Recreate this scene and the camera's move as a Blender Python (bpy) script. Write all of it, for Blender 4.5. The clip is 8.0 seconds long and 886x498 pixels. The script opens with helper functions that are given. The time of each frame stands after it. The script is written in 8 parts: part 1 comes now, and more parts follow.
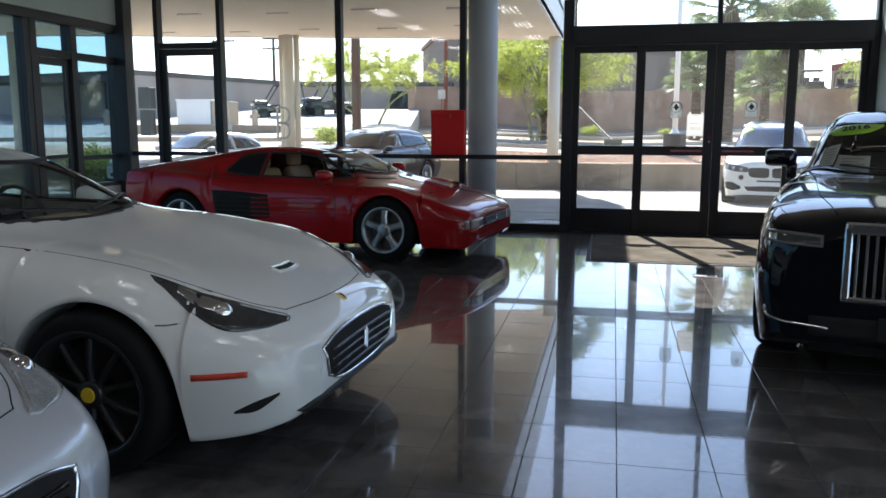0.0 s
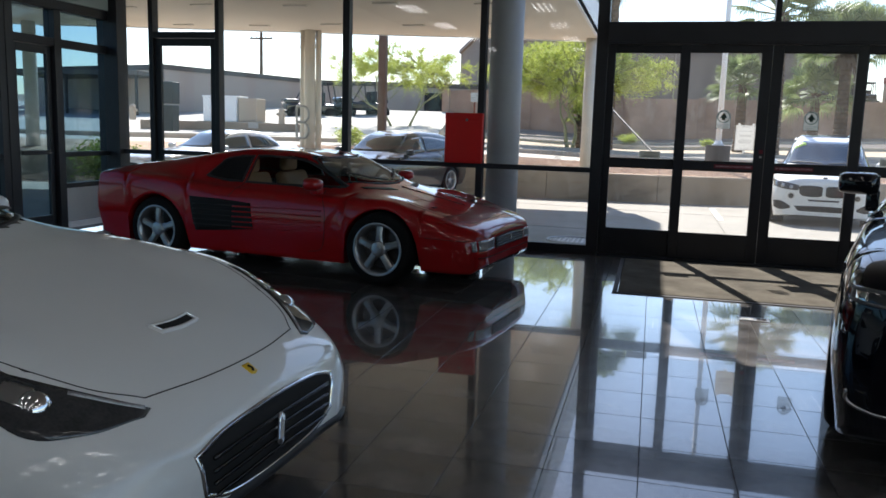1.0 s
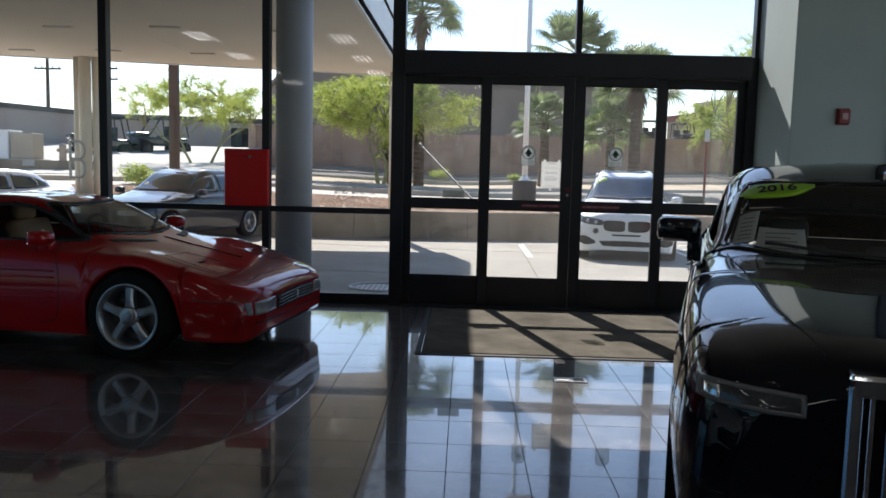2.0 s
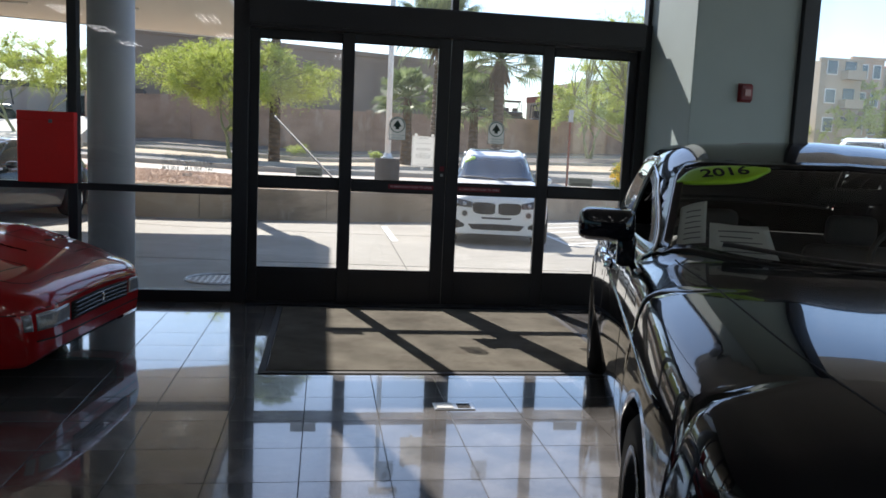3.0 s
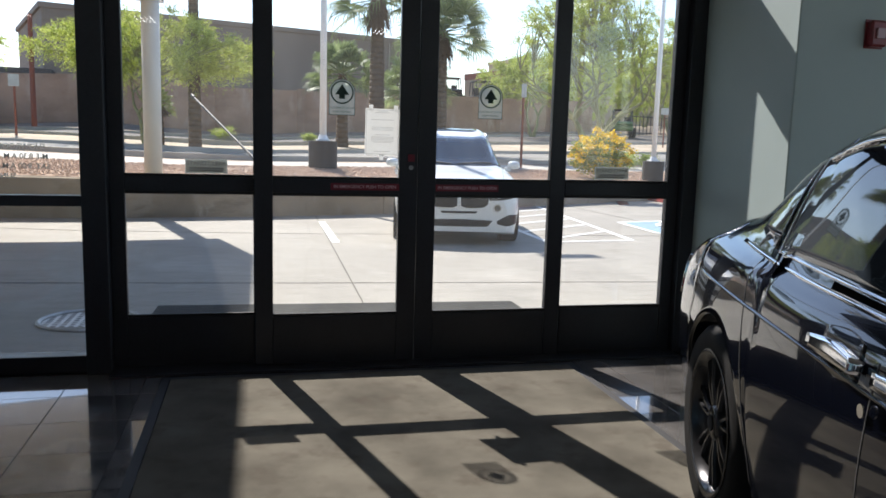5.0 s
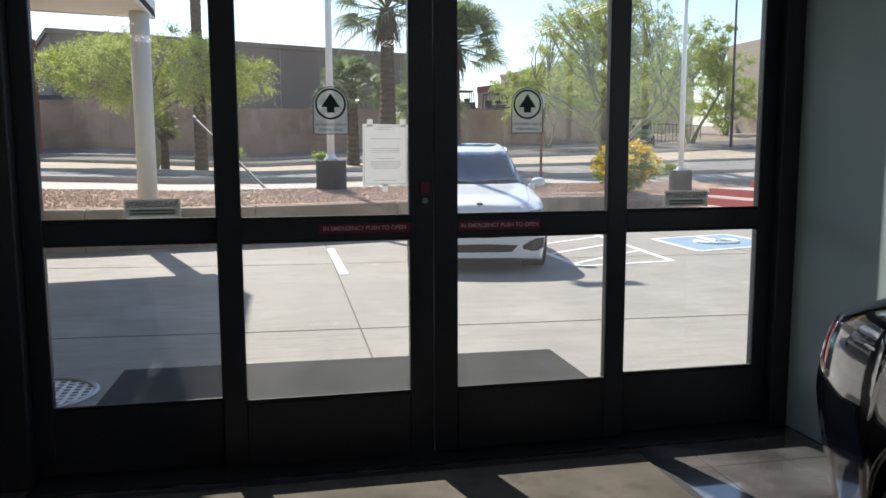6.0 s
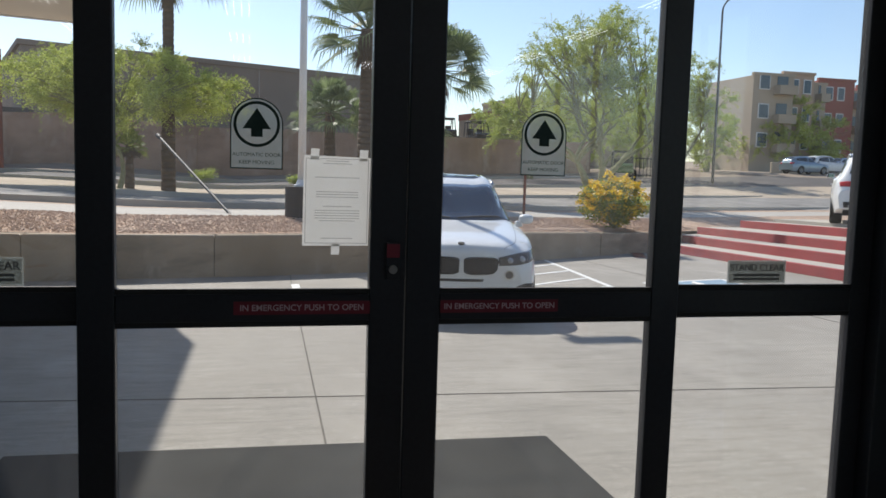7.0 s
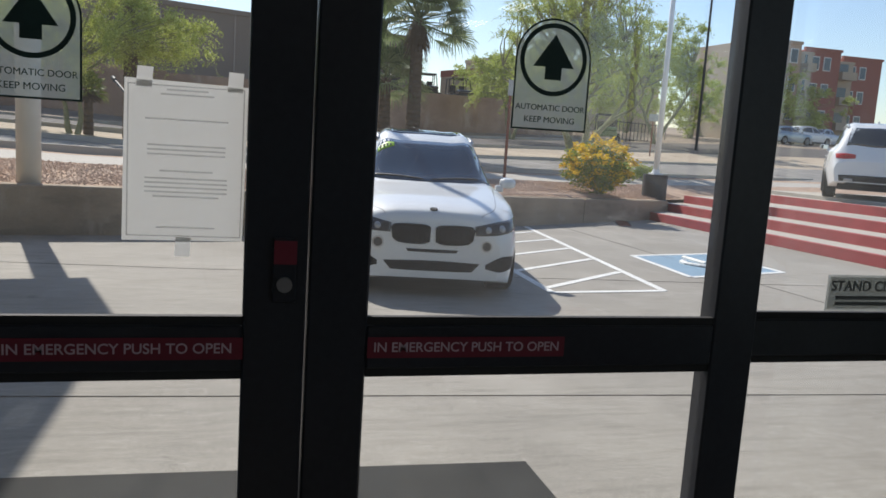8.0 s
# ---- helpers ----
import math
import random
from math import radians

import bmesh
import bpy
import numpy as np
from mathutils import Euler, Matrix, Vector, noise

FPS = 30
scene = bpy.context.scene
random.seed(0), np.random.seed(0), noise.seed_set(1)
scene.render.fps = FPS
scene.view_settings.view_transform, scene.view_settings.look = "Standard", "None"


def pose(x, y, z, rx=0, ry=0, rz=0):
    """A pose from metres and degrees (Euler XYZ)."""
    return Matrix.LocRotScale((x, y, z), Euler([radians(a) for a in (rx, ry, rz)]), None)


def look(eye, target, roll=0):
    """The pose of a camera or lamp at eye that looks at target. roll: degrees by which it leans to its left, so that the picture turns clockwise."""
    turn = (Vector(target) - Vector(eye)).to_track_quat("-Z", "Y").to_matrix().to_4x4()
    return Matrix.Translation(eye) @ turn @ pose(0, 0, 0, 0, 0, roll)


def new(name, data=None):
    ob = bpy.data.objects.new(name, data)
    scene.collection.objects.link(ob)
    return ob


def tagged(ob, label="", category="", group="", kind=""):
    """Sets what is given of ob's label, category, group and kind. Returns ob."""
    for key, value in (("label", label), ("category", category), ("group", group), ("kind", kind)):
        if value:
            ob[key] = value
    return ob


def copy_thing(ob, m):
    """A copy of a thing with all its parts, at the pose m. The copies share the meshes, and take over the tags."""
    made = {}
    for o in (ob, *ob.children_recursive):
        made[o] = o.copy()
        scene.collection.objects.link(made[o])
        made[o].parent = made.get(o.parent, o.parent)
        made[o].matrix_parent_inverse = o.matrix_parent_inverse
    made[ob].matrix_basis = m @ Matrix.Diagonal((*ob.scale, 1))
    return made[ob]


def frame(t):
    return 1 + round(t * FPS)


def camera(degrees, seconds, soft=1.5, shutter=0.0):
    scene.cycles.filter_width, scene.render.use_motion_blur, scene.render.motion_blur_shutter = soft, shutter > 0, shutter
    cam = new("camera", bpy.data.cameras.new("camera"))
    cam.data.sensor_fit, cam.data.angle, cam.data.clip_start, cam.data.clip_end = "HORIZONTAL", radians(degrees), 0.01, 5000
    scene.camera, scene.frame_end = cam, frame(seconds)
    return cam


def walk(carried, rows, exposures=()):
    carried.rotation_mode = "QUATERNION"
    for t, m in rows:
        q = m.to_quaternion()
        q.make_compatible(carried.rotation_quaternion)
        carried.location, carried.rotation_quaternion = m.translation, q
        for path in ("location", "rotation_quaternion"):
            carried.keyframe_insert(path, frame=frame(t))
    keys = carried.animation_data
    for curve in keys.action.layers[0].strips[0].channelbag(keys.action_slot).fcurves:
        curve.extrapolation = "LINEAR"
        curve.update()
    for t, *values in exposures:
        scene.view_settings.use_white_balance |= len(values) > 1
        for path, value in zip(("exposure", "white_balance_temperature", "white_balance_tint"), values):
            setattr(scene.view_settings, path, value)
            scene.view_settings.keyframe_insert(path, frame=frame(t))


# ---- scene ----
cam = camera(57.4, 8.0, soft=1.6)
PATH = [
    (0, (0.463, 0.208, 1.426), (0.059, 2.143, 1.124), 0.1),
    (0.5, (0.477, 0.823, 1.418), (0.02, 2.746, 1.113), 1.3),
    (1, (0.493, 1.427, 1.446), (0.006, 3.344, 1.15), 1.7),
    (1.5, (0.5, 2.022, 1.462), (0.178, 3.983, 1.239), 2.5),
    (2, (0.579, 2.53, 1.476), (0.528, 4.519, 1.278), 1.4),
    (2.2, (0.562, 2.758, 1.46), (0.603, 4.747, 1.255), 1.9),
    (3.5, (0.632, 4.435, 1.448), (0.982, 6.388, 1.194), 2.2),
    (4, (0.665, 5.095, 1.461), (1.015, 7.047, 1.199), 1.6),
    (4.5, (0.698, 5.652, 1.441), (1.157, 7.578, 1.158), 1.4),
    (4.7, (0.708, 5.909, 1.438), (1.159, 7.836, 1.152), 1.9),
    (5.8, (0.93, 7.269, 1.454), (1.346, 9.208, 1.198), -0.0),
    (6, (0.977, 7.506, 1.47), (1.384, 9.448, 1.22), -0.2),
    (6.5, (1.101, 8.09, 1.519), (1.457, 10.042, 1.272), -0.6),
    (7, (1.223, 8.67, 1.53), (1.687, 10.608, 1.345), 1.7),
    (7.5, (1.419, 9.204, 1.509), (1.852, 11.138, 1.237), 0.7),
    (8, (1.558, 9.709, 1.516), (2.076, 11.619, 1.232), 3.7),
]
walk(cam, [(t, look(eye, target, roll)) for t, eye, target, roll in PATH],
     [(t, stops, 6230, 14) for t, stops in ((0.0, 1.92), (0.5, 1.68), (1.0, 1.48), (1.5, 1.22), (2.2, 1.14), (3.5, 1.43), (4.0, 1.33),
                                            (4.7, 1.34), (6.0, 1.05), (7.0, 0.57), (8.0, 0.52))])

# ---- light ----
SUN_TO = Vector((-0.27, 1.0, 0.0)).normalized() * math.cos(radians(41.5)) + Vector((0, 0, math.sin(radians(41.5))))
world = bpy.data.worlds.new("desert_sky")
scene.world = world
world.use_nodes = True
wn = world.node_tree
sky = wn.nodes.new("ShaderNodeTexSky")
sky.sky_type = 'NISHITA'
sky.sun_disc = False
sky.sun_elevation = radians(41.5)
sky.sun_rotation = math.atan2(SUN_TO.x, SUN_TO.y)
sky.air_density = 1.0
sky.dust_density = 0.4
sky.ozone_density = 1.6
wn.links.new(sky.outputs[0], wn.nodes["Background"].inputs[0])
wn.nodes["Background"].inputs[1].default_value = 0.1
sun_data = bpy.data.lights.new("sun", 'SUN')
sun_data.energy = 3.9
sun_data.angle = radians(0.53)
sun_data.color = (1.0, 0.93, 0.82)
sun = new("sun", sun_data)
sun.matrix_world = look(SUN_TO * 60, (0, 0, 0))

# ---- materials ----
def mat(name, color, rough=0.6, metal=0.0, vary=0.15, scale=6.0, fine=80.0, bump=0.05, coat=0.0, spec=0.5,
        per=0.0, color2=None, rough_vary=0.1, trans=0.0, ior=1.45, emit=None, emit_strength=0.0, flake=0.0):
    """Principled surface whose colour and gloss vary at two scales, with fine relief. per: difference between single pieces."""
    m = bpy.data.materials.new(name)
    m.use_nodes = True
    nt = m.node_tree
    n, l = nt.nodes, nt.links
    b = n["Principled BSDF"]
    b.inputs["Metallic"].default_value = metal
    b.inputs["IOR"].default_value = ior
    b.inputs["Specular IOR Level"].default_value = spec
    b.inputs["Coat Weight"].default_value = coat
    b.inputs["Coat Roughness"].default_value = 0.02
    b.inputs["Transmission Weight"].default_value = trans
    if emit:
        b.inputs["Emission Color"].default_value = (*emit, 1)
        b.inputs["Emission Strength"].default_value = emit_strength
    tc = n.new("ShaderNodeTexCoord")
    big = n.new("ShaderNodeTexNoise")
    big.inputs["Scale"].default_value = scale
    big.inputs["Detail"].default_value = 5
    small = n.new("ShaderNodeTexNoise")
    small.inputs["Scale"].default_value = fine
    small.inputs["Detail"].default_value = 3
    l.new(tc.outputs["Object"], big.inputs["Vector"])
    l.new(tc.outputs["Object"], small.inputs["Vector"])
    ramp = n.new("ShaderNodeValToRGB")
    lo = [max(0.0, c * (1 - vary)) for c in color]
    hi = [min(1.0, c * (1 + vary)) for c in (color2 or color)]
    ramp.color_ramp.elements[0].position, ramp.color_ramp.elements[1].position = 0.32, 0.68
    ramp.color_ramp.elements[0].color, ramp.color_ramp.elements[1].color = (*lo, 1), (*hi, 1)
    mixf = n.new("ShaderNodeMath")
    mixf.operation = 'MULTIPLY_ADD'
    l.new(small.outputs["Fac"], mixf.inputs[0])
    mixf.inputs[1].default_value = 0.45
    half = n.new("ShaderNodeMath")
    half.operation = 'MULTIPLY'
    half.inputs[1].default_value = 0.55
    l.new(big.outputs["Fac"], half.inputs[0])
    l.new(half.outputs[0], mixf.inputs[2])
    l.new(mixf.outputs[0], ramp.inputs["Fac"])
    out = ramp.outputs["Color"]
    if per:
        info = n.new("ShaderNodeObjectInfo")
        hsv = n.new("ShaderNodeHueSaturation")
        mr = n.new("ShaderNodeMapRange")
        mr.inputs["To Min"].default_value, mr.inputs["To Max"].default_value = 1 - per, 1 + per
        l.new(info.outputs["Random"], mr.inputs["Value"])
        l.new(mr.outputs[0], hsv.inputs["Value"])
        l.new(out, hsv.inputs["Color"])
        out = hsv.outputs["Color"]
    l.new(out, b.inputs["Base Color"])
    rr = n.new("ShaderNodeMapRange")
    rr.inputs["To Min"].default_value, rr.inputs["To Max"].default_value = max(0, rough * (1 - rough_vary)), min(1, rough * (1 + rough_vary))
    l.new(big.outputs["Fac"], rr.inputs["Value"])
    l.new(rr.outputs[0], b.inputs["Roughness"])
    if bump:
        bp = n.new("ShaderNodeBump")
        bp.inputs["Strength"].default_value = min(1.0, bump * 4)
        bp.inputs["Distance"].default_value = bump * 0.05
        l.new(small.outputs["Fac"], bp.inputs["Height"])
        l.new(bp.outputs[0], b.inputs["Normal"])
    return m


def veil(m, fac, streak=None, col=(0.8, 0.8, 0.78), base=None):
    """Lets some light through and scatters it: dust on glass, paper, sticker film."""
    n, l = m.node_tree.nodes, m.node_tree.links
    tr = n.new("ShaderNodeBsdfTranslucent")
    tr.inputs["Color"].default_value = (*col, 1)
    mix = n.new("ShaderNodeMixShader")
    mix.inputs[0].default_value = fac
    if streak:
        tc = n.new("ShaderNodeTexCoord")
        mp = n.new("ShaderNodeMapping")
        mp.inputs["Scale"].default_value = (2.2, 2.2, 0.7)
        ns = n.new("ShaderNodeTexNoise")
        ns.inputs["Scale"].default_value = 1.6
        ns.inputs["Detail"].default_value = 6
        mr = n.new("ShaderNodeMapRange")
        mr.inputs["From Min"].default_value, mr.inputs["From Max"].default_value = 0.3, 0.72
        mr.inputs["To Min"].default_value, mr.inputs["To Max"].default_value = fac * 0.5, fac * streak
        l.new(tc.outputs["Object"], mp.inputs["Vector"])
        l.new(mp.outputs[0], ns.inputs["Vector"])
        l.new(ns.outputs["Fac"], mr.inputs["Value"])
        l.new(mr.outputs[0], mix.inputs[0])
    l.new(base or n["Principled BSDF"].outputs[0], mix.inputs[1])
    l.new(tr.outputs[0], mix.inputs[2])
    l.new(mix.outputs[0], n["Material Output"].inputs["Surface"])
    return m


def stain(m, col, scale, lo=0.5, hi=0.7, amount=0.6, stretch=(1, 1, 1), seed=0.0):
    """Lays blotches of another colour over a surface."""
    n, l = m.node_tree.nodes, m.node_tree.links
    b = n["Principled BSDF"].inputs["Base Color"]
    tc = n.new("ShaderNodeTexCoord")
    mp = n.new("ShaderNodeMapping")
    mp.inputs["Scale"].default_value = stretch
    mp.inputs["Location"].default_value = (seed, seed * 0.7, seed * 1.3)
    ns = n.new("ShaderNodeTexNoise")
    ns.inputs["Scale"].default_value = scale
    ns.inputs["Detail"].default_value = 8
    ns.inputs["Roughness"].default_value = 0.65
    mr = n.new("ShaderNodeMapRange")
    mr.inputs["From Min"].default_value, mr.inputs["From Max"].default_value = lo, hi
    mr.inputs["To Max"].default_value = amount
    mix = n.new("ShaderNodeMix")
    mix.data_type = 'RGBA'
    mix.inputs["B"].default_value = (*col, 1)
    l.new(tc.outputs["Object"], mp.inputs["Vector"])
    l.new(mp.outputs[0], ns.inputs["Vector"])
    l.new(ns.outputs["Fac"], mr.inputs["Value"])
    l.new(mr.outputs[0], mix.inputs["Factor"])
    l.new(b.links[0].from_socket, mix.inputs["A"])
    l.new(mix.outputs["Result"], b)
    return m


def see_through(m, fac):
    """A film that lets part of the view behind it show."""
    n, l = m.node_tree.nodes, m.node_tree.links
    out = n["Material Output"].inputs["Surface"]
    clear = n.new("ShaderNodeBsdfTransparent")
    mix = n.new("ShaderNodeMixShader")
    mix.inputs[0].default_value = fac
    l.new(out.links[0].from_socket, mix.inputs[1])
    l.new(clear.outputs[0], mix.inputs[2])
    l.new(mix.outputs[0], out)
    return m


def thin_glass(name, tint, dust=0.0):
    """A thin pane: clear straight through, glossy by Fresnel, with a little dust."""
    m = bpy.data.materials.new(name)
    m.use_nodes = True
    n, l = m.node_tree.nodes, m.node_tree.links
    clear = n.new("ShaderNodeBsdfTransparent")
    clear.inputs["Color"].default_value = (*tint, 1)
    gloss = n.new("ShaderNodeBsdfGlossy")
    gloss.inputs["Roughness"].default_value = 0.0
    lw = n.new("ShaderNodeLayerWeight")
    lw.inputs["Blend"].default_value = 0.5
    pw = n.new("ShaderNodeMath")
    pw.operation = 'POWER'
    pw.inputs[1].default_value = 5.0
    fr = n.new("ShaderNodeMath")
    fr.operation = 'MULTIPLY_ADD'
    fr.inputs[1].default_value, fr.inputs[2].default_value = 0.96, 0.04
    l.new(lw.outputs["Facing"], pw.inputs[0])
    l.new(pw.outputs[0], fr.inputs[0])
    mix = n.new("ShaderNodeMixShader")
    l.new(fr.outputs[0], mix.inputs[0])
    l.new(clear.outputs[0], mix.inputs[1])
    l.new(gloss.outputs[0], mix.inputs[2])
    l.new(mix.outputs[0], n["Material Output"].inputs["Surface"])
    n.remove(n["Principled BSDF"])
    if dust:
        veil(m, dust, 1.7, base=mix.outputs[0])
    return m


M_FRAME = mat("dark_bronze_aluminium", (0.025, 0.027, 0.033), 0.38, 0.0, 0.2, 3, 60, 0.01, spec=0.4)
M_GLASS = thin_glass("window_glass", (0.97, 0.985, 0.98), 0.011)
M_GLASS_T = thin_glass("tinted_window_glass", (0.4, 0.52, 0.58), 0.006)
M_WALL = mat("grey_plaster", (0.40, 0.48, 0.475), 0.85, 0, 0.06, 2, 240, 0.012)
M_BACKWALL = mat("charcoal_plaster", (0.11, 0.11, 0.115), 0.8, 0, 0.08, 2, 240, 0.012)
M_CEIL = mat("pale_grey_ceiling", (0.5, 0.48, 0.445), 0.9, 0, 0.04, 2, 90, 0.02)
M_TILE = mat("polished_granite_tile", (0.042, 0.04, 0.038), 0.16, 0, 0.5, 3, 260, 0.0, spec=0.2, ior=1.55, coat=1.0, per=0.12, color2=(0.125, 0.12, 0.116), rough_vary=0.3)
M_GROUT = mat("dark_grout", (0.012, 0.011, 0.011), 0.8, 0, 0.2)
M_MAT = mat("entrance_carpet", (0.08, 0.074, 0.061), 0.98, 0, 0.35, 2.2, 420, 0.02, spec=0.02, color2=(0.132, 0.122, 0.1))
stain(M_MAT, (0.07, 0.058, 0.047), 6.0, 0.52, 0.66, 0.5)
M_RUBBER = mat("black_rubber", (0.018, 0.018, 0.018), 0.75, 0, 0.2, 8, 120, 0.05)
M_CONC = mat("lot_concrete", (0.27, 0.246, 0.207), 0.85, 0, 0.14, 1.1, 70, 0.06, color2=(0.35, 0.322, 0.275))
stain(M_CONC, (0.2, 0.178, 0.145), 0.55, 0.48, 0.7, 0.6)
stain(M_CONC, (0.42, 0.385, 0.33), 1.7, 0.52, 0.68, 0.45, (1, 0.5, 1), 9.0)
stain(M_CONC, (0.2, 0.18, 0.15), 3.5, 0.6, 0.75, 0.4, (1, 0.3, 1), 3.0)
stain(M_CONC, (0.19, 0.17, 0.14), 9.0, 0.46, 0.68, 0.5, (0.22, 1.5, 1), 5.0)
stain(M_CONC, (0.44, 0.41, 0.36), 22.0, 0.54, 0.7, 0.4, (0.5, 1.2, 1), 8.0)
stain(M_CONC, (0.13, 0.115, 0.095), 5.0, 0.64, 0.74, 0.6, (1, 1, 1), 12.0)
M_CONC2 = mat("retaining_concrete", (0.31, 0.235, 0.155), 0.9, 0, 0.2, 0.9, 70, 0.06, color2=(0.4, 0.315, 0.22))
stain(M_CONC2, (0.17, 0.13, 0.09), 1.3, 0.5, 0.68, 0.7, (0.6, 0.6, 2.2))
stain(M_CONC2, (0.5, 0.43, 0.34), 2.4, 0.58, 0.7, 0.5, (1, 1, 0.5), 4.0)
M_PAINT_W = mat("white_line_paint", (0.75, 0.74, 0.7), 0.7, 0, 0.12, 6, 60, 0.05)
M_PAINT_B = mat("blue_marking_paint", (0.22, 0.33, 0.42), 0.7, 0, 0.2, 6, 60, 0.05)
M_PAINT_R = mat("faded_red_step_paint", (0.34, 0.055, 0.055), 0.75, 0, 0.22, 3, 60, 0.06)
M_SOFFIT = mat("cream_stucco", (0.72, 0.67, 0.56), 0.9, 0, 0.06, 0.6, 60, 0.08)
M_FASCIA = mat("white_fascia_metal", (0.75, 0.76, 0.76), 0.5, 0, 0.05, 2, 40, 0.02)
M_COL = mat("grey_column_paint", (0.4, 0.41, 0.42), 0.6, 0, 0.07, 3, 60, 0.03)
M_COLW = mat("white_column_paint", (0.68, 0.64, 0.56), 0.7, 0, 0.08, 3, 60, 0.03)
M_GRAVEL = mat("decomposed_granite", (0.36, 0.24, 0.165), 0.95, 0, 0.3, 3, 40, 0.4, color2=(0.48, 0.34, 0.24))
M_STONE = mat("gravel_stones", (0.42, 0.28, 0.195), 0.9, 0, 0.3, 9, 60, 0.2, color2=(0.6, 0.44, 0.33))
M_MEDIAN = mat("pale_median_dirt", (0.36, 0.285, 0.2), 0.95, 0, 0.25, 0.6, 18, 0.2, color2=(0.46, 0.375, 0.275))
# far lanes: the block wall's shade is put into a darker asphalt colour
M_LANE = mat("asphalt_painted_shade", (0.075, 0.066, 0.057), 0.9, 0, 0.25, 0.7, 40, 0.1, color2=(0.115, 0.1, 0.088))
# near lanes: the same asphalt, lightened to carry sunlight in its colour
M_ROAD = mat("asphalt_painted_sunlit", (0.2, 0.185, 0.165), 0.9, 0, 0.25, 0.7, 40, 0.15, color2=(0.3, 0.28, 0.25))
stain(M_ROAD, (0.11, 0.1, 0.09), 1.2, 0.5, 0.62, 0.6, (1, 3, 1))
M_WALK = mat("pavement_concrete", (0.45, 0.41, 0.35), 0.85, 0, 0.12, 0.8, 30, 0.08)
M_DRIVE = mat("pale_driveway_concrete", (0.45, 0.42, 0.37), 0.85, 0, 0.1, 0.6, 30, 0.06)
M_DIRT = mat("desert_dirt", (0.22, 0.165, 0.115), 0.95, 0, 0.3, 0.6, 18, 0.25, color2=(0.3, 0.23, 0.165))
M_BLOCK = mat("tan_block", (0.37, 0.235, 0.16), 0.9, 0, 0.14, 0.7, 22, 0.1, color2=(0.44, 0.29, 0.205))
stain(M_BLOCK, (0.24, 0.155, 0.105), 0.35, 0.45, 0.65, 0.6, (1, 1, 2.0))
stain(M_BLOCK, (0.52, 0.4, 0.31), 0.9, 0.56, 0.68, 0.65, (1, 1, 0.45), 7.0)
M_BLDG = mat("taupe_stucco", (0.235, 0.19, 0.155), 0.9, 0, 0.08, 0.4, 30, 0.08)
stain(M_BLDG, (0.17, 0.135, 0.11), 0.25, 0.5, 0.7, 0.4, (1, 1, 0.4))
M_BLDG2 = mat("grey_stucco", (0.37, 0.315, 0.27), 0.9, 0, 0.08, 0.4, 30, 0.08)
M_BRICKRED = mat("terracotta_stucco", (0.3, 0.1, 0.075), 0.9, 0, 0.1, 0.4, 30, 0.08)
M_SANDST = mat("warm_tan_stucco", (0.5, 0.36, 0.26), 0.9, 0, 0.08, 0.4, 30, 0.08)
M_BEIGE = mat("beige_stucco", (0.44, 0.36, 0.27), 0.9, 0, 0.08, 0.4, 30, 0.08)
M_WINDARK = mat("far_window_glass", (0.05, 0.09, 0.12), 0.08, 0, 0.2, bump=0)
M_WHITE = mat("white_paint", (0.78, 0.78, 0.76), 0.5, 0, 0.05, 3, 60, 0.01)
M_STEEL = mat("brushed_steel", (0.5, 0.5, 0.5), 0.3, 1.0, 0.1, 8, 200, 0.02)
M_GALV = mat("galvanised_iron", (0.42, 0.42, 0.4), 0.5, 0.6, 0.2, 8, 90, 0.05)
M_DARK = mat("dark_void", (0.008, 0.008, 0.008), 0.8, 0, 0.1)
M_RED = mat("red_lacquer", (0.62, 0.012, 0.012), 0.35, 0, 0.06, 3, 60, 0.005, spec=0.4)
M_PAPER = mat("white_paper", (0.68, 0.67, 0.65), 0.8, 0, 0.04, 4, 90, 0.01)
veil(M_PAPER, 0.3)
M_INK = mat("grey_print", (0.16, 0.16, 0.17), 0.8, 0, 0.1)
M_FROST = see_through(veil(mat("sticker_film", (0.42, 0.47, 0.47), 0.6, 0, 0.06, 9, 90, 0.01), 0.5, None, (0.16, 0.2, 0.21)), 0.42)
M_GREENINK = mat("dark_green_print", (0.012, 0.04, 0.035), 0.6, 0, 0.1)
M_RUST = mat("rust_red_steel", (0.22, 0.07, 0.04), 0.7, 0, 0.2)
M_BARK = mat("green_bark", (0.26, 0.25, 0.13), 0.9, 0, 0.25, 5, 40, 0.2)
M_PALMBARK = mat("palm_bark", (0.13, 0.09, 0.06), 0.95, 0, 0.3, 3, 30, 0.4)
M_FENCE = mat("dark_steel_fence", (0.03, 0.03, 0.03), 0.6, 0, 0.2)


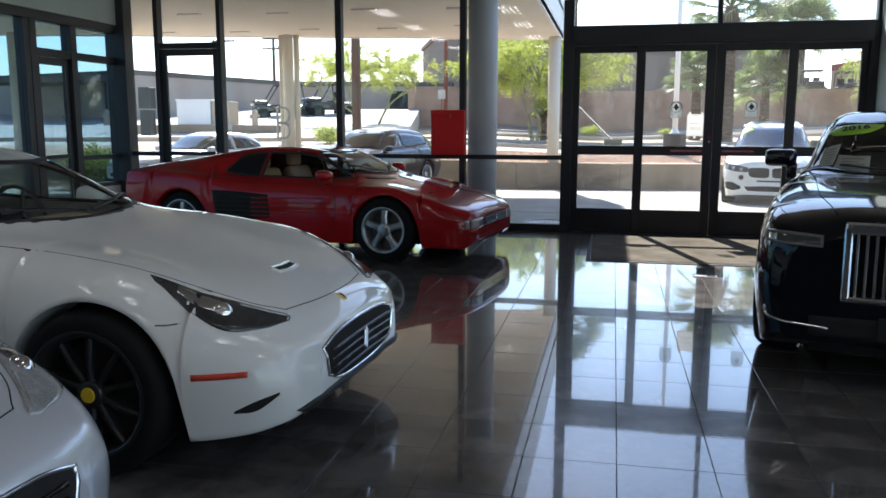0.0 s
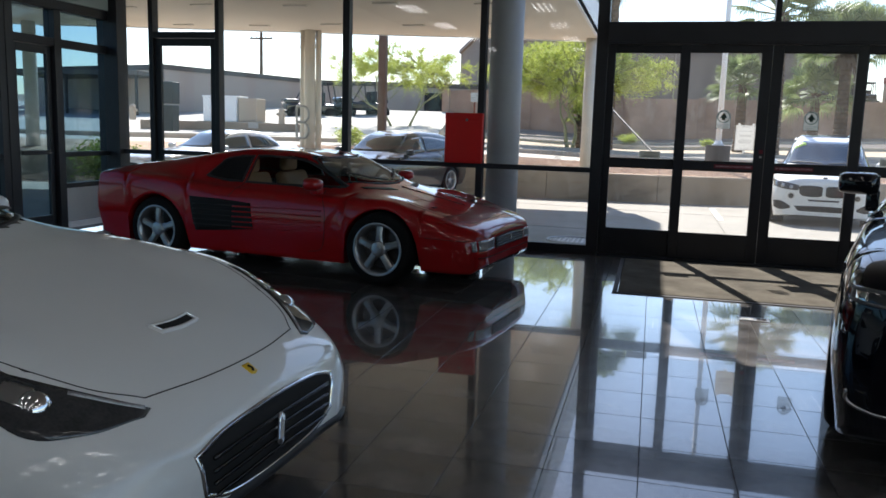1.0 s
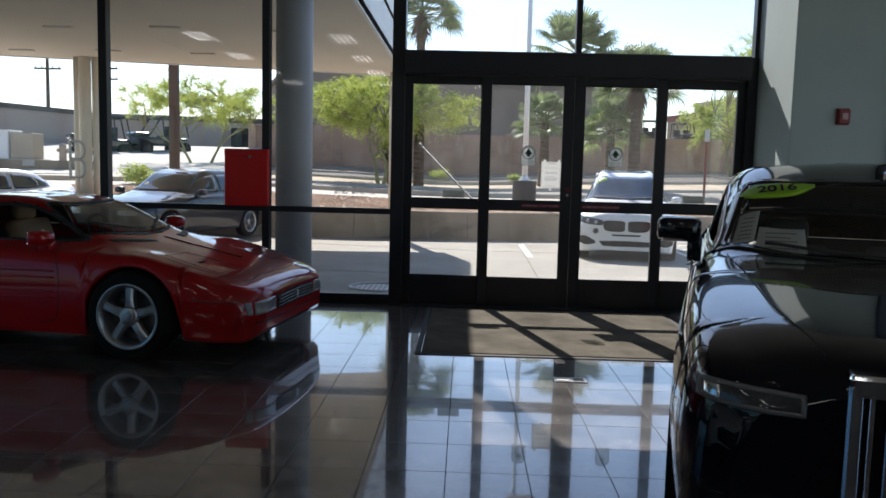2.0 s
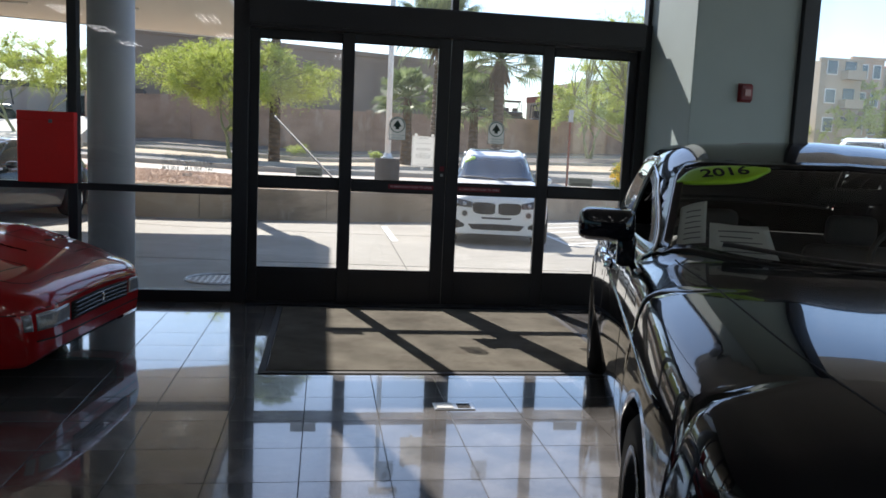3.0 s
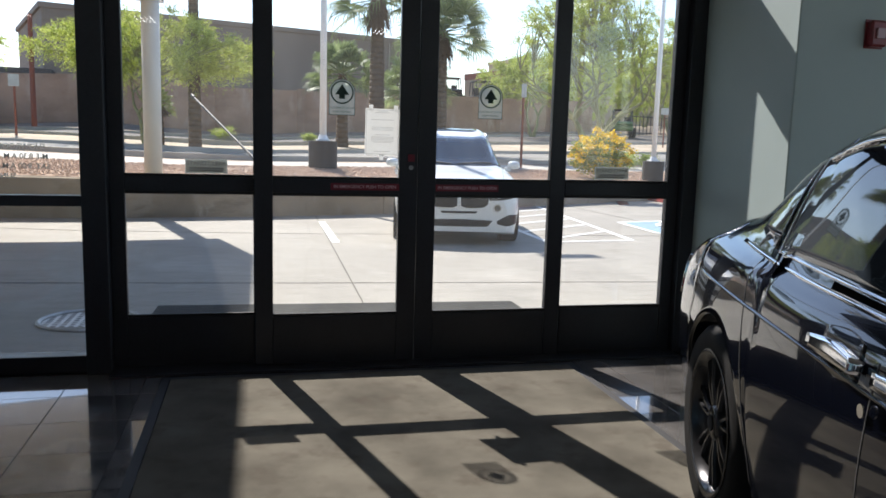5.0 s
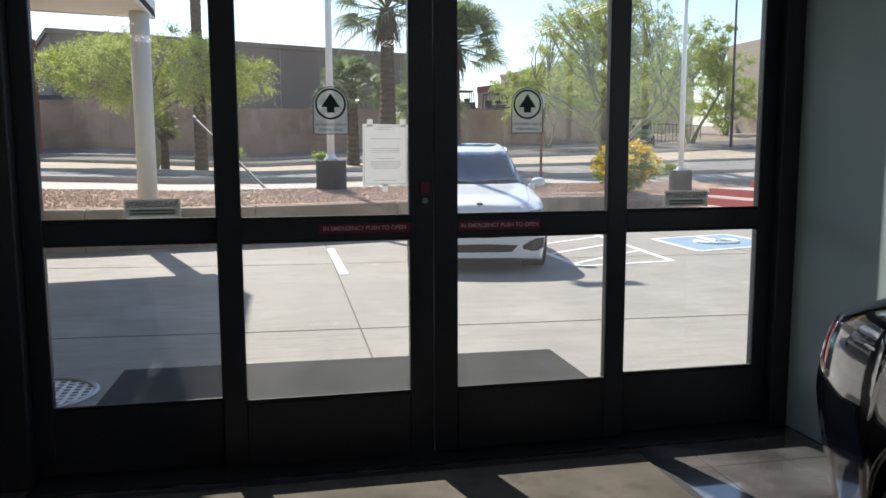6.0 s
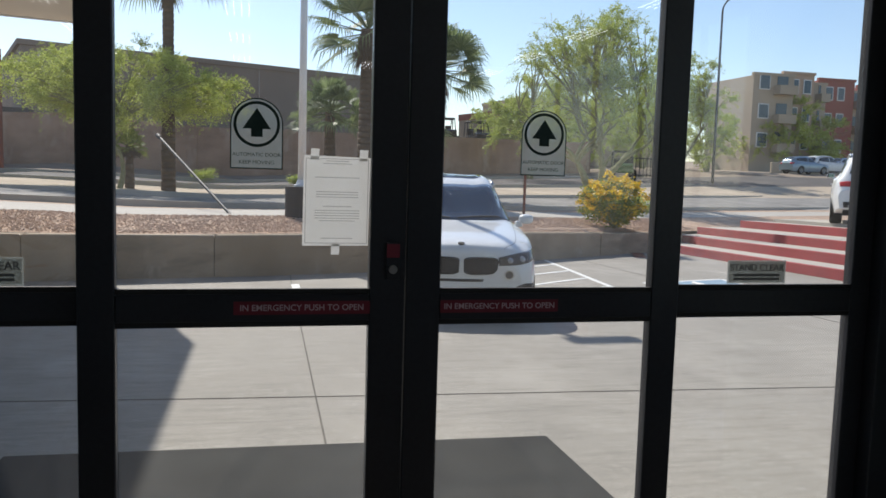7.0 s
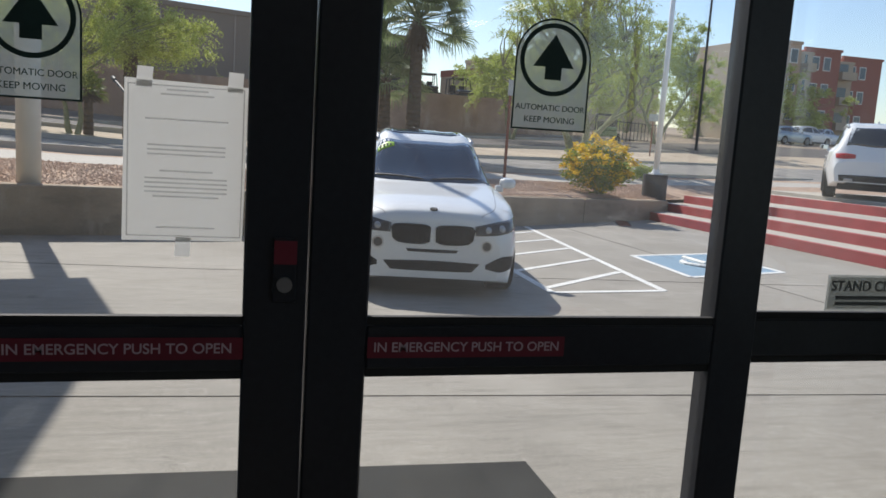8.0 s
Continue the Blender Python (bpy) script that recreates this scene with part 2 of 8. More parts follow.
def leaf_mat(name, c1, c2):
    m = bpy.data.materials.new(name)
    m.use_nodes = True
    n, l = m.node_tree.nodes, m.node_tree.links
    b = n["Principled BSDF"]
    geo = n.new("ShaderNodeNewGeometry")
    ramp = n.new("ShaderNodeValToRGB")
    ramp.color_ramp.elements[0].color, ramp.color_ramp.elements[1].color = (*c1, 1), (*c2, 1)
    l.new(geo.outputs["Random Per Island"], ramp.inputs["Fac"])
    l.new(ramp.outputs["Color"], b.inputs["Base Color"])
    b.inputs["Roughness"].default_value = 0.6
    tr = n.new("ShaderNodeBsdfTranslucent")
    l.new(ramp.outputs["Color"], tr.inputs["Color"])
    mix = n.new("ShaderNodeMixShader")
    mix.inputs[0].default_value = 0.4
    l.new(b.outputs[0], mix.inputs[1])
    l.new(tr.outputs[0], mix.inputs[2])
    l.new(mix.outputs[0], n["Material Output"].inputs["Surface"])
    return m


M_LEAF_PV = leaf_mat("palo_verde_leaf", (0.3, 0.36, 0.05), (0.6, 0.64, 0.17))
M_LEAF_MQ = leaf_mat("mesquite_leaf", (0.29, 0.36, 0.06), (0.55, 0.6, 0.16))
M_LEAF_PALM = leaf_mat("palm_leaf", (0.1, 0.15, 0.06), (0.3, 0.36, 0.16))
M_LEAF_BUSH = leaf_mat("bush_leaf", (0.14, 0.21, 0.03), (0.36, 0.41, 0.08))
M_FLOWER = leaf_mat("yellow_flower", (0.7, 0.45, 0.02), (0.85, 0.62, 0.04))


# ---- mesh helpers ----
def box(bm, x0, x1, y0, y1, z0, z1, bev=0.0):
    r = bmesh.ops.create_cube(bm, size=1.0, matrix=Matrix.Translation(((x0 + x1) / 2, (y0 + y1) / 2, (z0 + z1) / 2)) @ Matrix.Diagonal((x1 - x0, y1 - y0, z1 - z0, 1)))
    if bev:
        edges = list({e for v in r["verts"] for e in v.link_edges})
        bmesh.ops.bevel(bm, geom=edges, offset=bev, segments=1, affect='EDGES', profile=0.5)
    return bm


def cyl(bm, p, q, r0, r1=None, seg=16, caps=True):
    """A round bar from p to q."""
    p, q = Vector(p), Vector(q)
    d = q - p
    m = Matrix.Translation((p + q) / 2) @ d.to_track_quat('Z', 'Y').to_matrix().to_4x4()
    bmesh.ops.create_cone(bm, cap_ends=caps, segments=seg, radius1=r0, radius2=r0 if r1 is None else r1, depth=d.length, matrix=m)
    return bm


def obj(name, bm, material, smooth=False):
    me = bpy.data.meshes.new(name)
    bm.normal_update()
    bm.to_mesh(me)
    bm.free()
    for m in (material if isinstance(material, (list, tuple)) else [material]):
        me.materials.append(m)
    if smooth:
        me.polygons.foreach_set("use_smooth", [True] * len(me.polygons))
    return new(name, me)


def part(name, bm, material, parent, label="", smooth=False):
    ob = obj(name, bm, material, smooth)
    ob.parent = parent
    if label:
        ob["label"] = label
    return ob


def thing(name, loc, label, category, group="", kind="", rz=0.0):
    e = new(name)
    e.empty_display_size = 0.2
    e.matrix_basis = pose(*loc, 0, 0, rz)
    return tagged(e, label, category, group, kind)


def bx(name, x0, x1, y0, y1, z0, z1, material, parent, bev=0.0, label=""):
    return part(name, box(bmesh.new(), x0, x1, y0, y1, z0, z1, bev), material, parent, label)


def whole(name, bm, material, label, category, kind="", group="", smooth=False):
    return tagged(obj(name, bm, material, smooth), label, category, group, kind)


def text_mesh(name, body, size, material, parent, m, label="", align='CENTER', depth=0.0006, bold=0.0):
    """Lettering as a mesh lying in the xy plane of m."""
    cu = bpy.data.curves.new(name, 'FONT')
    cu.body, cu.size, cu.align_x, cu.align_y, cu.extrude, cu.offset = body, size, align, 'CENTER', depth, bold
    tmp = bpy.data.objects.new(name, cu)
    scene.collection.objects.link(tmp)
    me = bpy.data.meshes.new_from_object(tmp.evaluated_get(bpy.context.evaluated_depsgraph_get()))
    bpy.data.objects.remove(tmp)
    bpy.data.curves.remove(cu)
    me.transform(m)
    me.materials.clear()
    me.materials.append(material)
    ob = new(name, me)
    ob.parent = parent
    if label:
        ob["label"] = label
    return ob

# ---- the showroom ----
GY = 11.26          # plane of the storefront glass
CEIL = 4.3
LOT = -0.05         # level of the car park
WX = -6.8           # west glass wall

floor = whole("floor", box(bmesh.new(), WX - 0.1, 9.0, -9.0, GY + 0.1, -0.2, -0.006), M_GROUT,
              "polished dark granite tile floor with thin grout joints", "floor", "structure")
whole("ceiling", box(bmesh.new(), WX - 0.3, 9.2, -9.2, GY + 0.2, CEIL, CEIL + 0.25), M_CEIL, "flat grey painted showroom ceiling", "ceiling", "structure")
whole("wall_south", box(bmesh.new(), WX - 0.2, 9.2, -9.2, -9.0, 0, CEIL), M_BACKWALL, "plain charcoal plaster wall at the back of the showroom", "wall", "structure")
# pier beside the entrance
whole("wall_north", box(bmesh.new(), 3.60, 4.52, 10.25, GY + 0.12, 0, CEIL, 0.006), M_WALL, "grey-green textured plaster pier beside the entrance", "wall", "structure")
whole("baseboard", box(bmesh.new(), 3.594, 4.52, 10.238, 10.25, 0.0, 0.1, 0.003), M_FRAME, "black rubber baseboard along the pier", "baseboard", "structure")


def pane(name, x0, x1, z0, z1, y, parent, axis='x', thick=0.008, clear=False):
    """A glass pane; it throws no shadow, so that daylight comes in."""
    bm = bmesh.new()
    if axis == 'x':
        box(bm, x0, x1, y - thick / 2, y + thick / 2, z0, z1)
    else:
        box(bm, y - thick / 2, y + thick / 2, x0, x1, z0, z1)
    p = part(name, bm, M_GLASS if clear or axis == 'x' else M_GLASS_T, parent)
    p.visible_shadow = False
    return p


# automatic entrance
door = thing("door_1", (0, 0, 0), "four-panel automatic glass entrance in dark bronze aluminium frames, closed", "door", kind="structure")
D0, D1 = -0.22, 3.60
bx("jamb", D0, -0.085, GY - 0.1, GY + 0.1, 0, CEIL, M_FRAME, door, 0.004)
bx("jamb", 3.50, D1, GY - 0.08, GY + 0.1, 0, 2.70, M_FRAME, door, 0.004)
bx("jamb", 3.56, D1, GY - 0.05, GY + 0.06, 2.70, CEIL, M_FRAME, door, 0.003)
bx("header", -0.085, 3.50, GY - 0.16, GY + 0.1, 2.455, 2.70, M_FRAME, door, 0.006)
bx("header_cover", -0.085, 3.50, GY - 0.175, GY - 0.162, 2.475, 2.685, M_FRAME, door, 0.003)
bx("threshold", -0.085, 3.50, GY - 0.2, GY + 0.1, 0.0, 0.012, M_FRAME, door, 0.003)
pane("transom_pane", -0.085, 1.70, 2.70, CEIL, GY + 0.01, door)
pane("transom_pane", 1.76, 3.56, 2.70, CEIL, GY + 0.01, door)
bx("transom_mullion", 1.70, 1.76, GY - 0.05, GY + 0.06, 2.70, CEIL, M_FRAME, door, 0.003)


def leaf(name, x0, g0, g1, x1, y0, y1, lab):
    """One glazed panel: stiles, rails and two panes."""
    yc = (y0 + y1) / 2
    lf = part(name, box(bmesh.new(), x0, g0, y0, y1, 0.014, 2.452, 0.004), M_FRAME, door, lab)
    bx("stile", g1, x1, y0, y1, 0.014, 2.452, M_FRAME, lf, 0.004)
    bx("bottom_rail", g0, g1, y0, y1, 0.014, 0.31, M_FRAME, lf, 0.004)
    bx("mid_rail", g0, g1, y0, y1, 1.060, 1.146, M_FRAME, lf, 0.004)
    bx("top_rail", g0, g1, y0, y1, 2.382, 2.452, M_FRAME, lf, 0.004)
    pane("lower_pane", g0, g1, 0.31, 1.060, yc, lf)
    pane("upper_pane", g0, g1, 1.146, 2.382, yc, lf)
    for z in (0.318, 1.052, 1.154, 2.374):
        bx("glazing_bead", g0, g1, y0 + 0.006, yc - 0.004, z - 0.008, z + 0.008, M_RUBBER, lf)
    return lf


side_l = leaf("sidelite", -0.085, 0.0, 0.722, 0.80, GY - 0.015, GY + 0.035, "fixed glazed side panel")
slide_l = leaf("sliding_leaf", 0.73, 0.835, 1.590, 1.703, GY - 0.075, GY - 0.025, "closed sliding glass leaf")
slide_r = leaf("sliding_leaf", 1.707, 1.82, 2.567, 2.67, GY - 0.075, GY - 0.025, "closed sliding glass leaf")
side_r = leaf("sidelite", 2.60, 2.695, 3.42, 3.50, GY - 0.015, GY + 0.035, "fixed glazed side panel")

# storefront windows between the entrance and the corner
win = thing("window_1", (0, 0, 0), "tall storefront window in dark bronze aluminium framing", "window", kind="structure")
bays = [(-5.09, -3.37), (-3.28, -1.61), (-1.53, D0)]
for x0, x1 in bays:
    pane("pane", x0, x1, 0.10, 0.97, GY, win)
    pane("pane", x0, x1, 1.03, CEIL, GY, win)
    bx("mid_rail", x0, x1, GY - 0.05, GY + 0.05, 0.97, 1.03, M_FRAME, win, 0.003)
    bx("window_sill", x0, x1, GY - 0.06, GY + 0.06, 0.0, 0.10, M_FRAME, win, 0.003)
for x0, x1 in ((-3.37, -3.28), (-1.61, -1.53)):
    bx("mullion", x0, x1, GY - 0.06, GY + 0.06, 0, CEIL, M_FRAME, win, 0.004)

# hinged glass door beside the corner
hd = thing("door_2", (0, 0, 0), "single hinged glass door in a dark bronze frame, closed", "door", kind="structure")
bx("jamb", -6.14, -6.07, GY - 0.07, GY + 0.07, 0, CEIL, M_FRAME, hd, 0.004)
bx("jamb", -5.15, -5.09, GY - 0.07, GY + 0.07, 0, CEIL, M_FRAME, hd, 0.004)
bx("head", -6.07, -5.15, GY - 0.07, GY + 0.07, 2.52, 2.6, M_FRAME, hd, 0.004)
pane("transom_pane", -6.07, -5.15, 2.6, CEIL, GY, hd)
hl = part("leaf", box(bmesh.new(), -6.065, -5.98, GY - 0.03, GY + 0.02, 0.01, 2.515, 0.004), M_FRAME, hd)
bx("stile", -5.24, -5.155, GY - 0.03, GY + 0.02, 0.01, 2.515, M_FRAME, hl, 0.004)
bx("top_rail", -5.98, -5.24, GY - 0.03, GY + 0.02, 2.42, 2.515, M_FRAME, hl, 0.004)
bx("bottom_rail", -5.98, -5.24, GY - 0.03, GY + 0.02, 0.01, 0.25, M_FRAME, hl, 0.004)
bx("push_bar", -5.98, -5.24, GY - 0.07, GY - 0.035, 0.98, 1.04, M_FRAME, hl, 0.006)
pane("pane", -5.98, -5.24, 0.25, 2.42, GY - 0.005, hl)
bx("corner_post", WX - 0.1, WX + 0.22, GY - 0.12, GY + 0.1, 0, CEIL, M_FRAME, win, 0.006)
pane("pane", WX + 0.22, -6.14, 0.1, CEIL, GY, win)
bx("mid_rail", WX + 0.22, -6.14, GY - 0.05, GY + 0.05, 0.97, 1.03, M_FRAME, win, 0.003)
bx("window_sill", WX + 0.22, -6.14, GY - 0.06, GY + 0.06, 0.0, 0.10, M_FRAME, win, 0.003)

# west glass wall
ww = thing("window_2", (0, 0, 0), "glazed side wall with dark bronze posts and a grey bulkhead above", "window", kind="structure")
bx("bulkhead", WX - 0.14, WX + 0.1, -9.0, GY - 0.12, 2.86, CEIL, M_WALL, ww, 0.006)
bx("head", WX - 0.08, WX + 0.08, -9.0, GY - 0.12, 2.74, 2.86, M_FRAME, ww, 0.004)
ys = [-9.0, -6.9, -4.8, -2.7, -0.6, 1.5, 3.4, 5.3, 7.2, 9.28]
for a, b in zip(ys, ys[1:]):
    pane("pane", a + 0.05, b - 0.05, 1.0, 2.74, WX, ww, 'y')
    pane("pane", a + 0.05, b - 0.05, 0.12, 0.94, WX, ww, 'y')
    bx("mid_rail", WX - 0.05, WX + 0.05, a + 0.05, b - 0.05, 0.94, 1.0, M_FRAME, ww, 0.003)
    bx("window_sill", WX - 0.06, WX + 0.06, a + 0.05, b - 0.05, 0.0, 0.12, M_FRAME, ww, 0.003)
for y in ys:
    bx("mullion", WX - 0.07, WX + 0.07, y - 0.05, y + 0.05, 0, 2.74, M_FRAME, ww, 0.004)
# door in the west wall
wd = thing("door_3", (0, 0, 0), "glazed side door with dark frame and pale lower panel, closed", "door", kind="structure")
bx("jamb", WX - 0.08, WX + 0.08, 9.33, 9.45, 0, 2.74, M_FRAME, wd, 0.004)
bx("jamb", WX - 0.08, WX + 0.08, 10.12, 10.24, 0, 2.74, M_FRAME, wd, 0.004)
bx("head", WX - 0.07, WX + 0.07, 9.45, 10.12, 2.3, 2.4, M_FRAME, wd, 0.004)
pane("transom_pane", 9.45, 10.12, 2.4, 2.74, WX, wd, 'y')
lf = part("leaf", box(bmesh.new(), WX - 0.025, WX + 0.025, 9.46, 9.54, 0.01, 2.295, 0.004), M_FRAME, wd)
bx("stile", WX - 0.025, WX + 0.025, 10.03, 10.11, 0.01, 2.295, M_FRAME, lf, 0.004)
bx("top_rail", WX - 0.025, WX + 0.025, 9.54, 10.03, 2.2, 2.295, M_FRAME, lf, 0.004)
bx("bottom_rail", WX - 0.025, WX + 0.025, 9.54, 10.03, 0.01, 0.22, M_FRAME, lf, 0.004)
bx("push_bar", WX + 0.03, WX + 0.07, 9.54, 10.03, 0.98, 1.03, M_FRAME, lf, 0.005)
pane("pane", 9.54, 10.03, 0.22, 2.2, WX, lf, 'y')
pane("pane", 10.24, 11.14, 0.6, 2.74, WX, ww, 'y')
bx("mid_rail", WX - 0.05, WX + 0.05, 10.24, 11.14, 2.3, 2.4, M_FRAME, ww, 0.003)
bx("kick_panel", WX - 0.03, WX + 0.03, 10.24, 11.14, 0.1, 0.54, M_WHITE, ww, 0.004, "pale painted panel")
bx("mid_rail", WX - 0.05, WX + 0.05, 10.24, 11.14, 0.54, 0.6, M_FRAME, ww, 0.003)
bx("mid_rail", WX - 0.05, WX + 0.05, 10.24, 11.14, 0.94, 1.0, M_FRAME, ww, 0.003)

# window east of the pier
we = thing("window_3", (0, 0, 0), "tall storefront window with dark frame beside the pier", "window", kind="structure")
bx("mullion", 4.52, 4.66, 10.2, 10.36, 0, CEIL, M_FRAME, we, 0.004)
for x0, x1 in ((4.66, 6.6), (6.68, 8.92)):
    pane("pane", x0, x1, 0.1, CEIL, 10.27, we)
    bx("window_sill", x0, x1, 10.2, 10.34, 0, 0.1, M_FRAME, we, 0.003)
bx("mullion", 6.6, 6.68, 10.2, 10.34, 0, CEIL, M_FRAME, we, 0.004)
bx("mullion", 8.92, 9.0, 10.2, 10.34, 0, CEIL, M_FRAME, we, 0.004)

# glazed east side
we = thing("window_4", (0, 0, 0), "glazed side wall of tall panes in dark bronze framing", "window", kind="structure")
ys = [-9.0, -6.6, -4.2, -1.8, 0.6, 3.0, 5.4, 7.8, 10.2]
for a, b in zip(ys, ys[1:]):
    pane("pane", a + 0.04, b - 0.04, 0.1, 0.97, 9.08, we, 'y', clear=True)
    pane("pane", a + 0.04, b - 0.04, 1.03, CEIL, 9.08, we, 'y', clear=True)
    bx("mid_rail", 9.03, 9.13, a + 0.04, b - 0.04, 0.97, 1.03, M_FRAME, we, 0.003)
    bx("window_sill", 9.02, 9.14, a + 0.04, b - 0.04, 0.0, 0.1, M_FRAME, we, 0.003)
for y in ys:
    bx("mullion", 9.02, 9.14, y - 0.04, y + 0.04, 0, CEIL, M_FRAME, we, 0.004)

# entrance mat and floor outlet
em = thing("entrance_mat", (0.21, 8.84, 0.0), "brown-grey ribbed entrance carpet with a black rubber border on the tiles", "mat")
bx("carpet", 0.05, 2.45, 0.06, 2.12, 0.001, 0.012, M_MAT, em, 0.003)
bm = bmesh.new()
for a in ((0, 2.5, 0, 0.05), (0, 2.5, 2.13, 2.18), (0, 0.045, 0.05, 2.13), (2.455, 2.5, 0.05, 2.13)):
    box(bm, a[0], a[1], a[2], a[3], 0.001, 0.007, 0.002)
part("border", bm, M_RUBBER, em, "black rubber border")

ob_ = thing("floor_outlet", (1.36, 8.18, 0.0), "brushed metal floor outlet box set in the tiles", "floor outlet")
bx("plate", -0.115, 0.115, -0.06, 0.06, 0.0, 0.006, M_STEEL, ob_, 0.002)
bx("lid", -0.1, -0.005, -0.045, 0.045, 0.006, 0.010, M_GALV, ob_, 0.002)
bm = bmesh.new()
box(bm, 0.02, 0.095, -0.04, 0.04, 0.006, 0.0075)
for k in range(4):
    cyl(bm, (0.04 + 0.035 * (k % 2), -0.018 + 0.036 * (k // 2), 0.0075), (0.04 + 0.035 * (k % 2), -0.018 + 0.036 * (k // 2), 0.011), 0.012, seg=10)
part("socket", bm, M_RUBBER, ob_, "black socket")

# fire alarm on the pier
M_ALARM = mat("dark_red_plastic", (0.2, 0.018, 0.025), 0.35, 0, 0.06, bump=0)
fa = thing("fire_alarm", (4.07, 10.25, 2.045), "red fire alarm strobe mounted on the grey pier", "fire alarm")
bx("housing", -0.055, 0.055, -0.05, 0.0, -0.07, 0.07, M_ALARM, fa, 0.012)
bx("strobe_lens", -0.028, 0.03, -0.062, -0.05, -0.03, 0.03, mat("clear_strobe_plastic", (0.4, 0.2, 0.2), 0.15, 0, 0.05), fa, 0.005, "clear strobe lens")
bx("mounting_plate", -0.06, 0.06, -0.004, 0.004, -0.078, 0.078, M_ALARM, fa, 0.001)

# red notice box on the window rail
rb = thing("notice_box", (-1.745, 11.18, 1.03), "glossy red display box hanging on the window rail", "display box")
bx("case", -0.235, 0.225, -0.09, 0.0, 0.0, 0.60, M_RED, rb, 0.006)
bx("lid", -0.237, 0.227, -0.094, 0.002, 0.522, 0.602, M_RED, rb, 0.006)
bx("lock", 0.02, 0.05, -0.1, -0.094, 0.505, 0.535, M_INK, rb, 0.002, "small black emblem")

# ---- outside ----
def wall_y(x):
    """Line of the retaining wall."""
    return 23.1 + (0.318 if x < 3.06 else 0.63) * (x - 3.06)


def ground_z(v, x):
    """Height of the upper ground, v metres behind the retaining wall."""
    pts = [(0, 0.62), (2.6, 0.86), (4.2, 0.93), (6.5, 0.96), (15, 1.32), (18, 1.5), (24, 1.75), (27, 2.1), (31, 2.25), (60, 3.6), (120, 6.5), (400, 9), (4000, 12)]
    for (a, za), (b, zb) in zip(pts, pts[1:]):
        if v <= b:
            z = za + (zb - za) * (v - a) / (b - a)
            break
    tilt = 0.04 * (min(x, 40) - 4) if x > 4 else max(-0.9, -0.055 * (4 - x))
    z += tilt * max(0.0, min(1.0, (v - 4) / 20))
    return z - 0.2 * max(0.0, min(1.0, (x - 4) / 8)) * max(0, 1 - v / 8)


# car park: one sheet out to the horizon on the low side
bm = bmesh.new()
bmesh.ops.create_grid(bm, x_segments=40, y_segments=40, size=1.0, matrix=Matrix.Translation((-8, 12, LOT)) @ Matrix.Diagonal((60, 38, 1, 1)))
bmesh.ops.delete(bm, geom=[f for f in bm.faces if WX + 0.2 < f.calc_center_median().x < 8.6 and -8.6 < f.calc_center_median().y < 9], context='FACES')
lot = whole("ground", bm, M_CONC, "pale sunlit concrete car park with expansion joints", "ground", "structure")


def strip(name, poly, z, t, material, parent=None, label="", category="", kind="", group=""):
    """A flat slab with the outline poly."""
    bm = bmesh.new()
    vs = [bm.verts.new((x, y, z)) for x, y in poly]
    f = bm.faces.new(vs)
    r = bmesh.ops.extrude_face_region(bm, geom=[f])
    bmesh.ops.translate(bm, verts=[v for v in r["geom"] if isinstance(v, bmesh.types.BMVert)], vec=(0, 0, t))
    bmesh.ops.recalc_face_normals(bm, faces=bm.faces)
    ob = obj(name, bm, material)
    if parent:
        ob.parent = parent
        if label:
            ob["label"] = label
        return ob
    return tagged(ob, label, category, group, kind)


def line(name, p, q, w, material, parent, z=LOT + 0.004):
    p, q = Vector(p), Vector(q)
    n = Vector((-(q - p).y, (q - p).x)).normalized() * w / 2
    return strip(name, [tuple(p + n), tuple(p - n), tuple(q - n), tuple(q + n)], z, 0.003, material, parent)


# upper ground behind the wall
xs = [-300, -120, -60, -40, -30] + [-24 + 1.5 * i for i in range(31)] + [26, 32, 40, 60, 120, 300]
vs_ = [0.28, 0.6, 1.2, 1.9, 2.6, 3.4, 4.2, 4.9, 6.6, 8.5, 10.4, 12.5, 14.7, 16.8, 18.4, 21, 23.8, 24.3, 27, 31, 40, 60, 90, 120, 400, 1500]
bm = bmesh.new()
grid = []
for v in vs_:
    row = []
    for x in xs:
        yy = wall_y(max(-40, min(x, 30))) + v * 1.08
        z = ground_z(v, x) + (0.05 * noise.noise((x * 0.7, v * 0.9, 0)) if 0.3 < v < 2.4 else 0)
        row.append(bm.verts.new((x, yy, z)))
    grid.append(row)
# M_ROAD and M_LANE: one street, coloured as sunlit near and shaded far
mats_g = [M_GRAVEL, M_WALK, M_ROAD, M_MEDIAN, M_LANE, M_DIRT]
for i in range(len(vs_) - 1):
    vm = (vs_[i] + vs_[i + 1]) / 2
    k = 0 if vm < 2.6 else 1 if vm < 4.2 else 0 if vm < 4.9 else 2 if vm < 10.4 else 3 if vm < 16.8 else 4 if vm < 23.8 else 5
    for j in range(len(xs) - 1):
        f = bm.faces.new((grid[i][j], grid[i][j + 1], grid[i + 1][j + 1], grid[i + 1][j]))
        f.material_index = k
bmesh.ops.recalc_face_normals(bm, faces=bm.faces)
up = whole("ground_upper", bm, mats_g, "rising ground with gravel bed, pavement, asphalt street and desert dirt", "ground", "structure", smooth=False)

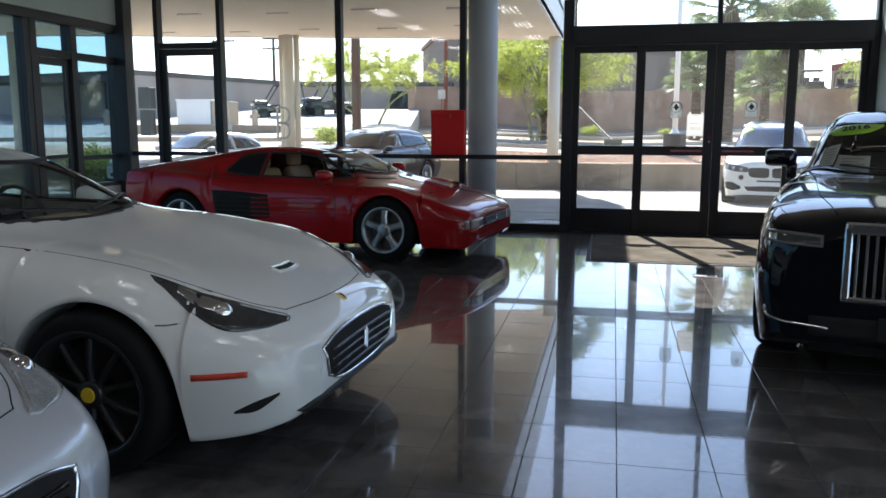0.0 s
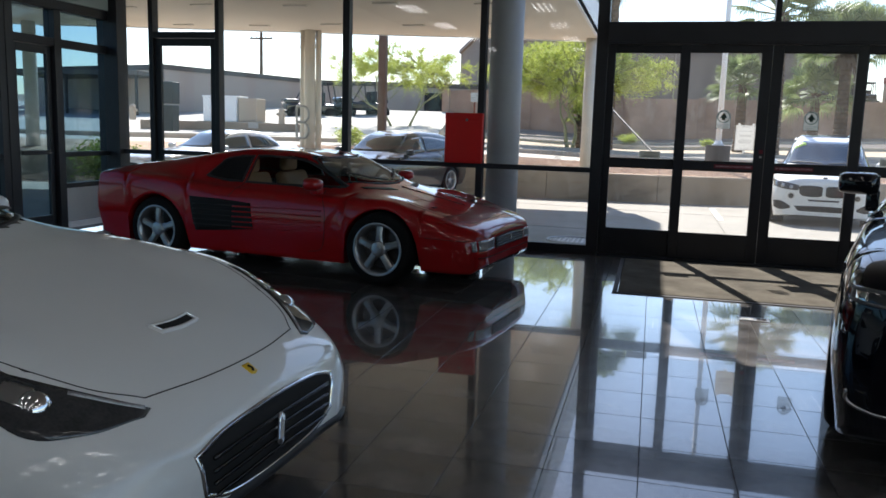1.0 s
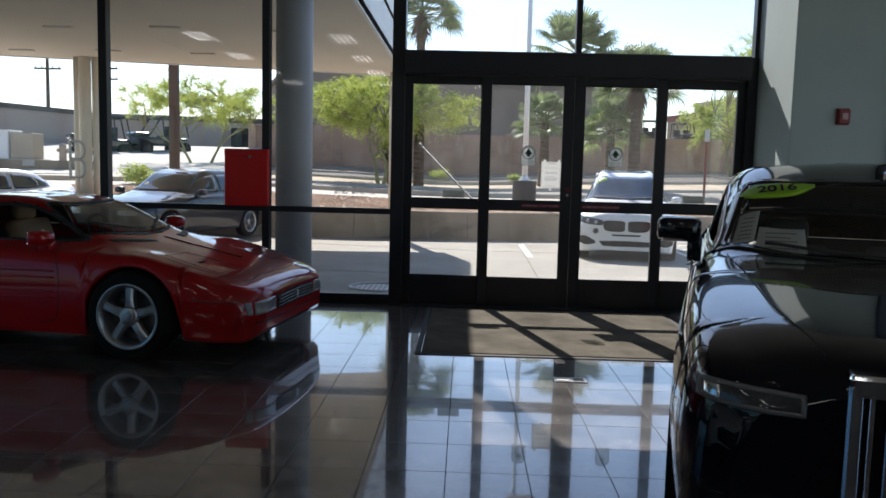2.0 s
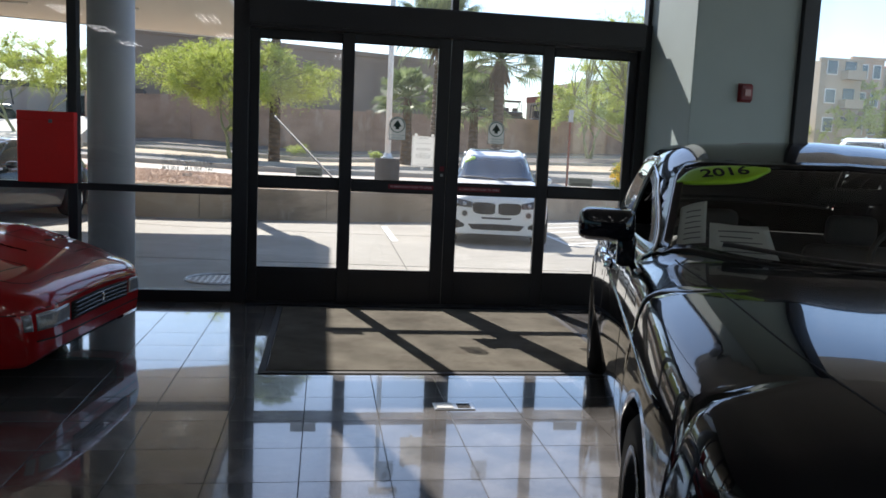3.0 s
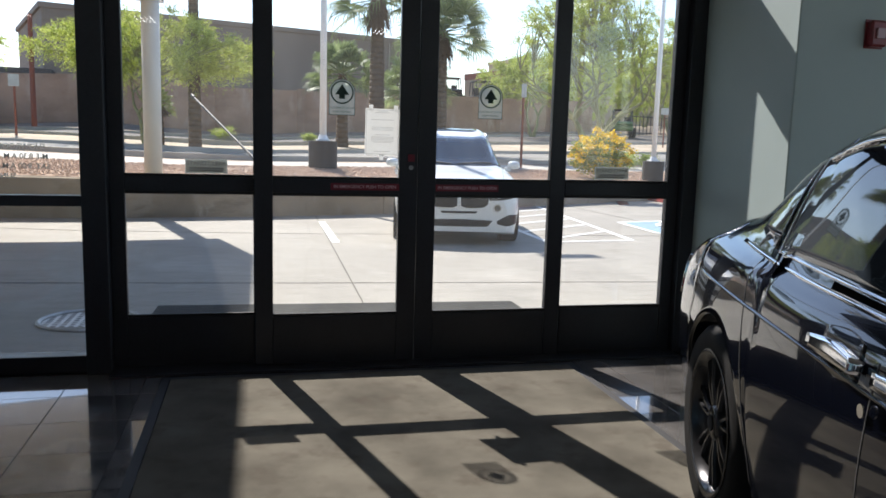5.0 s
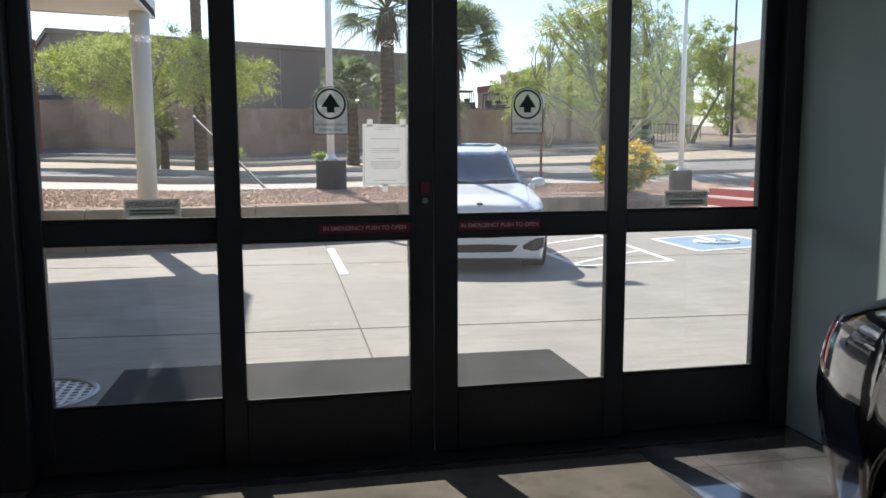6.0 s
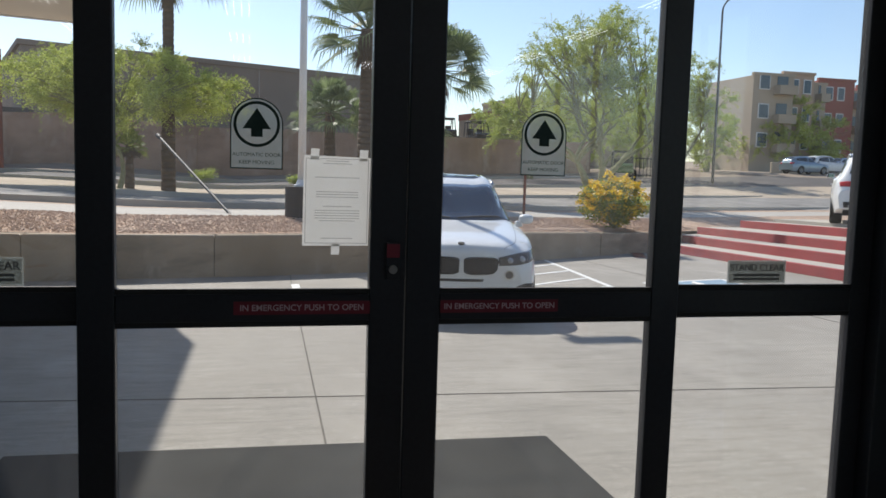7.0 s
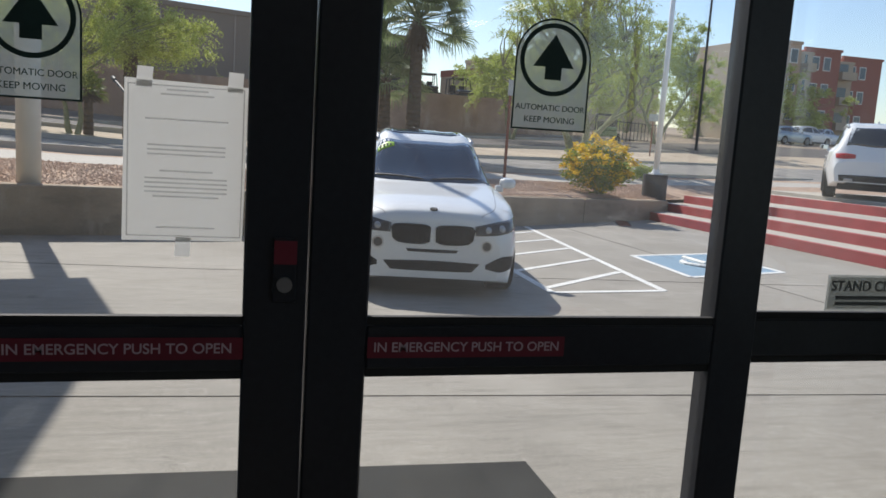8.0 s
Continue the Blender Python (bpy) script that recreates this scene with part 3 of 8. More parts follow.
# kerbs of the street and the median
for nm, v, w, h in (("kerb", 4.95, 0.16, 0.13), ("kerb", 10.4, 0.16, 0.12), ("kerb", 16.75, 0.2, 0.15), ("kerb", 24.0, 0.18, 0.16)):
    bm = bmesh.new()
    segs = [-40, -20, -8, 0, 3.06, 8, 14, 22, 30]
    for a, b in zip(segs, segs[1:]):
        pa = (a, wall_y(a) + v * 1.08, ground_z(v, a))
        pb = (b, wall_y(b) + v * 1.08, ground_z(v, b))
        vv = []
        for p in (pa, pb):
            for dy, dz in ((0, -0.1), (w, -0.1), (w, h), (0, h)):
                vv.append(bm.verts.new((p[0], p[1] + dy, p[2] + dz)))
        for q in ((0, 1, 5, 4), (1, 2, 6, 5), (2, 3, 7, 6), (3, 0, 4, 7), (0, 3, 2, 1), (4, 5, 6, 7)):
            bm.faces.new([vv[i] for i in q])
    whole(nm, bm, M_WALK, "pale concrete kerb along the street", "kerb", "structure")

# retaining wall, in cast lengths
rw = thing("retaining_wall", (0, 0, 0), "low stained tan concrete retaining wall at the edge of the car park", "wall", kind="structure")
cuts = [-30, -24, -18, -12.5, -7.2, -2.2, 0.4, 3.06, 5.9, 9.2, 12.55]
for a, b in zip(cuts, cuts[1:]):
    bm = bmesh.new()
    za, zb = ground_z(0, a) + 0.02, ground_z(0, b) + 0.02
    g = 0.006
    ring = [(a + g, wall_y(a)), (b - g, wall_y(b)), (b - g, wall_y(b) + 0.3), (a + g, wall_y(a) + 0.3)]
    lo = [bm.verts.new((x, y, LOT - 0.1)) for x, y in ring]
    hi = [bm.verts.new((x, y, z)) for (x, y), z in zip(ring, (za, zb, zb, za))]
    bm.faces.new(lo[::-1])
    bm.faces.new(hi)
    for i in range(4):
        bm.faces.new((lo[i], lo[(i + 1) % 4], hi[(i + 1) % 4], hi[i]))
    bmesh.ops.bevel(bm, geom=[e for e in bm.edges if e.verts[0] in hi and e.verts[1] in hi], offset=0.02, segments=1, affect='EDGES')
    part("panel", bm, M_CONC2, rw)


# canopy over the drive
cp = thing("canopy", (-1.0, 22.6, LOT), "cream stucco drive-through canopy with a white metal edge on round columns", "canopy", kind="structure")
ox, oy = 1.0, -22.6
can = [(-0.95, GY + 0.13), (-0.95, 22.75), (-24.0, 22.75 - 0.265 * 23.05), (-24.0, GY + 0.13)]
strip("soffit", [(x + ox, y + oy) for x, y in can], 3.72 - LOT, 0.12, M_SOFFIT, cp)
strip("roof_deck", [(x + ox, y + oy) for x, y in can], 4.40 - LOT, 0.1, M_SOFFIT, cp)


def edge(name, p, q, z0, z1, t, material):
    bm = bmesh.new()
    p, q = Vector(p), Vector(q)
    d = (q - p)
    n = Vector((d.y, -d.x)).normalized() * t
    vv = []
    for z in (z0, z1):
        for c in (p, q, q + n, p + n):
            vv.append(bm.verts.new((c.x + ox, c.y + oy, z - LOT)))
    for f in ((0, 3, 2, 1), (4, 5, 6, 7), (0, 1, 5, 4), (1, 2, 6, 5), (2, 3, 7, 6), (3, 0, 4, 7)):
        bm.faces.new([vv[i] for i in f])
    bmesh.ops.recalc_face_normals(bm, faces=bm.faces)
    return part(name, bm, material, cp)


edge("fascia", can[0], can[1], 3.70, 5.5, -0.06, M_FASCIA)
edge("fascia", can[1], can[2], 3.70, 4.7, -0.06, M_FASCIA)
for i in range(26):
    x = -2.2 - 1.9 * (i % 9) - 0.4 * (i // 9)
    y = 13.2 + 3.0 * (i // 9) + 0.2 * (i % 2)
    bm = bmesh.new()
    box(bm, x - 0.25 + ox, x + 0.25 + ox, y - 0.06 + oy, y + 0.06 + oy, 3.69 - LOT, 3.72 - LOT, 0.004)
    part("soffit_vent", bm, M_COLW, cp, "thin slotted soffit vent")


def column(x, y, z0, z1, r, material, label, name="column"):
    c = thing(name, (x, y, z0), label, "column", kind="structure")
    bm = bmesh.new()
    cyl(bm, (0, 0, 0), (0, 0, z1 - z0), r, seg=40)
    part("shaft", bm, material, c, smooth=True)
    bm = bmesh.new()
    cyl(bm, (0, 0, 0), (0, 0, 0.03), r + 0.02, seg=40)
    part("collar", bm, material, c)
    return c


column(-1.36, 11.66, LOT, 3.72, 0.205, M_COL, "smooth grey painted round column under the canopy")
column(-1.12, 22.1, 0.3, 3.72, 0.16, M_COLW, "slim white round column on the retaining wall")
for dx in (-0.2, 0.02, 0.21):
    column(-7.86 + dx, 20.35 + abs(dx) * 0.5, 0.3, 3.72, 0.075 if abs(dx) > 0.1 else 0.13, M_COLW, "slim white column of a three-column cluster")
column(-14.5, 18.6, 0.3, 3.72, 0.16, M_COLW, "slim white round column under the canopy")

# lot joints
M_JOINTS = mat("sandy_joint_filler", (0.13, 0.116, 0.096), 0.95, 0, 0.35, 4, 60, 0.1)
jt = thing("expansion_joints", (0, 0, LOT), "thin dark expansion joints in the concrete", "joint", kind="structure")
for y in (14.58, 19.3):
    for xa, xb in ((-20, -8), (-8, -5), (-5, -2), (-2, 1), (1, 14)):
        line("joint", (xa, y - 0.063 * xa), (xb, y - 0.063 * xb), 0.009, M_JOINTS, jt, 0.0015)
for x in (-4.2, 1.62, 8.2):
    line("joint", (x, 11.5), (x, wall_y(x) - 0.1), 0.013, M_JOINTS, jt, 0.0015)

# markings
mk = thing("parking_marking", (0, 0, LOT), "white painted parking bay lines", "parking lines", kind="structure")
line("stripe", (1.70, 18.0), (1.67, 21.3), 0.12, M_PAINT_W, mk, 0.003)
line("stripe", (-1.2, 18.1), (-1.6, 21.0), 0.12, M_PAINT_W, mk, 0.003)
line("stripe", (4.95, 18.0), (6.46, 18.2), 0.1, M_PAINT_W, mk, 0.003)
line("stripe", (6.46, 18.2), (7.3, 25.6), 0.1, M_PAINT_W, mk, 0.003)
line("stripe", (4.95, 18.0), (5.2, 24.3), 0.1, M_PAINT_W, mk, 0.003)
for k in range(5):
    line("stripe", (5.0 + 0.05 * k, 18.3 + 1.25 * k), (6.55 + 0.14 * k, 19.6 + 1.25 * k), 0.1, M_PAINT_W, mk, 0.003)
hm = thing("accessible_bay_marking", (0, 0, LOT), "blue square with white outline painted on the concrete", "parking lines", kind="structure")
hp = [(7.62, 21.33), (9.4, 21.85), (9.36, 19.87), (7.45, 19.25)]
strip("field", hp, 0.002, 0.002, M_PAINT_B, hm)
for a, b in zip(hp, hp[1:] + hp[:1]):
    line("outline", a, b, 0.1, M_PAINT_W, hm, 0.005)
bm = bmesh.new()
for k in range(14):
    a = 2 * math.pi * k / 18 + 2.2
    b = 2 * math.pi * (k + 1) / 18 + 2.2
    cyl(bm, (8.45 + 0.36 * math.cos(a), 20.5 + 0.36 * math.sin(a), 0.006), (8.45 + 0.36 * math.cos(b), 20.5 + 0.36 * math.sin(b), 0.006), 0.045, seg=6)
cyl(bm, (8.45, 20.5, 0.006), (8.47, 21.2, 0.006), 0.045, seg=6)
part("symbol", bm, M_PAINT_W, hm, "white ring symbol")

# outdoor mat and drain
tagged(strip("outdoor_mat", [(-0.13, 11.6), (-0.13, 13.4), (2.98, 13.3), (2.98, 11.5)], LOT, 0.012, mat("charcoal_outdoor_mat", (0.045, 0.045, 0.042), 0.95, 0, 0.3, 2, 300, 0.04, spec=0.1)),
       "charcoal ribbed mat lying outside the entrance", "mat")
sd = thing("slot_drain", (10.22, 26.9, LOT), "dark rectangular slot drain in the concrete", "drain", rz=68)
bx("frame", -0.95, 0.95, -0.17, 0.17, -0.02, 0.004, M_FENCE, sd)
for k in range(18):
    bx("bar", -0.9 + 0.1 * k, -0.84 + 0.1 * k, -0.14, 0.14, 0.004, 0.008, M_RUST, sd)
dg = thing("drain_grate", (-0.56, 12.86, LOT), "round cast-iron drain grate with rows of slots in the concrete", "drain")
bm = bmesh.new()
cyl(bm, (0, 0, -0.02), (0, 0, 0.0015), 0.36, seg=40)
part("pit", bm, M_DARK, dg, "dark opening")
R = 0.36
bm = bmesh.new()
for k in range(40):
    a, b = 2 * math.pi * k / 40, 2 * math.pi * (k + 1) / 40
    cyl(bm, (R * math.cos(a), R * math.sin(a), 0.008), (R * math.cos(b), R * math.sin(b), 0.008), 0.02, seg=6)
part("ring", bm, M_GALV, dg)
for k in range(-5, 6):
    c = k * 0.065
    h = math.sqrt(max(0.001, R * R - c * c))
    bx("bar", -h, h, c - 0.013, c + 0.013, 0.0015, 0.0045, M_PAINT_W, dg)
    bx("bar", c - 0.013, c + 0.013, -h, h, 0.0015, 0.005, M_PAINT_W, dg)

# red-edged steps
st = thing("steps", (11.78, 18.0, LOT), "four broad concrete steps with faded red painted edges", "steps", kind="structure")
edges = (0.0, 0.8, 1.7, 3.1, 3.6)
for k in range(4):
    x0, x1 = edges[k], edges[k + 1]
    bx("tread", x0 + 0.1, x1, -6, 11.9, 0.002 * k, 0.207 * (k + 1), M_WALK, st, 0.008)
    bx("edge_band", x0, x0 + 0.1, -6, 11.9, 0.0, 0.207 * (k + 1) + 0.002, M_PAINT_R, st, 0.008, "faded red painted edge")
strip("pavement", [(15.38, 8), (40, 8), (40, 31), (15.38, 29.0)], LOT - 0.3, 0.3 + 0.92, M_WALK, None, "raised concrete terrace beside the steps", "pavement", "structure")

# ---- vehicles ----
from mathutils.bvhtree import BVHTree


def curve(knots):
    """A smooth function through (x, value) knots, without overshoot."""
    ks = sorted(knots)
    xs = [k[0] for k in ks]
    vs = [k[1] for k in ks]
    n = len(ks)
    if n == 1:
        return lambda x: vs[0]
    dl = [(vs[i + 1] - vs[i]) / (xs[i + 1] - xs[i]) for i in range(n - 1)]
    m = [dl[0]] + [0 if dl[i - 1] * dl[i] <= 0 else 2 * dl[i - 1] * dl[i] / (dl[i - 1] + dl[i]) for i in range(1, n - 1)] + [dl[-1]]

    def f(x):
        if x <= xs[0]:
            return vs[0]
        if x >= xs[-1]:
            return vs[-1]
        i = max(j for j in range(n - 1) if xs[j] <= x)
        h = xs[i + 1] - xs[i]
        t = (x - xs[i]) / h
        return ((1 + 2 * t) * (1 - t) ** 2 * vs[i] + t * (1 - t) ** 2 * h * m[i] + t * t * (3 - 2 * t) * vs[i + 1] + t * t * (t - 1) * h * m[i + 1])
    return f


def smooth_line(pts, n):
    """n + 1 points along a rounded line through pts (tuples of any length)."""
    P = [np.array(p, float) for p in pts]
    if len(P) == 2:
        return [P[0] + (P[1] - P[0]) * i / n for i in range(n + 1)]
    P = [2 * P[0] - P[1]] + P + [2 * P[-1] - P[-2]]
    k = len(P) - 3
    out = []
    for i in range(n + 1):
        u = k * i / n
        j = min(int(u), k - 1)
        t = u - j
        a, b, c, d = P[j:j + 4]
        out.append(0.5 * (2 * b + (c - a) * t + (2 * a - 5 * b + 4 * c - d) * t * t + (3 * b - a - 3 * c + d) * t ** 3))
    return out


class Car:
    """A car with its nose along +x, standing at the origin of an Empty. c: curves along x for the section:
    sill (sy, sz), waist (wy, wz), shoulder (hy, hz), glass foot (gy, gz), roof edge (ry, rz), middle line (mz)."""

    def __init__(self, name, pose_, label, curves, axles, arch, paint, step=0.035, rows=44, wheel_z=0.33, category="car", group=""):
        self.e = thing(name, (0, 0, 0), label, category, group)
        self.e.matrix_basis = pose_
        self.c = {k: curve(v) for k, v in curves.items()}
        self.axles, self.arch, self.wheel_z, self.paint, self.rows = axles, arch, wheel_z, paint, rows
        ks = [p[0] for p in curves["mz"]]
        self.x0, self.x1 = min(ks), max(ks)
        n = int((self.x1 - self.x0) / step)
        xs = []
        for i in range(n + 1):
            u = i / n
            xs.append(self.x0 + (self.x1 - self.x0) * (0.5 - 0.5 * math.cos(math.pi * (0.12 + 0.76 * u)) - (0.5 - 0.5 * math.cos(math.pi * 0.12))) / (math.cos(math.pi * 0.12)))
        self.xs = xs
        self.V, self.F = [], []
        secs = [self.section(x) for x in xs]
        m = len(secs[0])
        for x, s in zip(xs, secs):
            for y, z in s:
                self.V.append((x, y, z))
            for y, z in s[-2::-1]:
                self.V.append((x, -y, z))
        w = 2 * m - 1
        for i in range(len(xs) - 1):
            for j in range(w - 1):
                a = i * w + j
                self.F.append((a, a + 1, a + w + 1, a + w))
        self.F.append(tuple(range(w - 1, -1, -1)))
        self.F.append(tuple(range((len(xs) - 1) * w, len(xs) * w)))
        self.bvh = BVHTree.FromPolygons([Vector(v) for v in self.V], self.F)
        self.holes = []

    def section(self, x):
        c = {k: f(x) for k, f in self.c.items()}
        pts = [(c["sy"], c["sz"]), (c["wy"], c["wz"]), (c["hy"], c["hz"]), (c["gy"], c["gz"]), (c["ry"], c["rz"]), (c["ry"] * 0.5, c["rz"] + (c["mz"] - c["rz"]) * 0.78), (0, c["mz"])]
        line_ = smooth_line(pts, 60)
        line_[-1][0] = 0
        low = c["sz"]
        for xa in self.axles:
            d = abs(x - xa)
            if d < self.arch:
                low = max(low, self.wheel_z + math.sqrt(self.arch ** 2 - d ** 2) - 0.01)
        k = 0
        while k < 40 and line_[k][1] < low:
            k += 1
        if k > 0:
            a, b = line_[k - 1], line_[k]
            t = (low - a[1]) / max(1e-6, b[1] - a[1])
            line_ = [a + (b - a) * t] + line_[k:]
        L = [0]
        for a, b in zip(line_, line_[1:]):
            L.append(L[-1] + float(np.hypot(*(b - a))))
        out = []
        k = 0
        for i in range(self.rows + 1):
            s = L[-1] * i / self.rows
            while k < len(L) - 2 and L[k + 1] < s:
                k += 1
            t = (s - L[k]) / max(1e-9, L[k + 1] - L[k])
            p = line_[k] + (line_[k + 1] - line_[k]) * t
            out.append((float(max(0, p[0])), float(p[1])))
        out[-1] = (0.0, out[-1][1])
        y0, z0 = out[0]
        inner = max(0.05, y0 - 0.24)
        return [(inner, z0 - 0.004), (y0 - 0.012, z0 - 0.004)] + out

    def on(self, p, proj, off):
        """The point of the body that p shows, seen from the side, from above, from the front or from behind."""
        if proj == 'right':
            o, d = Vector((p[0], -3, p[1])), Vector((0, 1, 0))
        elif proj == 'left':
            o, d = Vector((p[0], 3, p[1])), Vector((0, -1, 0))
        elif proj == 'top':
            o, d = Vector((p[0], p[1], 3)), Vector((0, 0, -1))
        elif proj == 'front':
            o, d = Vector((6, p[0], p[1])), Vector((-1, 0, 0))
        else:
            o, d = Vector((-6, p[0], p[1])), Vector((1, 0, 0))
        hit, nrm, _, _ = self.bvh.ray_cast(o, d)
        if hit is None:
            near = o + d * (3 if proj in ('right', 'left', 'top') else 4)
            hit, nrm, _, _ = self.bvh.find_nearest(near)
        if nrm.dot(d) > 0:
            nrm = -nrm
        return hit + nrm * off, nrm

    def patch(self, name, top, bot, proj, material, off=0.004, n=20, m=6, parent=None, label="", deep=0.012, smooth=True):
        """A panel that follows the body between two lines."""
        T, B = smooth_line(top, n), smooth_line(bot, n)
        bm = bmesh.new()
        g = []
        for i in range(n + 1):
            col = []
            for j in range(m + 1):
                p = T[i] + (B[i] - T[i]) * j / m
                col.append(self.on(p, proj, off))
            g.append(col)
        vs = [[bm.verts.new(v) for v, _ in col] for col in g]
        for i in range(n):
            for j in range(m):
                bm.faces.new((vs[i][j], vs[i + 1][j], vs[i + 1][j + 1], vs[i][j + 1]))
        ring = [(i, 0) for i in range(n)] + [(n, j) for j in range(m)] + [(i, m) for i in range(n, 0, -1)] + [(0, j) for j in range(m, 0, -1)]
        low = [bm.verts.new(g[i][j][0] - g[i][j][1] * deep) for i, j in ring]
        for k in range(len(ring)):
            a, b = ring[k], ring[(k + 1) % len(ring)]
            bm.faces.new((vs[a[0]][a[1]], low[k], low[(k + 1) % len(ring)], vs[b[0]][b[1]]))
        bmesh.ops.remove_doubles(bm, verts=bm.verts, dist=0.0004)
        bmesh.ops.recalc_face_normals(bm, faces=bm.faces)
        return part(name, bm, material, parent or self.e, label, smooth)

    def strip_(self, name, pts, width, proj, material, off=0.003, n=24, parent=None, label="", deep=0.008):
        """A narrow band along a line on the body."""
        P = smooth_line(pts, n)
        top, bot = [], []
        for i, p in enumerate(P):
            d = P[min(i + 1, n)] - P[max(i - 1, 0)]
            q = np.array((-d[1], d[0])) / max(1e-9, float(np.hypot(*d))) * width / 2
            top.append(tuple(p + q))
            bot.append(tuple(p - q))
        return self.patch(name, top, bot, proj, material, off, n, 1, parent, label, deep)

    def frame_(self, name, top, bot, w, proj, material, off=0.006, n=24, parent=None, label=""):
        """A closed band round the outline between two lines."""
        T, B = smooth_line(top, n), smooth_line(bot, n)
        R_ = T + [T[-1] + (B[-1] - T[-1]) * k / 6 for k in range(1, 6)] + B[::-1] + [B[0] + (T[0] - B[0]) * k / 6 for k in range(1, 6)]
        cen = sum(R_) / len(R_)
        bm = bmesh.new()
        N = len(R_)
        outer, inner, base = [], [], []
        for i in range(N):
            d = R_[(i + 1) % N] - R_[i - 1]
            q = np.array((-d[1], d[0])) / max(1e-9, float(np.hypot(*d))) * w
            if np.dot(q, cen - R_[i]) < 0:
                q = -q
            a, na = self.on(R_[i], proj, off)
            b, nb = self.on(R_[i] + q, proj, off)
            outer.append(bm.verts.new(a))
            inner.append(bm.verts.new(b))
            base.append((bm.verts.new(a - na * (off + 0.006)), bm.verts.new(b - nb * (off + 0.006))))
        for i in range(N):
            j = (i + 1) % N
            bm.faces.new((outer[i], outer[j], inner[j], inner[i]))
            bm.faces.new((outer[j], outer[i], base[i][0], base[j][0]))
            bm.faces.new((inner[i], inner[j], base[j][1], base[i][1]))
        bmesh.ops.recalc_face_normals(bm, faces=bm.faces)
        return part(name, bm, material, parent or self.e, label, True)

    def window(self, name, top, bot, proj, glass, trim=None, w=0.03, label="", n=24, m=8):
        """Cuts an opening, glazes it and lays a seal round it."""
        self.holes.append((smooth_line(top, n), smooth_line(bot, n), proj))
        g = self.patch(name, top, bot, proj, glass, 0.002, n, m, label=label, deep=0.001)
        g.visible_shadow = False
        if trim:
            self.frame_("seal", top, bot, w, proj, trim, 0.005, n, g)
        return g

    def body(self, name="body", label="", under=True):
        """The shell itself, with the openings of the windows cut out; call it last."""
        polys = []
        for T, B, proj in self.holes:
            pl = [tuple(p) for p in T] + [tuple(p) for p in B[::-1]]
            polys.append((pl, proj))

        def inside(pl, u, v):
            r = False
            for (a, b), (c, d) in zip(pl, pl[1:] + pl[:1]):
                if (b > v) != (d > v) and u < (c - a) * (v - b) / (d - b) + a:
                    r = not r
            return r
        faces = []
        V = self.V
        for f in self.F:
            cx, cy, cz = [sum(V[i][k] for i in f) / len(f) for k in range(3)]
            cut = False
            if len(f) == 4:
                for pl, proj in polys:
                    if proj in ('right', 'left'):
                        if (cy < 0) == (proj == 'right') and abs(cy) > 0.3 and inside(pl, cx, cz):
                            cut = True
                    elif proj == 'top' and cz > 0.6 and inside(pl, cx, cy):
                        cut = True
            if not cut:
                faces.append(f)
        me = bpy.data.meshes.new(name)
        me.from_pydata([Vector(v) for v in V], [], faces)
        me.materials.append(self.paint)
        bm = bmesh.new()
        bm.from_mesh(me)
        bmesh.ops.recalc_face_normals(bm, faces=bm.faces)
        for f in bm.faces:
            f.smooth = len(f.verts) == 4
        bm.to_mesh(me)
        bm.free()
        ob = new(name, me)
        ob.parent = self.e
        if label:
            ob["label"] = label
        if under:
            x0, x1 = self.x0 + 0.12, self.x1 - 0.14
            z0 = self.c["sz"](0) - 0.02
            bm = box(bmesh.new(), x0 + 0.3, x1 - 0.3, -0.3, 0.3, z0 - 0.01, z0 + 0.1)
            yy = self.c["sy"](0) - 0.2
            a0, a1 = min(self.axles) - self.arch - 0.01, max(self.axles) + self.arch + 0.01
            tray = part("underbody", bm, M_DARK, self.e)
            for q0, q1, hw in ((x0, a0, yy), (a0, a0 + 2 * self.arch, 0.46), (a0 + 2 * self.arch, a1 - 2 * self.arch, yy + 0.05), (a1 - 2 * self.arch, a1, 0.46), (a1, x1, yy - 0.1)):
                part("floor_panel", box(bmesh.new(), q0, q1, -hw, hw, z0, z0 + 0.16), M_DARK, tray)
            for xa in self.axles:
                for s in (-1, 1):
                    part("wheel_housing", box(bmesh.new(), xa - self.arch, xa + self.arch, s * 0.5 - 0.04, s * 0.5 + 0.04, z0, self.wheel_z + self.arch), M_DARK, tray)
        return ob

    def wheels(self, r, w, rim, track, spokes, finish, width=0.1, cap=None, tyre=None, face=0.02, disc=True, twin=False, hubr=0.07):
        """Four wheels; each is a tyre with its rim, spokes and hub under it."""
        prof = [(rim, -w / 2 + 0.01), (r - 0.035, -w / 2), (r - 0.008, -w / 2 + 0.025), (r, -w / 2 + 0.06), (r, w / 2 - 0.06), (r - 0.008, w / 2 - 0.025), (r - 0.035, w / 2), (rim, w / 2 - 0.01)]
        first = None
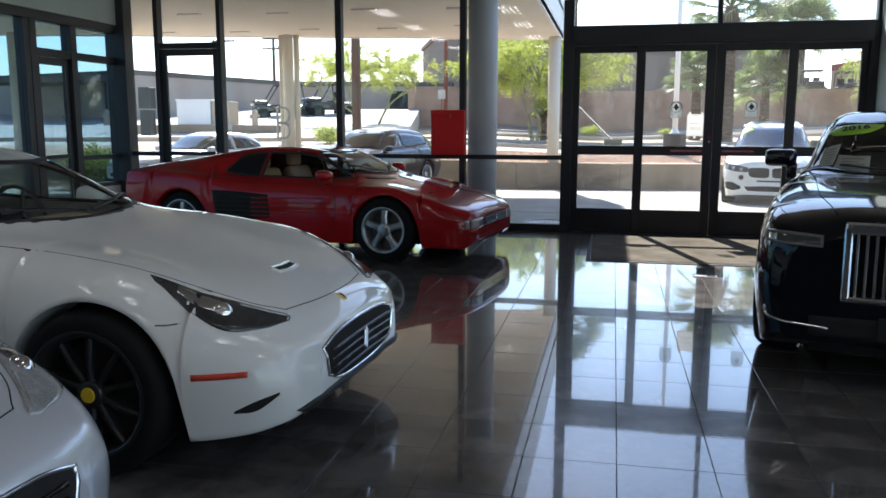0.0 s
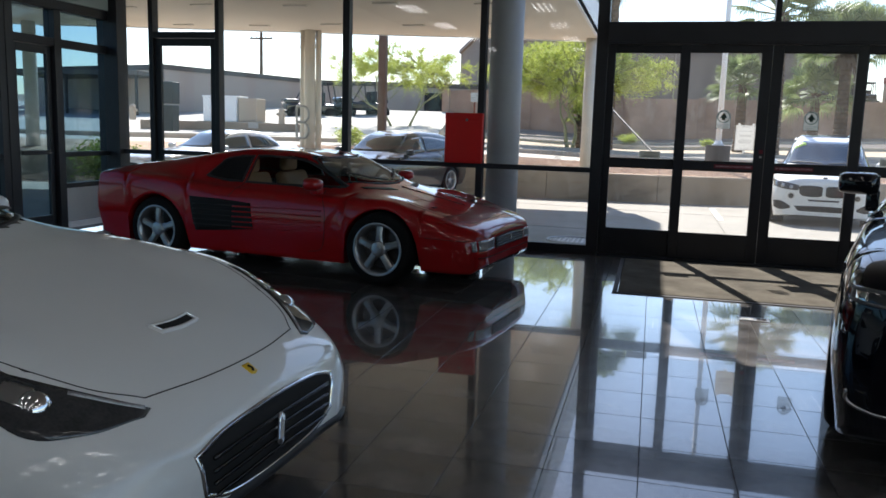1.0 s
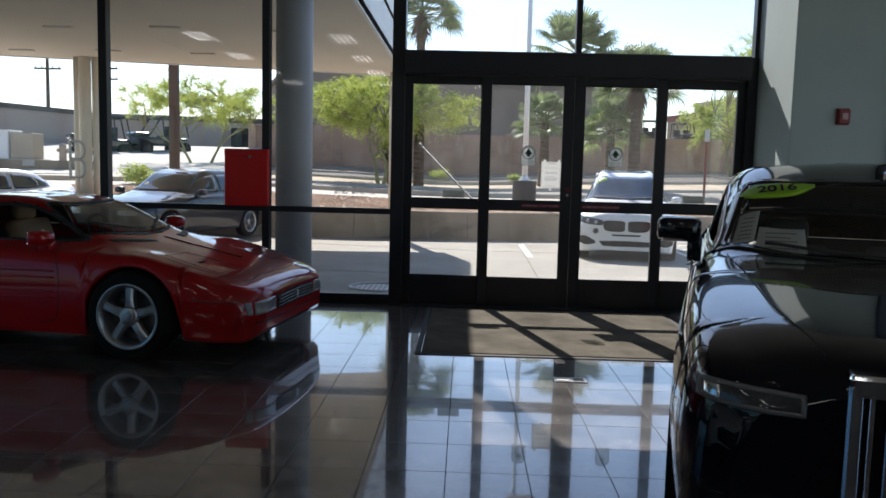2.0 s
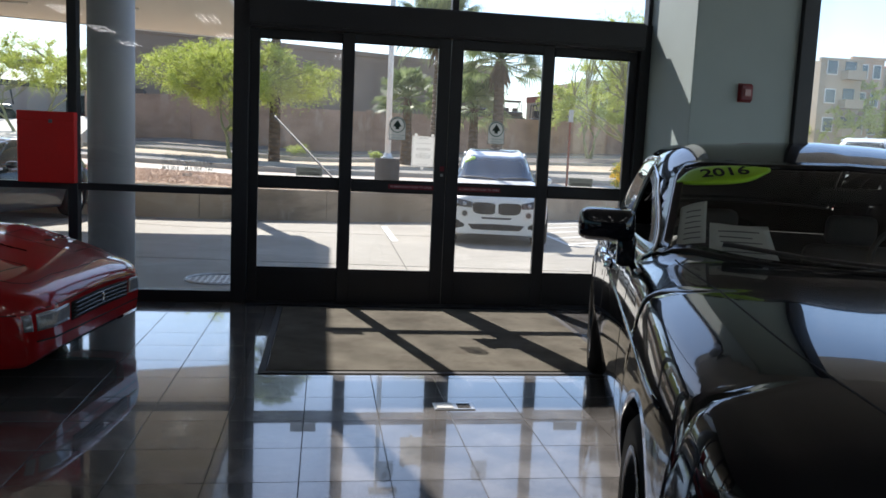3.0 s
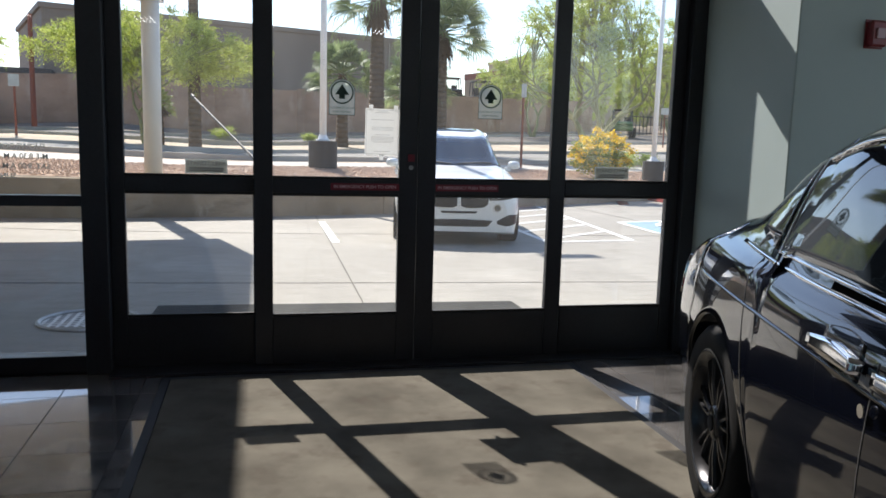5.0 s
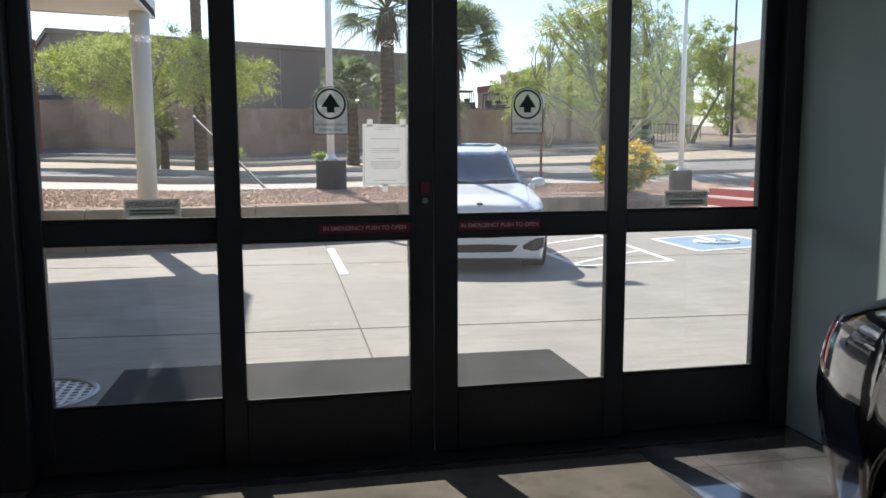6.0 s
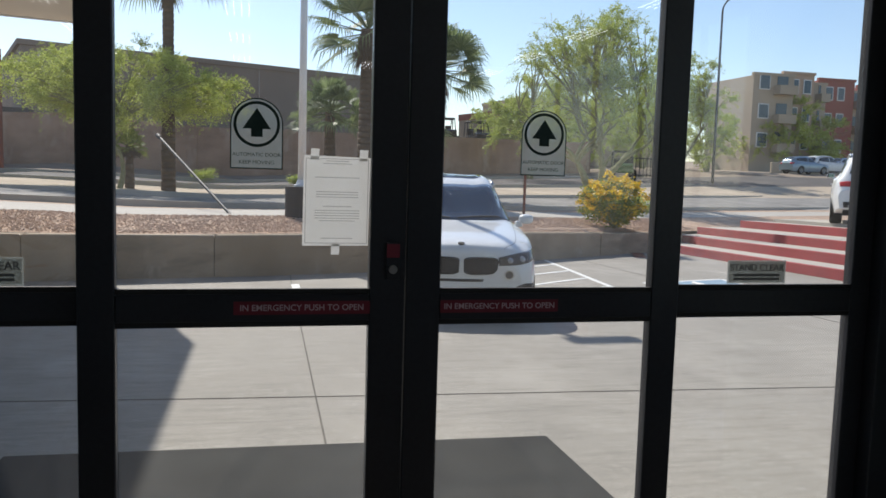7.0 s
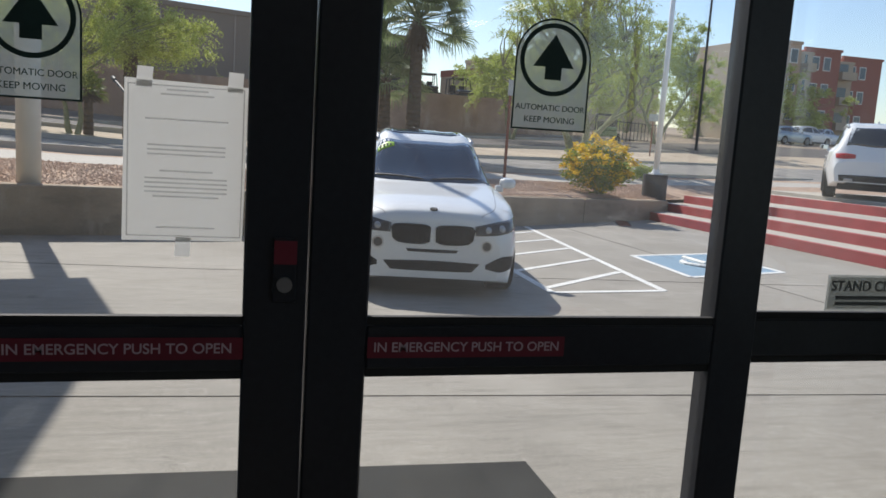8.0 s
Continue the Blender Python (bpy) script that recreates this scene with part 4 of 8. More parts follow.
        for xa in self.axles:
            for s in (-1, 1):
                m = Matrix.Translation((xa, s * track, r)) @ (Matrix.Rotation(math.pi, 4, 'Z') if s > 0 else Matrix.Identity(4))
                if first is None:
                    bm = bmesh.new()
                    lathe(bm, prof, 48)
                    ty = part("wheel", bm, tyre or M_TYRE, self.e, smooth=True)
                    bm = bmesh.new()
                    lathe(bm, [(rim + 0.008, -w / 2 + 0.004), (rim, -w / 2 + 0.0), (rim - 0.02, -w / 2 + 0.012), (rim - 0.035, -w / 2 + 0.07), (rim - 0.04, w / 2 - 0.03), (0.03, w / 2 - 0.03)], 48)
                    part("rim", bm, finish, ty, smooth=True)
                    bm = bmesh.new()
                    f0 = -w / 2 + face
                    for k in range(spokes):
                        a = 2 * math.pi * k / spokes + 0.3
                        for da in ((-0.13, 0.13) if twin else (0,)):
                            ww = width * (0.45 if twin else 1)
                            pts = [(hubr * 0.6, ww * 0.62, f0 + 0.012), (rim * 0.55, ww * 0.5, f0 + 0.006), (rim - 0.012, ww * 0.62, f0 + 0.012)]
                            prev = None
                            for rr, hw, yy in pts:
                                ca, sa = math.cos(a + da), math.sin(a + da)
                                q = []
                                for sx, dy in ((-1, 0.012), (-0.5, 0), (0.5, 0), (1, 0.012), (1, 0.05), (-1, 0.05)):
                                    q.append(bm.verts.new((rr * ca - sx * hw / 2 * sa, yy + dy, rr * sa + sx * hw / 2 * ca)))
                                if prev:
                                    for i in range(6):
                                        bm.faces.new((prev[i], prev[(i + 1) % 6], q[(i + 1) % 6], q[i]))
                                prev = q
                    bmesh.ops.recalc_face_normals(bm, faces=bm.faces)
                    part("spokes", bm, finish, ty)
                    bm = bmesh.new()
                    lathe(bm, [(hubr, f0 + 0.045), (hubr, f0 + 0.012), (hubr * 0.8, f0 + 0.002), (hubr * 0.4, f0 - 0.002), (0.001, f0 - 0.003)], 24)
                    part("hub", bm, finish, ty, smooth=True)
                    if cap:
                        bm = bmesh.new()
                        lathe(bm, [(0.034, f0 + 0.002), (0.03, f0 - 0.006), (0.001, f0 - 0.008)], 20)
                        part("hub_cap", bm, cap, ty, "small yellow centre cap" if cap is M_YELLOW else "")
                    if disc:
                        bm = bmesh.new()
                        lathe(bm, [(rim * 0.8, 0.0), (rim * 0.8, 0.02), (0.05, 0.02), (0.05, 0.0), (rim * 0.8, 0.0)], 36)
                        part("brake_disc", bm, M_DISC, ty)
                    ty.matrix_basis = m
                    first = ty
                else:
                    t2 = first.copy()
                    scene.collection.objects.link(t2)
                    t2.parent = self.e
                    t2.matrix_basis = m
                    for ch in first.children:
                        c2 = ch.copy()
                        scene.collection.objects.link(c2)
                        c2.parent = t2


def lathe(bm, prof, seg):
    """Turns a (radius, y) line round the y axis."""
    rings = []
    for rr, yy in prof:
        rings.append([bm.verts.new((rr * math.cos(2 * math.pi * k / seg), yy, rr * math.sin(2 * math.pi * k / seg))) for k in range(seg)])
    for a, b in zip(rings, rings[1:]):
        for k in range(seg):
            bm.faces.new((a[k], a[(k + 1) % seg], b[(k + 1) % seg], b[k]))
    bmesh.ops.recalc_face_normals(bm, faces=bm.faces)
    return bm


def rounded(bm, x0, x1, y0, y1, z0, z1, r=0.03, seg=2):
    q = bmesh.ops.create_cube(bm, size=1.0, matrix=Matrix.Translation(((x0 + x1) / 2, (y0 + y1) / 2, (z0 + z1) / 2)) @ Matrix.Diagonal((x1 - x0, y1 - y0, z1 - z0, 1)))
    edges = list({e for v in q["verts"] for e in v.link_edges})
    bmesh.ops.bevel(bm, geom=edges, offset=r, segments=seg, affect='EDGES', profile=0.5)
    return bm


def seat(car, x, y, z, material, name="seat"):
    """A front seat: cushion, raked back and head rest."""
    bm = bmesh.new()
    rounded(bm, x - 0.25, x + 0.27, y - 0.25, y + 0.25, z, z + 0.16, 0.05)
    s = part(name, bm, material, car.e, smooth=True)
    bm = bmesh.new()
    rounded(bm, -0.07, 0.07, -0.25, 0.25, 0, 0.55, 0.05)
    bmesh.ops.transform(bm, matrix=Matrix.Translation((x - 0.24, y, z + 0.1)) @ Matrix.Rotation(radians(-20), 4, 'Y'), verts=bm.verts)
    part("backrest", bm, material, s, smooth=True)
    bm = bmesh.new()
    rounded(bm, x - 0.5, x - 0.4, y - 0.13, y + 0.13, z + 0.62, z + 0.78, 0.04)
    part("headrest", bm, material, s, smooth=True)


def cabin(car, x_dash, x_back, z_floor, z_dash, hw, trim, seats, seat_x, seat_z, right_hand=False, wheel=True):
    bm = bmesh.new()
    rounded(bm, x_dash - 0.28, x_dash + 0.3, -hw, hw, z_dash - 0.2, z_dash, 0.05)
    part("dashboard", bm, trim, car.e, smooth=True)
    bm = bmesh.new()
    box(bm, x_back, x_dash + 0.2, -hw, hw, z_floor - 0.03, z_floor)
    for s in (-1, 1):
        box(bm, x_back, x_dash + 0.2, s * (hw + 0.02) - 0.02, s * (hw + 0.02) + 0.02, z_floor, z_dash - 0.09)
    box(bm, x_back - 0.04, x_back, -hw, hw, z_floor, z_dash)
    part("cabin_floor", bm, M_CABIN, car.e)
    for s in (-1, 1):
        seat(car, seat_x, s * 0.36, seat_z, seats)
    if wheel:
        bm = bmesh.new()
        c = Vector((x_dash - 0.38, 0.36, z_dash + 0.0))
        t = Matrix.Translation(c) @ Matrix.Rotation(radians(68), 4, 'Y')
        prev = None
        N = 28
        rings = []
        for k in range(N):
            a = 2 * math.pi * k / N
            rings.append([bm.verts.new(t @ Vector(((0.18 + 0.014 * math.cos(b)) * math.cos(a), (0.18 + 0.014 * math.cos(b)) * math.sin(a), 0.014 * math.sin(b)))) for b in (0, 1.57, 3.14, 4.71)])
        for k in range(N):
            p, q = rings[k], rings[(k + 1) % N]
            for i in range(4):
                bm.faces.new((p[i], p[(i + 1) % 4], q[(i + 1) % 4], q[i]))
        for a in (0.5, math.pi - 0.5, -math.pi / 2):
            cyl(bm, t @ Vector((0, 0, 0)), t @ Vector((0.18 * math.cos(a), 0.18 * math.sin(a), 0)), 0.014, seg=6)
        bmesh.ops.recalc_face_normals(bm, faces=bm.faces)
        part("steering_wheel", bm, M_RUBBER, car.e)


def mirror(car, x, y, z, material, w=0.2, h=0.14, d=0.12, foot=0.12, square=0.72, stem=False):
    """A door mirror: shell, foot and glass."""
    s = 1 if y > 0 else -1
    bm = bmesh.new()
    q = bmesh.ops.create_uvsphere(bm, u_segments=20, v_segments=12, radius=1.0, matrix=Matrix.Translation((x, y, z)) @ Matrix.Diagonal((d, w / 2, h / 2, 1)))
    for v in bm.verts:
        if v.co.x < x - d * 0.35:
            v.co.x = x - d * 0.35
        u = (v.co.z - z) / (h / 2)
        wv = (v.co.y - y) / (w / 2)
        v.co.z = z + math.copysign(min(1, abs(u) ** square), u) * h / 2
        v.co.y = y + math.copysign(min(1, abs(wv) ** square), wv) * w / 2
    mo = part("door_mirror", bm, material, car.e, smooth=True)
    bm = bmesh.new()
    if stem:
        rounded(bm, x - 0.035, x + 0.03, min(y - s * w * 0.52, y - s * w * 0.2), max(y - s * w * 0.52, y - s * w * 0.2), z - h / 2 - 0.1, z - h / 2 + 0.03, 0.015)
    else:
        rounded(bm, x - 0.05, x + 0.045, min(y - s * (w / 2 + foot), y - s * w * 0.25), max(y - s * (w / 2 + foot), y - s * w * 0.25), z - h / 2 - 0.045, z - h / 2 + 0.035, 0.02)
    part("foot", bm, material, mo, smooth=True)
    bm = bmesh.new()
    rounded(bm, x - d * 0.35 - 0.006, x - d * 0.35 - 0.001, y - w * 0.4, y + w * 0.4, z - h * 0.38, z + h * 0.38, 0.002, 1)
    part("mirror_glass", bm, M_MIRROR, mo)
    return mo


M_TYRE = mat("tyre_rubber", (0.009, 0.009, 0.009), 0.75, 0, 0.2, 8, 90, 0.04, spec=0.15)
M_YELLOW = mat("yellow_enamel", (0.75, 0.5, 0.03), 0.3, 0, 0.05, bump=0)
M_DISC = mat("brake_disc_iron", (0.12, 0.12, 0.12), 0.45, 0.9, 0.1)
M_CABIN = mat("dark_cabin_trim", (0.02, 0.02, 0.02), 0.8, 0, 0.2)
M_MIRROR = mat("mirror_glass", (0.8, 0.8, 0.8), 0.01, 1.0, 0.0, bump=0, rough_vary=0)
M_CHROME = mat("chrome", (0.75, 0.75, 0.76), 0.06, 1.0, 0.02, bump=0)
M_BLACKGLOSS = mat("gloss_black_plastic", (0.008, 0.008, 0.009), 0.12, 0, 0.1, bump=0)
M_BLACKTRIM = mat("matt_black_plastic", (0.012, 0.012, 0.012), 0.5, 0, 0.2)
M_CARGLASS = thin_glass("car_window_glass", (0.86, 0.91, 0.88))
M_CARGLASS_D = mat("tinted_car_glass", (0.02, 0.026, 0.033), 0.02, 0, 0.0, bump=0, rough_vary=0, spec=0.8, ior=1.6)
M_GUIDE = mat("unlit_light_guide", (0.13, 0.13, 0.13), 0.35, 0, 0.1, bump=0)
# dark car glass with the blue of reflected sky painted into its base colour
M_CARGLASS_B = mat("sky_reflection_blue_car_glass", (0.02, 0.042, 0.075), 0.02, 0, 0.0, bump=0, rough_vary=0, spec=0.8, ior=1.6)
M_LENS = mat("lamp_lens", (0.35, 0.36, 0.37), 0.08, 0.3, 0.25, 30, 120, 0.02, spec=0.7)
M_LENS_D = mat("dark_lamp_housing", (0.05, 0.05, 0.052), 0.06, 0.2, 0.3, 20, 100, 0.01, spec=0.7)
M_DEEPRED = mat("deep_red_lens", (0.10, 0.008, 0.012), 0.04, 0, 0.1, bump=0, spec=0.8)
M_REDLENS = mat("red_lamp_lens", (0.45, 0.02, 0.02), 0.15, 0, 0.1, bump=0)
M_ORANGE = mat("orange_red_reflector", (0.55, 0.06, 0.03), 0.3, 0, 0.1, bump=0)
M_SAND = mat("sand_leather", (0.5, 0.42, 0.32), 0.55, 0, 0.1, 6, 90, 0.05)
M_TAN = mat("tan_leather", (0.42, 0.24, 0.13), 0.55, 0, 0.12, 6, 90, 0.05)
M_GREYLEATHER = mat("dark_grey_leather", (0.05, 0.05, 0.052), 0.55, 0, 0.15, 6, 90, 0.05)


def paint(name, col, vary=0.02, rough=0.28, metal=0.0, spec=0.5):
    return mat(name, col, rough, metal, vary, 2.0, 300, 0.0, coat=1.0, spec=spec, rough_vary=0.05)


P_RED = paint("rosso_paint", (0.34, 0.005, 0.007), spec=0.1)
P_WHITE = paint("pearl_white_paint", (0.74, 0.75, 0.735), rough=0.5, spec=0.3)
P_SILVER = paint("pale_silver_paint", (0.56, 0.58, 0.62), rough=0.35, metal=0.25)
P_BLACK = paint("deep_black_blue_paint", (0.0018, 0.0024, 0.005), rough=0.15, spec=0.05)
P_GREY = paint("dark_grey_paint", (0.02, 0.022, 0.026), spec=0.2)
P_BLUEGREY = paint("blue_grey_paint", (0.25, 0.33, 0.4), metal=0.3)
M_ALLOY = mat("silver_alloy", (0.45, 0.46, 0.47), 0.3, 0.9, 0.06, bump=0)
M_ALLOY_D = mat("black_alloy", (0.03, 0.03, 0.032), 0.25, 0.3, 0.1, bump=0)


def both(f):
    """Runs f for the right side and the left side."""
    f('right', -1)
    f('left', 1)


def sym(line_):
    """A line given from the right edge to the middle, mirrored to the left edge."""
    return line_ + [(x, -y) for x, y in line_[-2::-1]] if abs(line_[-1][1]) < 1e-6 else line_ + [(x, -y) for x, y in line_[::-1]]


def symf(line_):
    """The same for lines seen from the front, (y, z)."""
    return line_ + [(-y, z) for y, z in (line_[-2::-1] if abs(line_[-1][0]) < 1e-6 else line_[::-1])]


# ---- low red wedge sports car ----
def red_sports_car(m):
    k = Car("sports_car", m, "low red wedge-shaped sports car with side strakes, parked on the tiles", dict(
        mz=[(2.22, 0.50), (2.19, 0.555), (2.06, 0.615), (1.6, 0.725), (1.2, 0.81), (0.93, 0.875), (0.36, 1.125), (0.05, 1.172), (-0.35, 1.178), (-0.75, 1.135), (-1.1, 1.075), (-1.6, 1.0), (-1.98, 0.95), (-2.06, 0.89)],
        rz=[(2.22, 0.49), (2.19, 0.545), (2.06, 0.605), (1.6, 0.715), (1.2, 0.80), (0.93, 0.86), (0.30, 1.105), (-0.05, 1.147), (-0.4, 1.15), (-0.8, 1.105), (-1.3, 1.03), (-1.8, 0.965), (-2.2, 0.87)],
        ry=[(2.22, 0.35), (2.0, 0.46), (1.2, 0.5), (0.8, 0.52), (0.3, 0.5), (-0.4, 0.52), (-1.0, 0.62), (-2.2, 0.7)],
        gz=[(2.22, 0.48), (2.19, 0.53), (2.05, 0.585), (1.6, 0.705), (1.275, 0.785), (0.9, 0.80), (0.4, 0.83), (-0.4, 0.845), (-0.8, 0.87), (-1.3, 0.91), (-1.8, 0.92), (-2.2, 0.86)],
        gy=[(2.22, 0.52), (2.1, 0.66), (1.6, 0.74), (1.0, 0.77), (0.3, 0.79), (-0.5, 0.79), (-1.2, 0.84), (-2.0, 0.86), (-2.2, 0.82)],
        hz=[(2.22, 0.455), (2.18, 0.495), (2.0, 0.56), (1.6, 0.675), (1.275, 0.735), (0.8, 0.74), (0.0, 0.755), (-0.7, 0.79), (-1.275, 0.84), (-1.9, 0.84), (-2.2, 0.80)],
        hy=[(2.22, 0.60), (2.15, 0.74), (1.95, 0.83), (1.5, 0.885), (1.0, 0.90), (0.3, 0.885), (-0.4, 0.90), (-1.0, 0.95), (-1.7, 0.965), (-2.2, 0.90)],
        wz=[(2.22, 0.36), (1.9, 0.42), (1.3, 0.47), (-2.2, 0.52)],
        wy=[(2.22, 0.63), (2.15, 0.79), (1.95, 0.88), (1.5, 0.93), (0.9, 0.935), (0.2, 0.925), (-0.6, 0.96), (-1.275, 0.985), (-1.9, 0.975), (-2.2, 0.92)],
        sz=[(2.22, 0.24), (2.1, 0.16), (1.6, 0.16), (-1.6, 0.17), (-2.2, 0.28)],
        sy=[(2.22, 0.60), (2.15, 0.76), (1.9, 0.85), (0, 0.88), (-1.6, 0.92), (-2.2, 0.85)]),
        (1.275, -1.275), 0.375, P_RED, wheel_z=0.335)
    k.window("windshield", sym([(0.72, -0.665), (0.88, -0.4), (0.95, 0)]), sym([(0.28, -0.485), (0.35, -0.25), (0.37, 0)]), 'top', M_CARGLASS, M_BLACKTRIM, 0.02)

    def side(p, s):
        k.window("side_window", [(0.80, 0.868), (0.30, 1.085), (-0.10, 1.122), (-0.30, 1.12)], [(0.78, 0.85), (0.30, 0.845), (-0.10, 0.848), (-0.30, 0.85)], p, M_CARGLASS, M_BLACKTRIM, 0.018)
        k.window("quarter_window", [(-0.33, 1.118), (-0.45, 1.11), (-0.56, 1.095), (-0.64, 1.075)], [(-0.33, 0.852), (-0.5, 0.86), (-0.66, 0.875), (-0.78, 0.90)], p, M_BLACKGLOSS, M_BLACKTRIM, 0.018)
        it = k.patch("side_intake", [(-0.84, 0.70), (-0.5, 0.69), (-0.14, 0.665)], [(-0.78, 0.36), (-0.5, 0.38), (-0.10, 0.415)], p, M_DARK, 0.003, 16, 6, label="black louvred side intake")
        for i in range(5):
            z = 0.43 + i * 0.05
            k.strip_("strake", [(-0.34, z - 0.004), (-0.05, z), (0.3, z + 0.008), (0.66, z + 0.012)], 0.012, p, P_RED, 0.005, 20, it, deep=0.03)
            k.strip_("louvre", [(-0.8, z), (-0.6, z), (-0.36, z)], 0.012, p, M_BLACKTRIM, 0.008, 8, it, deep=0.02)
        k.strip_("door_seam", [(0.62, 0.83), (0.70, 0.6), (0.66, 0.3), (0.5, 0.24)], 0.006, p, M_DARK, 0.001)
        k.strip_("door_seam", [(-0.30, 0.85), (-0.40, 0.72)], 0.006, p, M_DARK, 0.001)
        k.strip_("body_line", [(2.1, 0.455), (1.72, 0.47)], 0.006, p, M_DARK, 0.001)
        k.strip_("sill_line", [(1.68, 0.24), (0.9, 0.25)], 0.005, p, M_DARK, 0.001)
        mirror(k, 0.60, s * 1.0, 0.895, P_RED, 0.19, 0.12, 0.11, 0.06)
        lp = k.patch("front_lamp", [(s * 0.74, 0.455), (s * 0.6, 0.462), (s * 0.45, 0.468)], [(s * 0.74, 0.36), (s * 0.6, 0.365), (s * 0.45, 0.37)], 'front', M_LENS, 0.006, 10, 5, label="clear front lamp")
        k.patch("amber_lens", [(s * 0.80, 0.452), (s * 0.765, 0.455)], [(s * 0.80, 0.365), (s * 0.765, 0.362)], 'front', M_LENS, 0.005, 4, 4, lp, "pale corner lens")
        for line_ in ([(1.9, s * 0.32), (1.42, s * 0.34), (1.40, s * 0.62), (1.86, s * 0.66), (1.9, s * 0.32)],):
            for a, b in zip(line_, line_[1:]):
                k.strip_("headlamp_cover_seam", [a, b], 0.006, 'top', M_DARK, 0.001, 10)
        k.patch("hood_vent", [(1.12, s * 0.22), (1.05, s * 0.42), (0.95, s * 0.58)], [(1.04, s * 0.22), (0.98, s * 0.42), (0.89, s * 0.58)], 'top', M_BLACKTRIM, 0.003, 12, 3, label="black slotted hood vent")
        wp = k.strip_("wiper", [(0.90, s * 0.05), (0.80, s * 0.3), (0.68, s * 0.52)], 0.018, 'top', M_BLACKTRIM, 0.03)
    both(side)
    g = k.patch("grille", symf([(-0.42, 0.465), (0, 0.478)]), symf([(-0.42, 0.355), (0, 0.36)]), 'front', M_DARK, 0.003, 20, 5, label="black egg-crate grille")
    for z in (0.375, 0.40, 0.425, 0.45):
        k.strip_("grille_bar", [(-0.41, z), (0, z + 0.008), (0.41, z)], 0.008, 'front', M_BLACKGLOSS, 0.012, 16, g)
    k.strip_("emblem", [(0.0, 0.395), (0.015, 0.42), (0.0, 0.445)], 0.02, 'front', M_CHROME, 0.016, 6, g, "small chrome emblem shape")
    k.strip_("hood_seam", sym([(1.2, -0.72), (1.98, -0.66), (2.06, -0.3), (2.075, 0)]), 0.006, 'top', M_DARK, 0.001, 40)
    k.strip_("nose_panel_seam", [(-0.78, 0.475), (0, 0.505), (0.78, 0.475)], 0.006, 'front', M_DARK, 0.001, 24)
    k.strip_("chin_line", [(-0.74, 0.30), (0, 0.30), (0.74, 0.30)], 0.01, 'front', M_DARK, 0.001, 24)
    k.strip_("roof_trim", sym([(-0.72, -0.53), (-0.80, 0)]), 0.02, 'top', M_BLACKTRIM, 0.002, 16)
    cabin(k, 0.62, -0.75, 0.24, 0.82, 0.7, M_CABIN, M_TAN, -0.1, 0.30)
    k.body(label="glossy red painted shell")
    k.wheels(0.335, 0.25, 0.238, 0.845, 5, M_ALLOY, 0.125, M_STEEL, hubr=0.075)
    return k


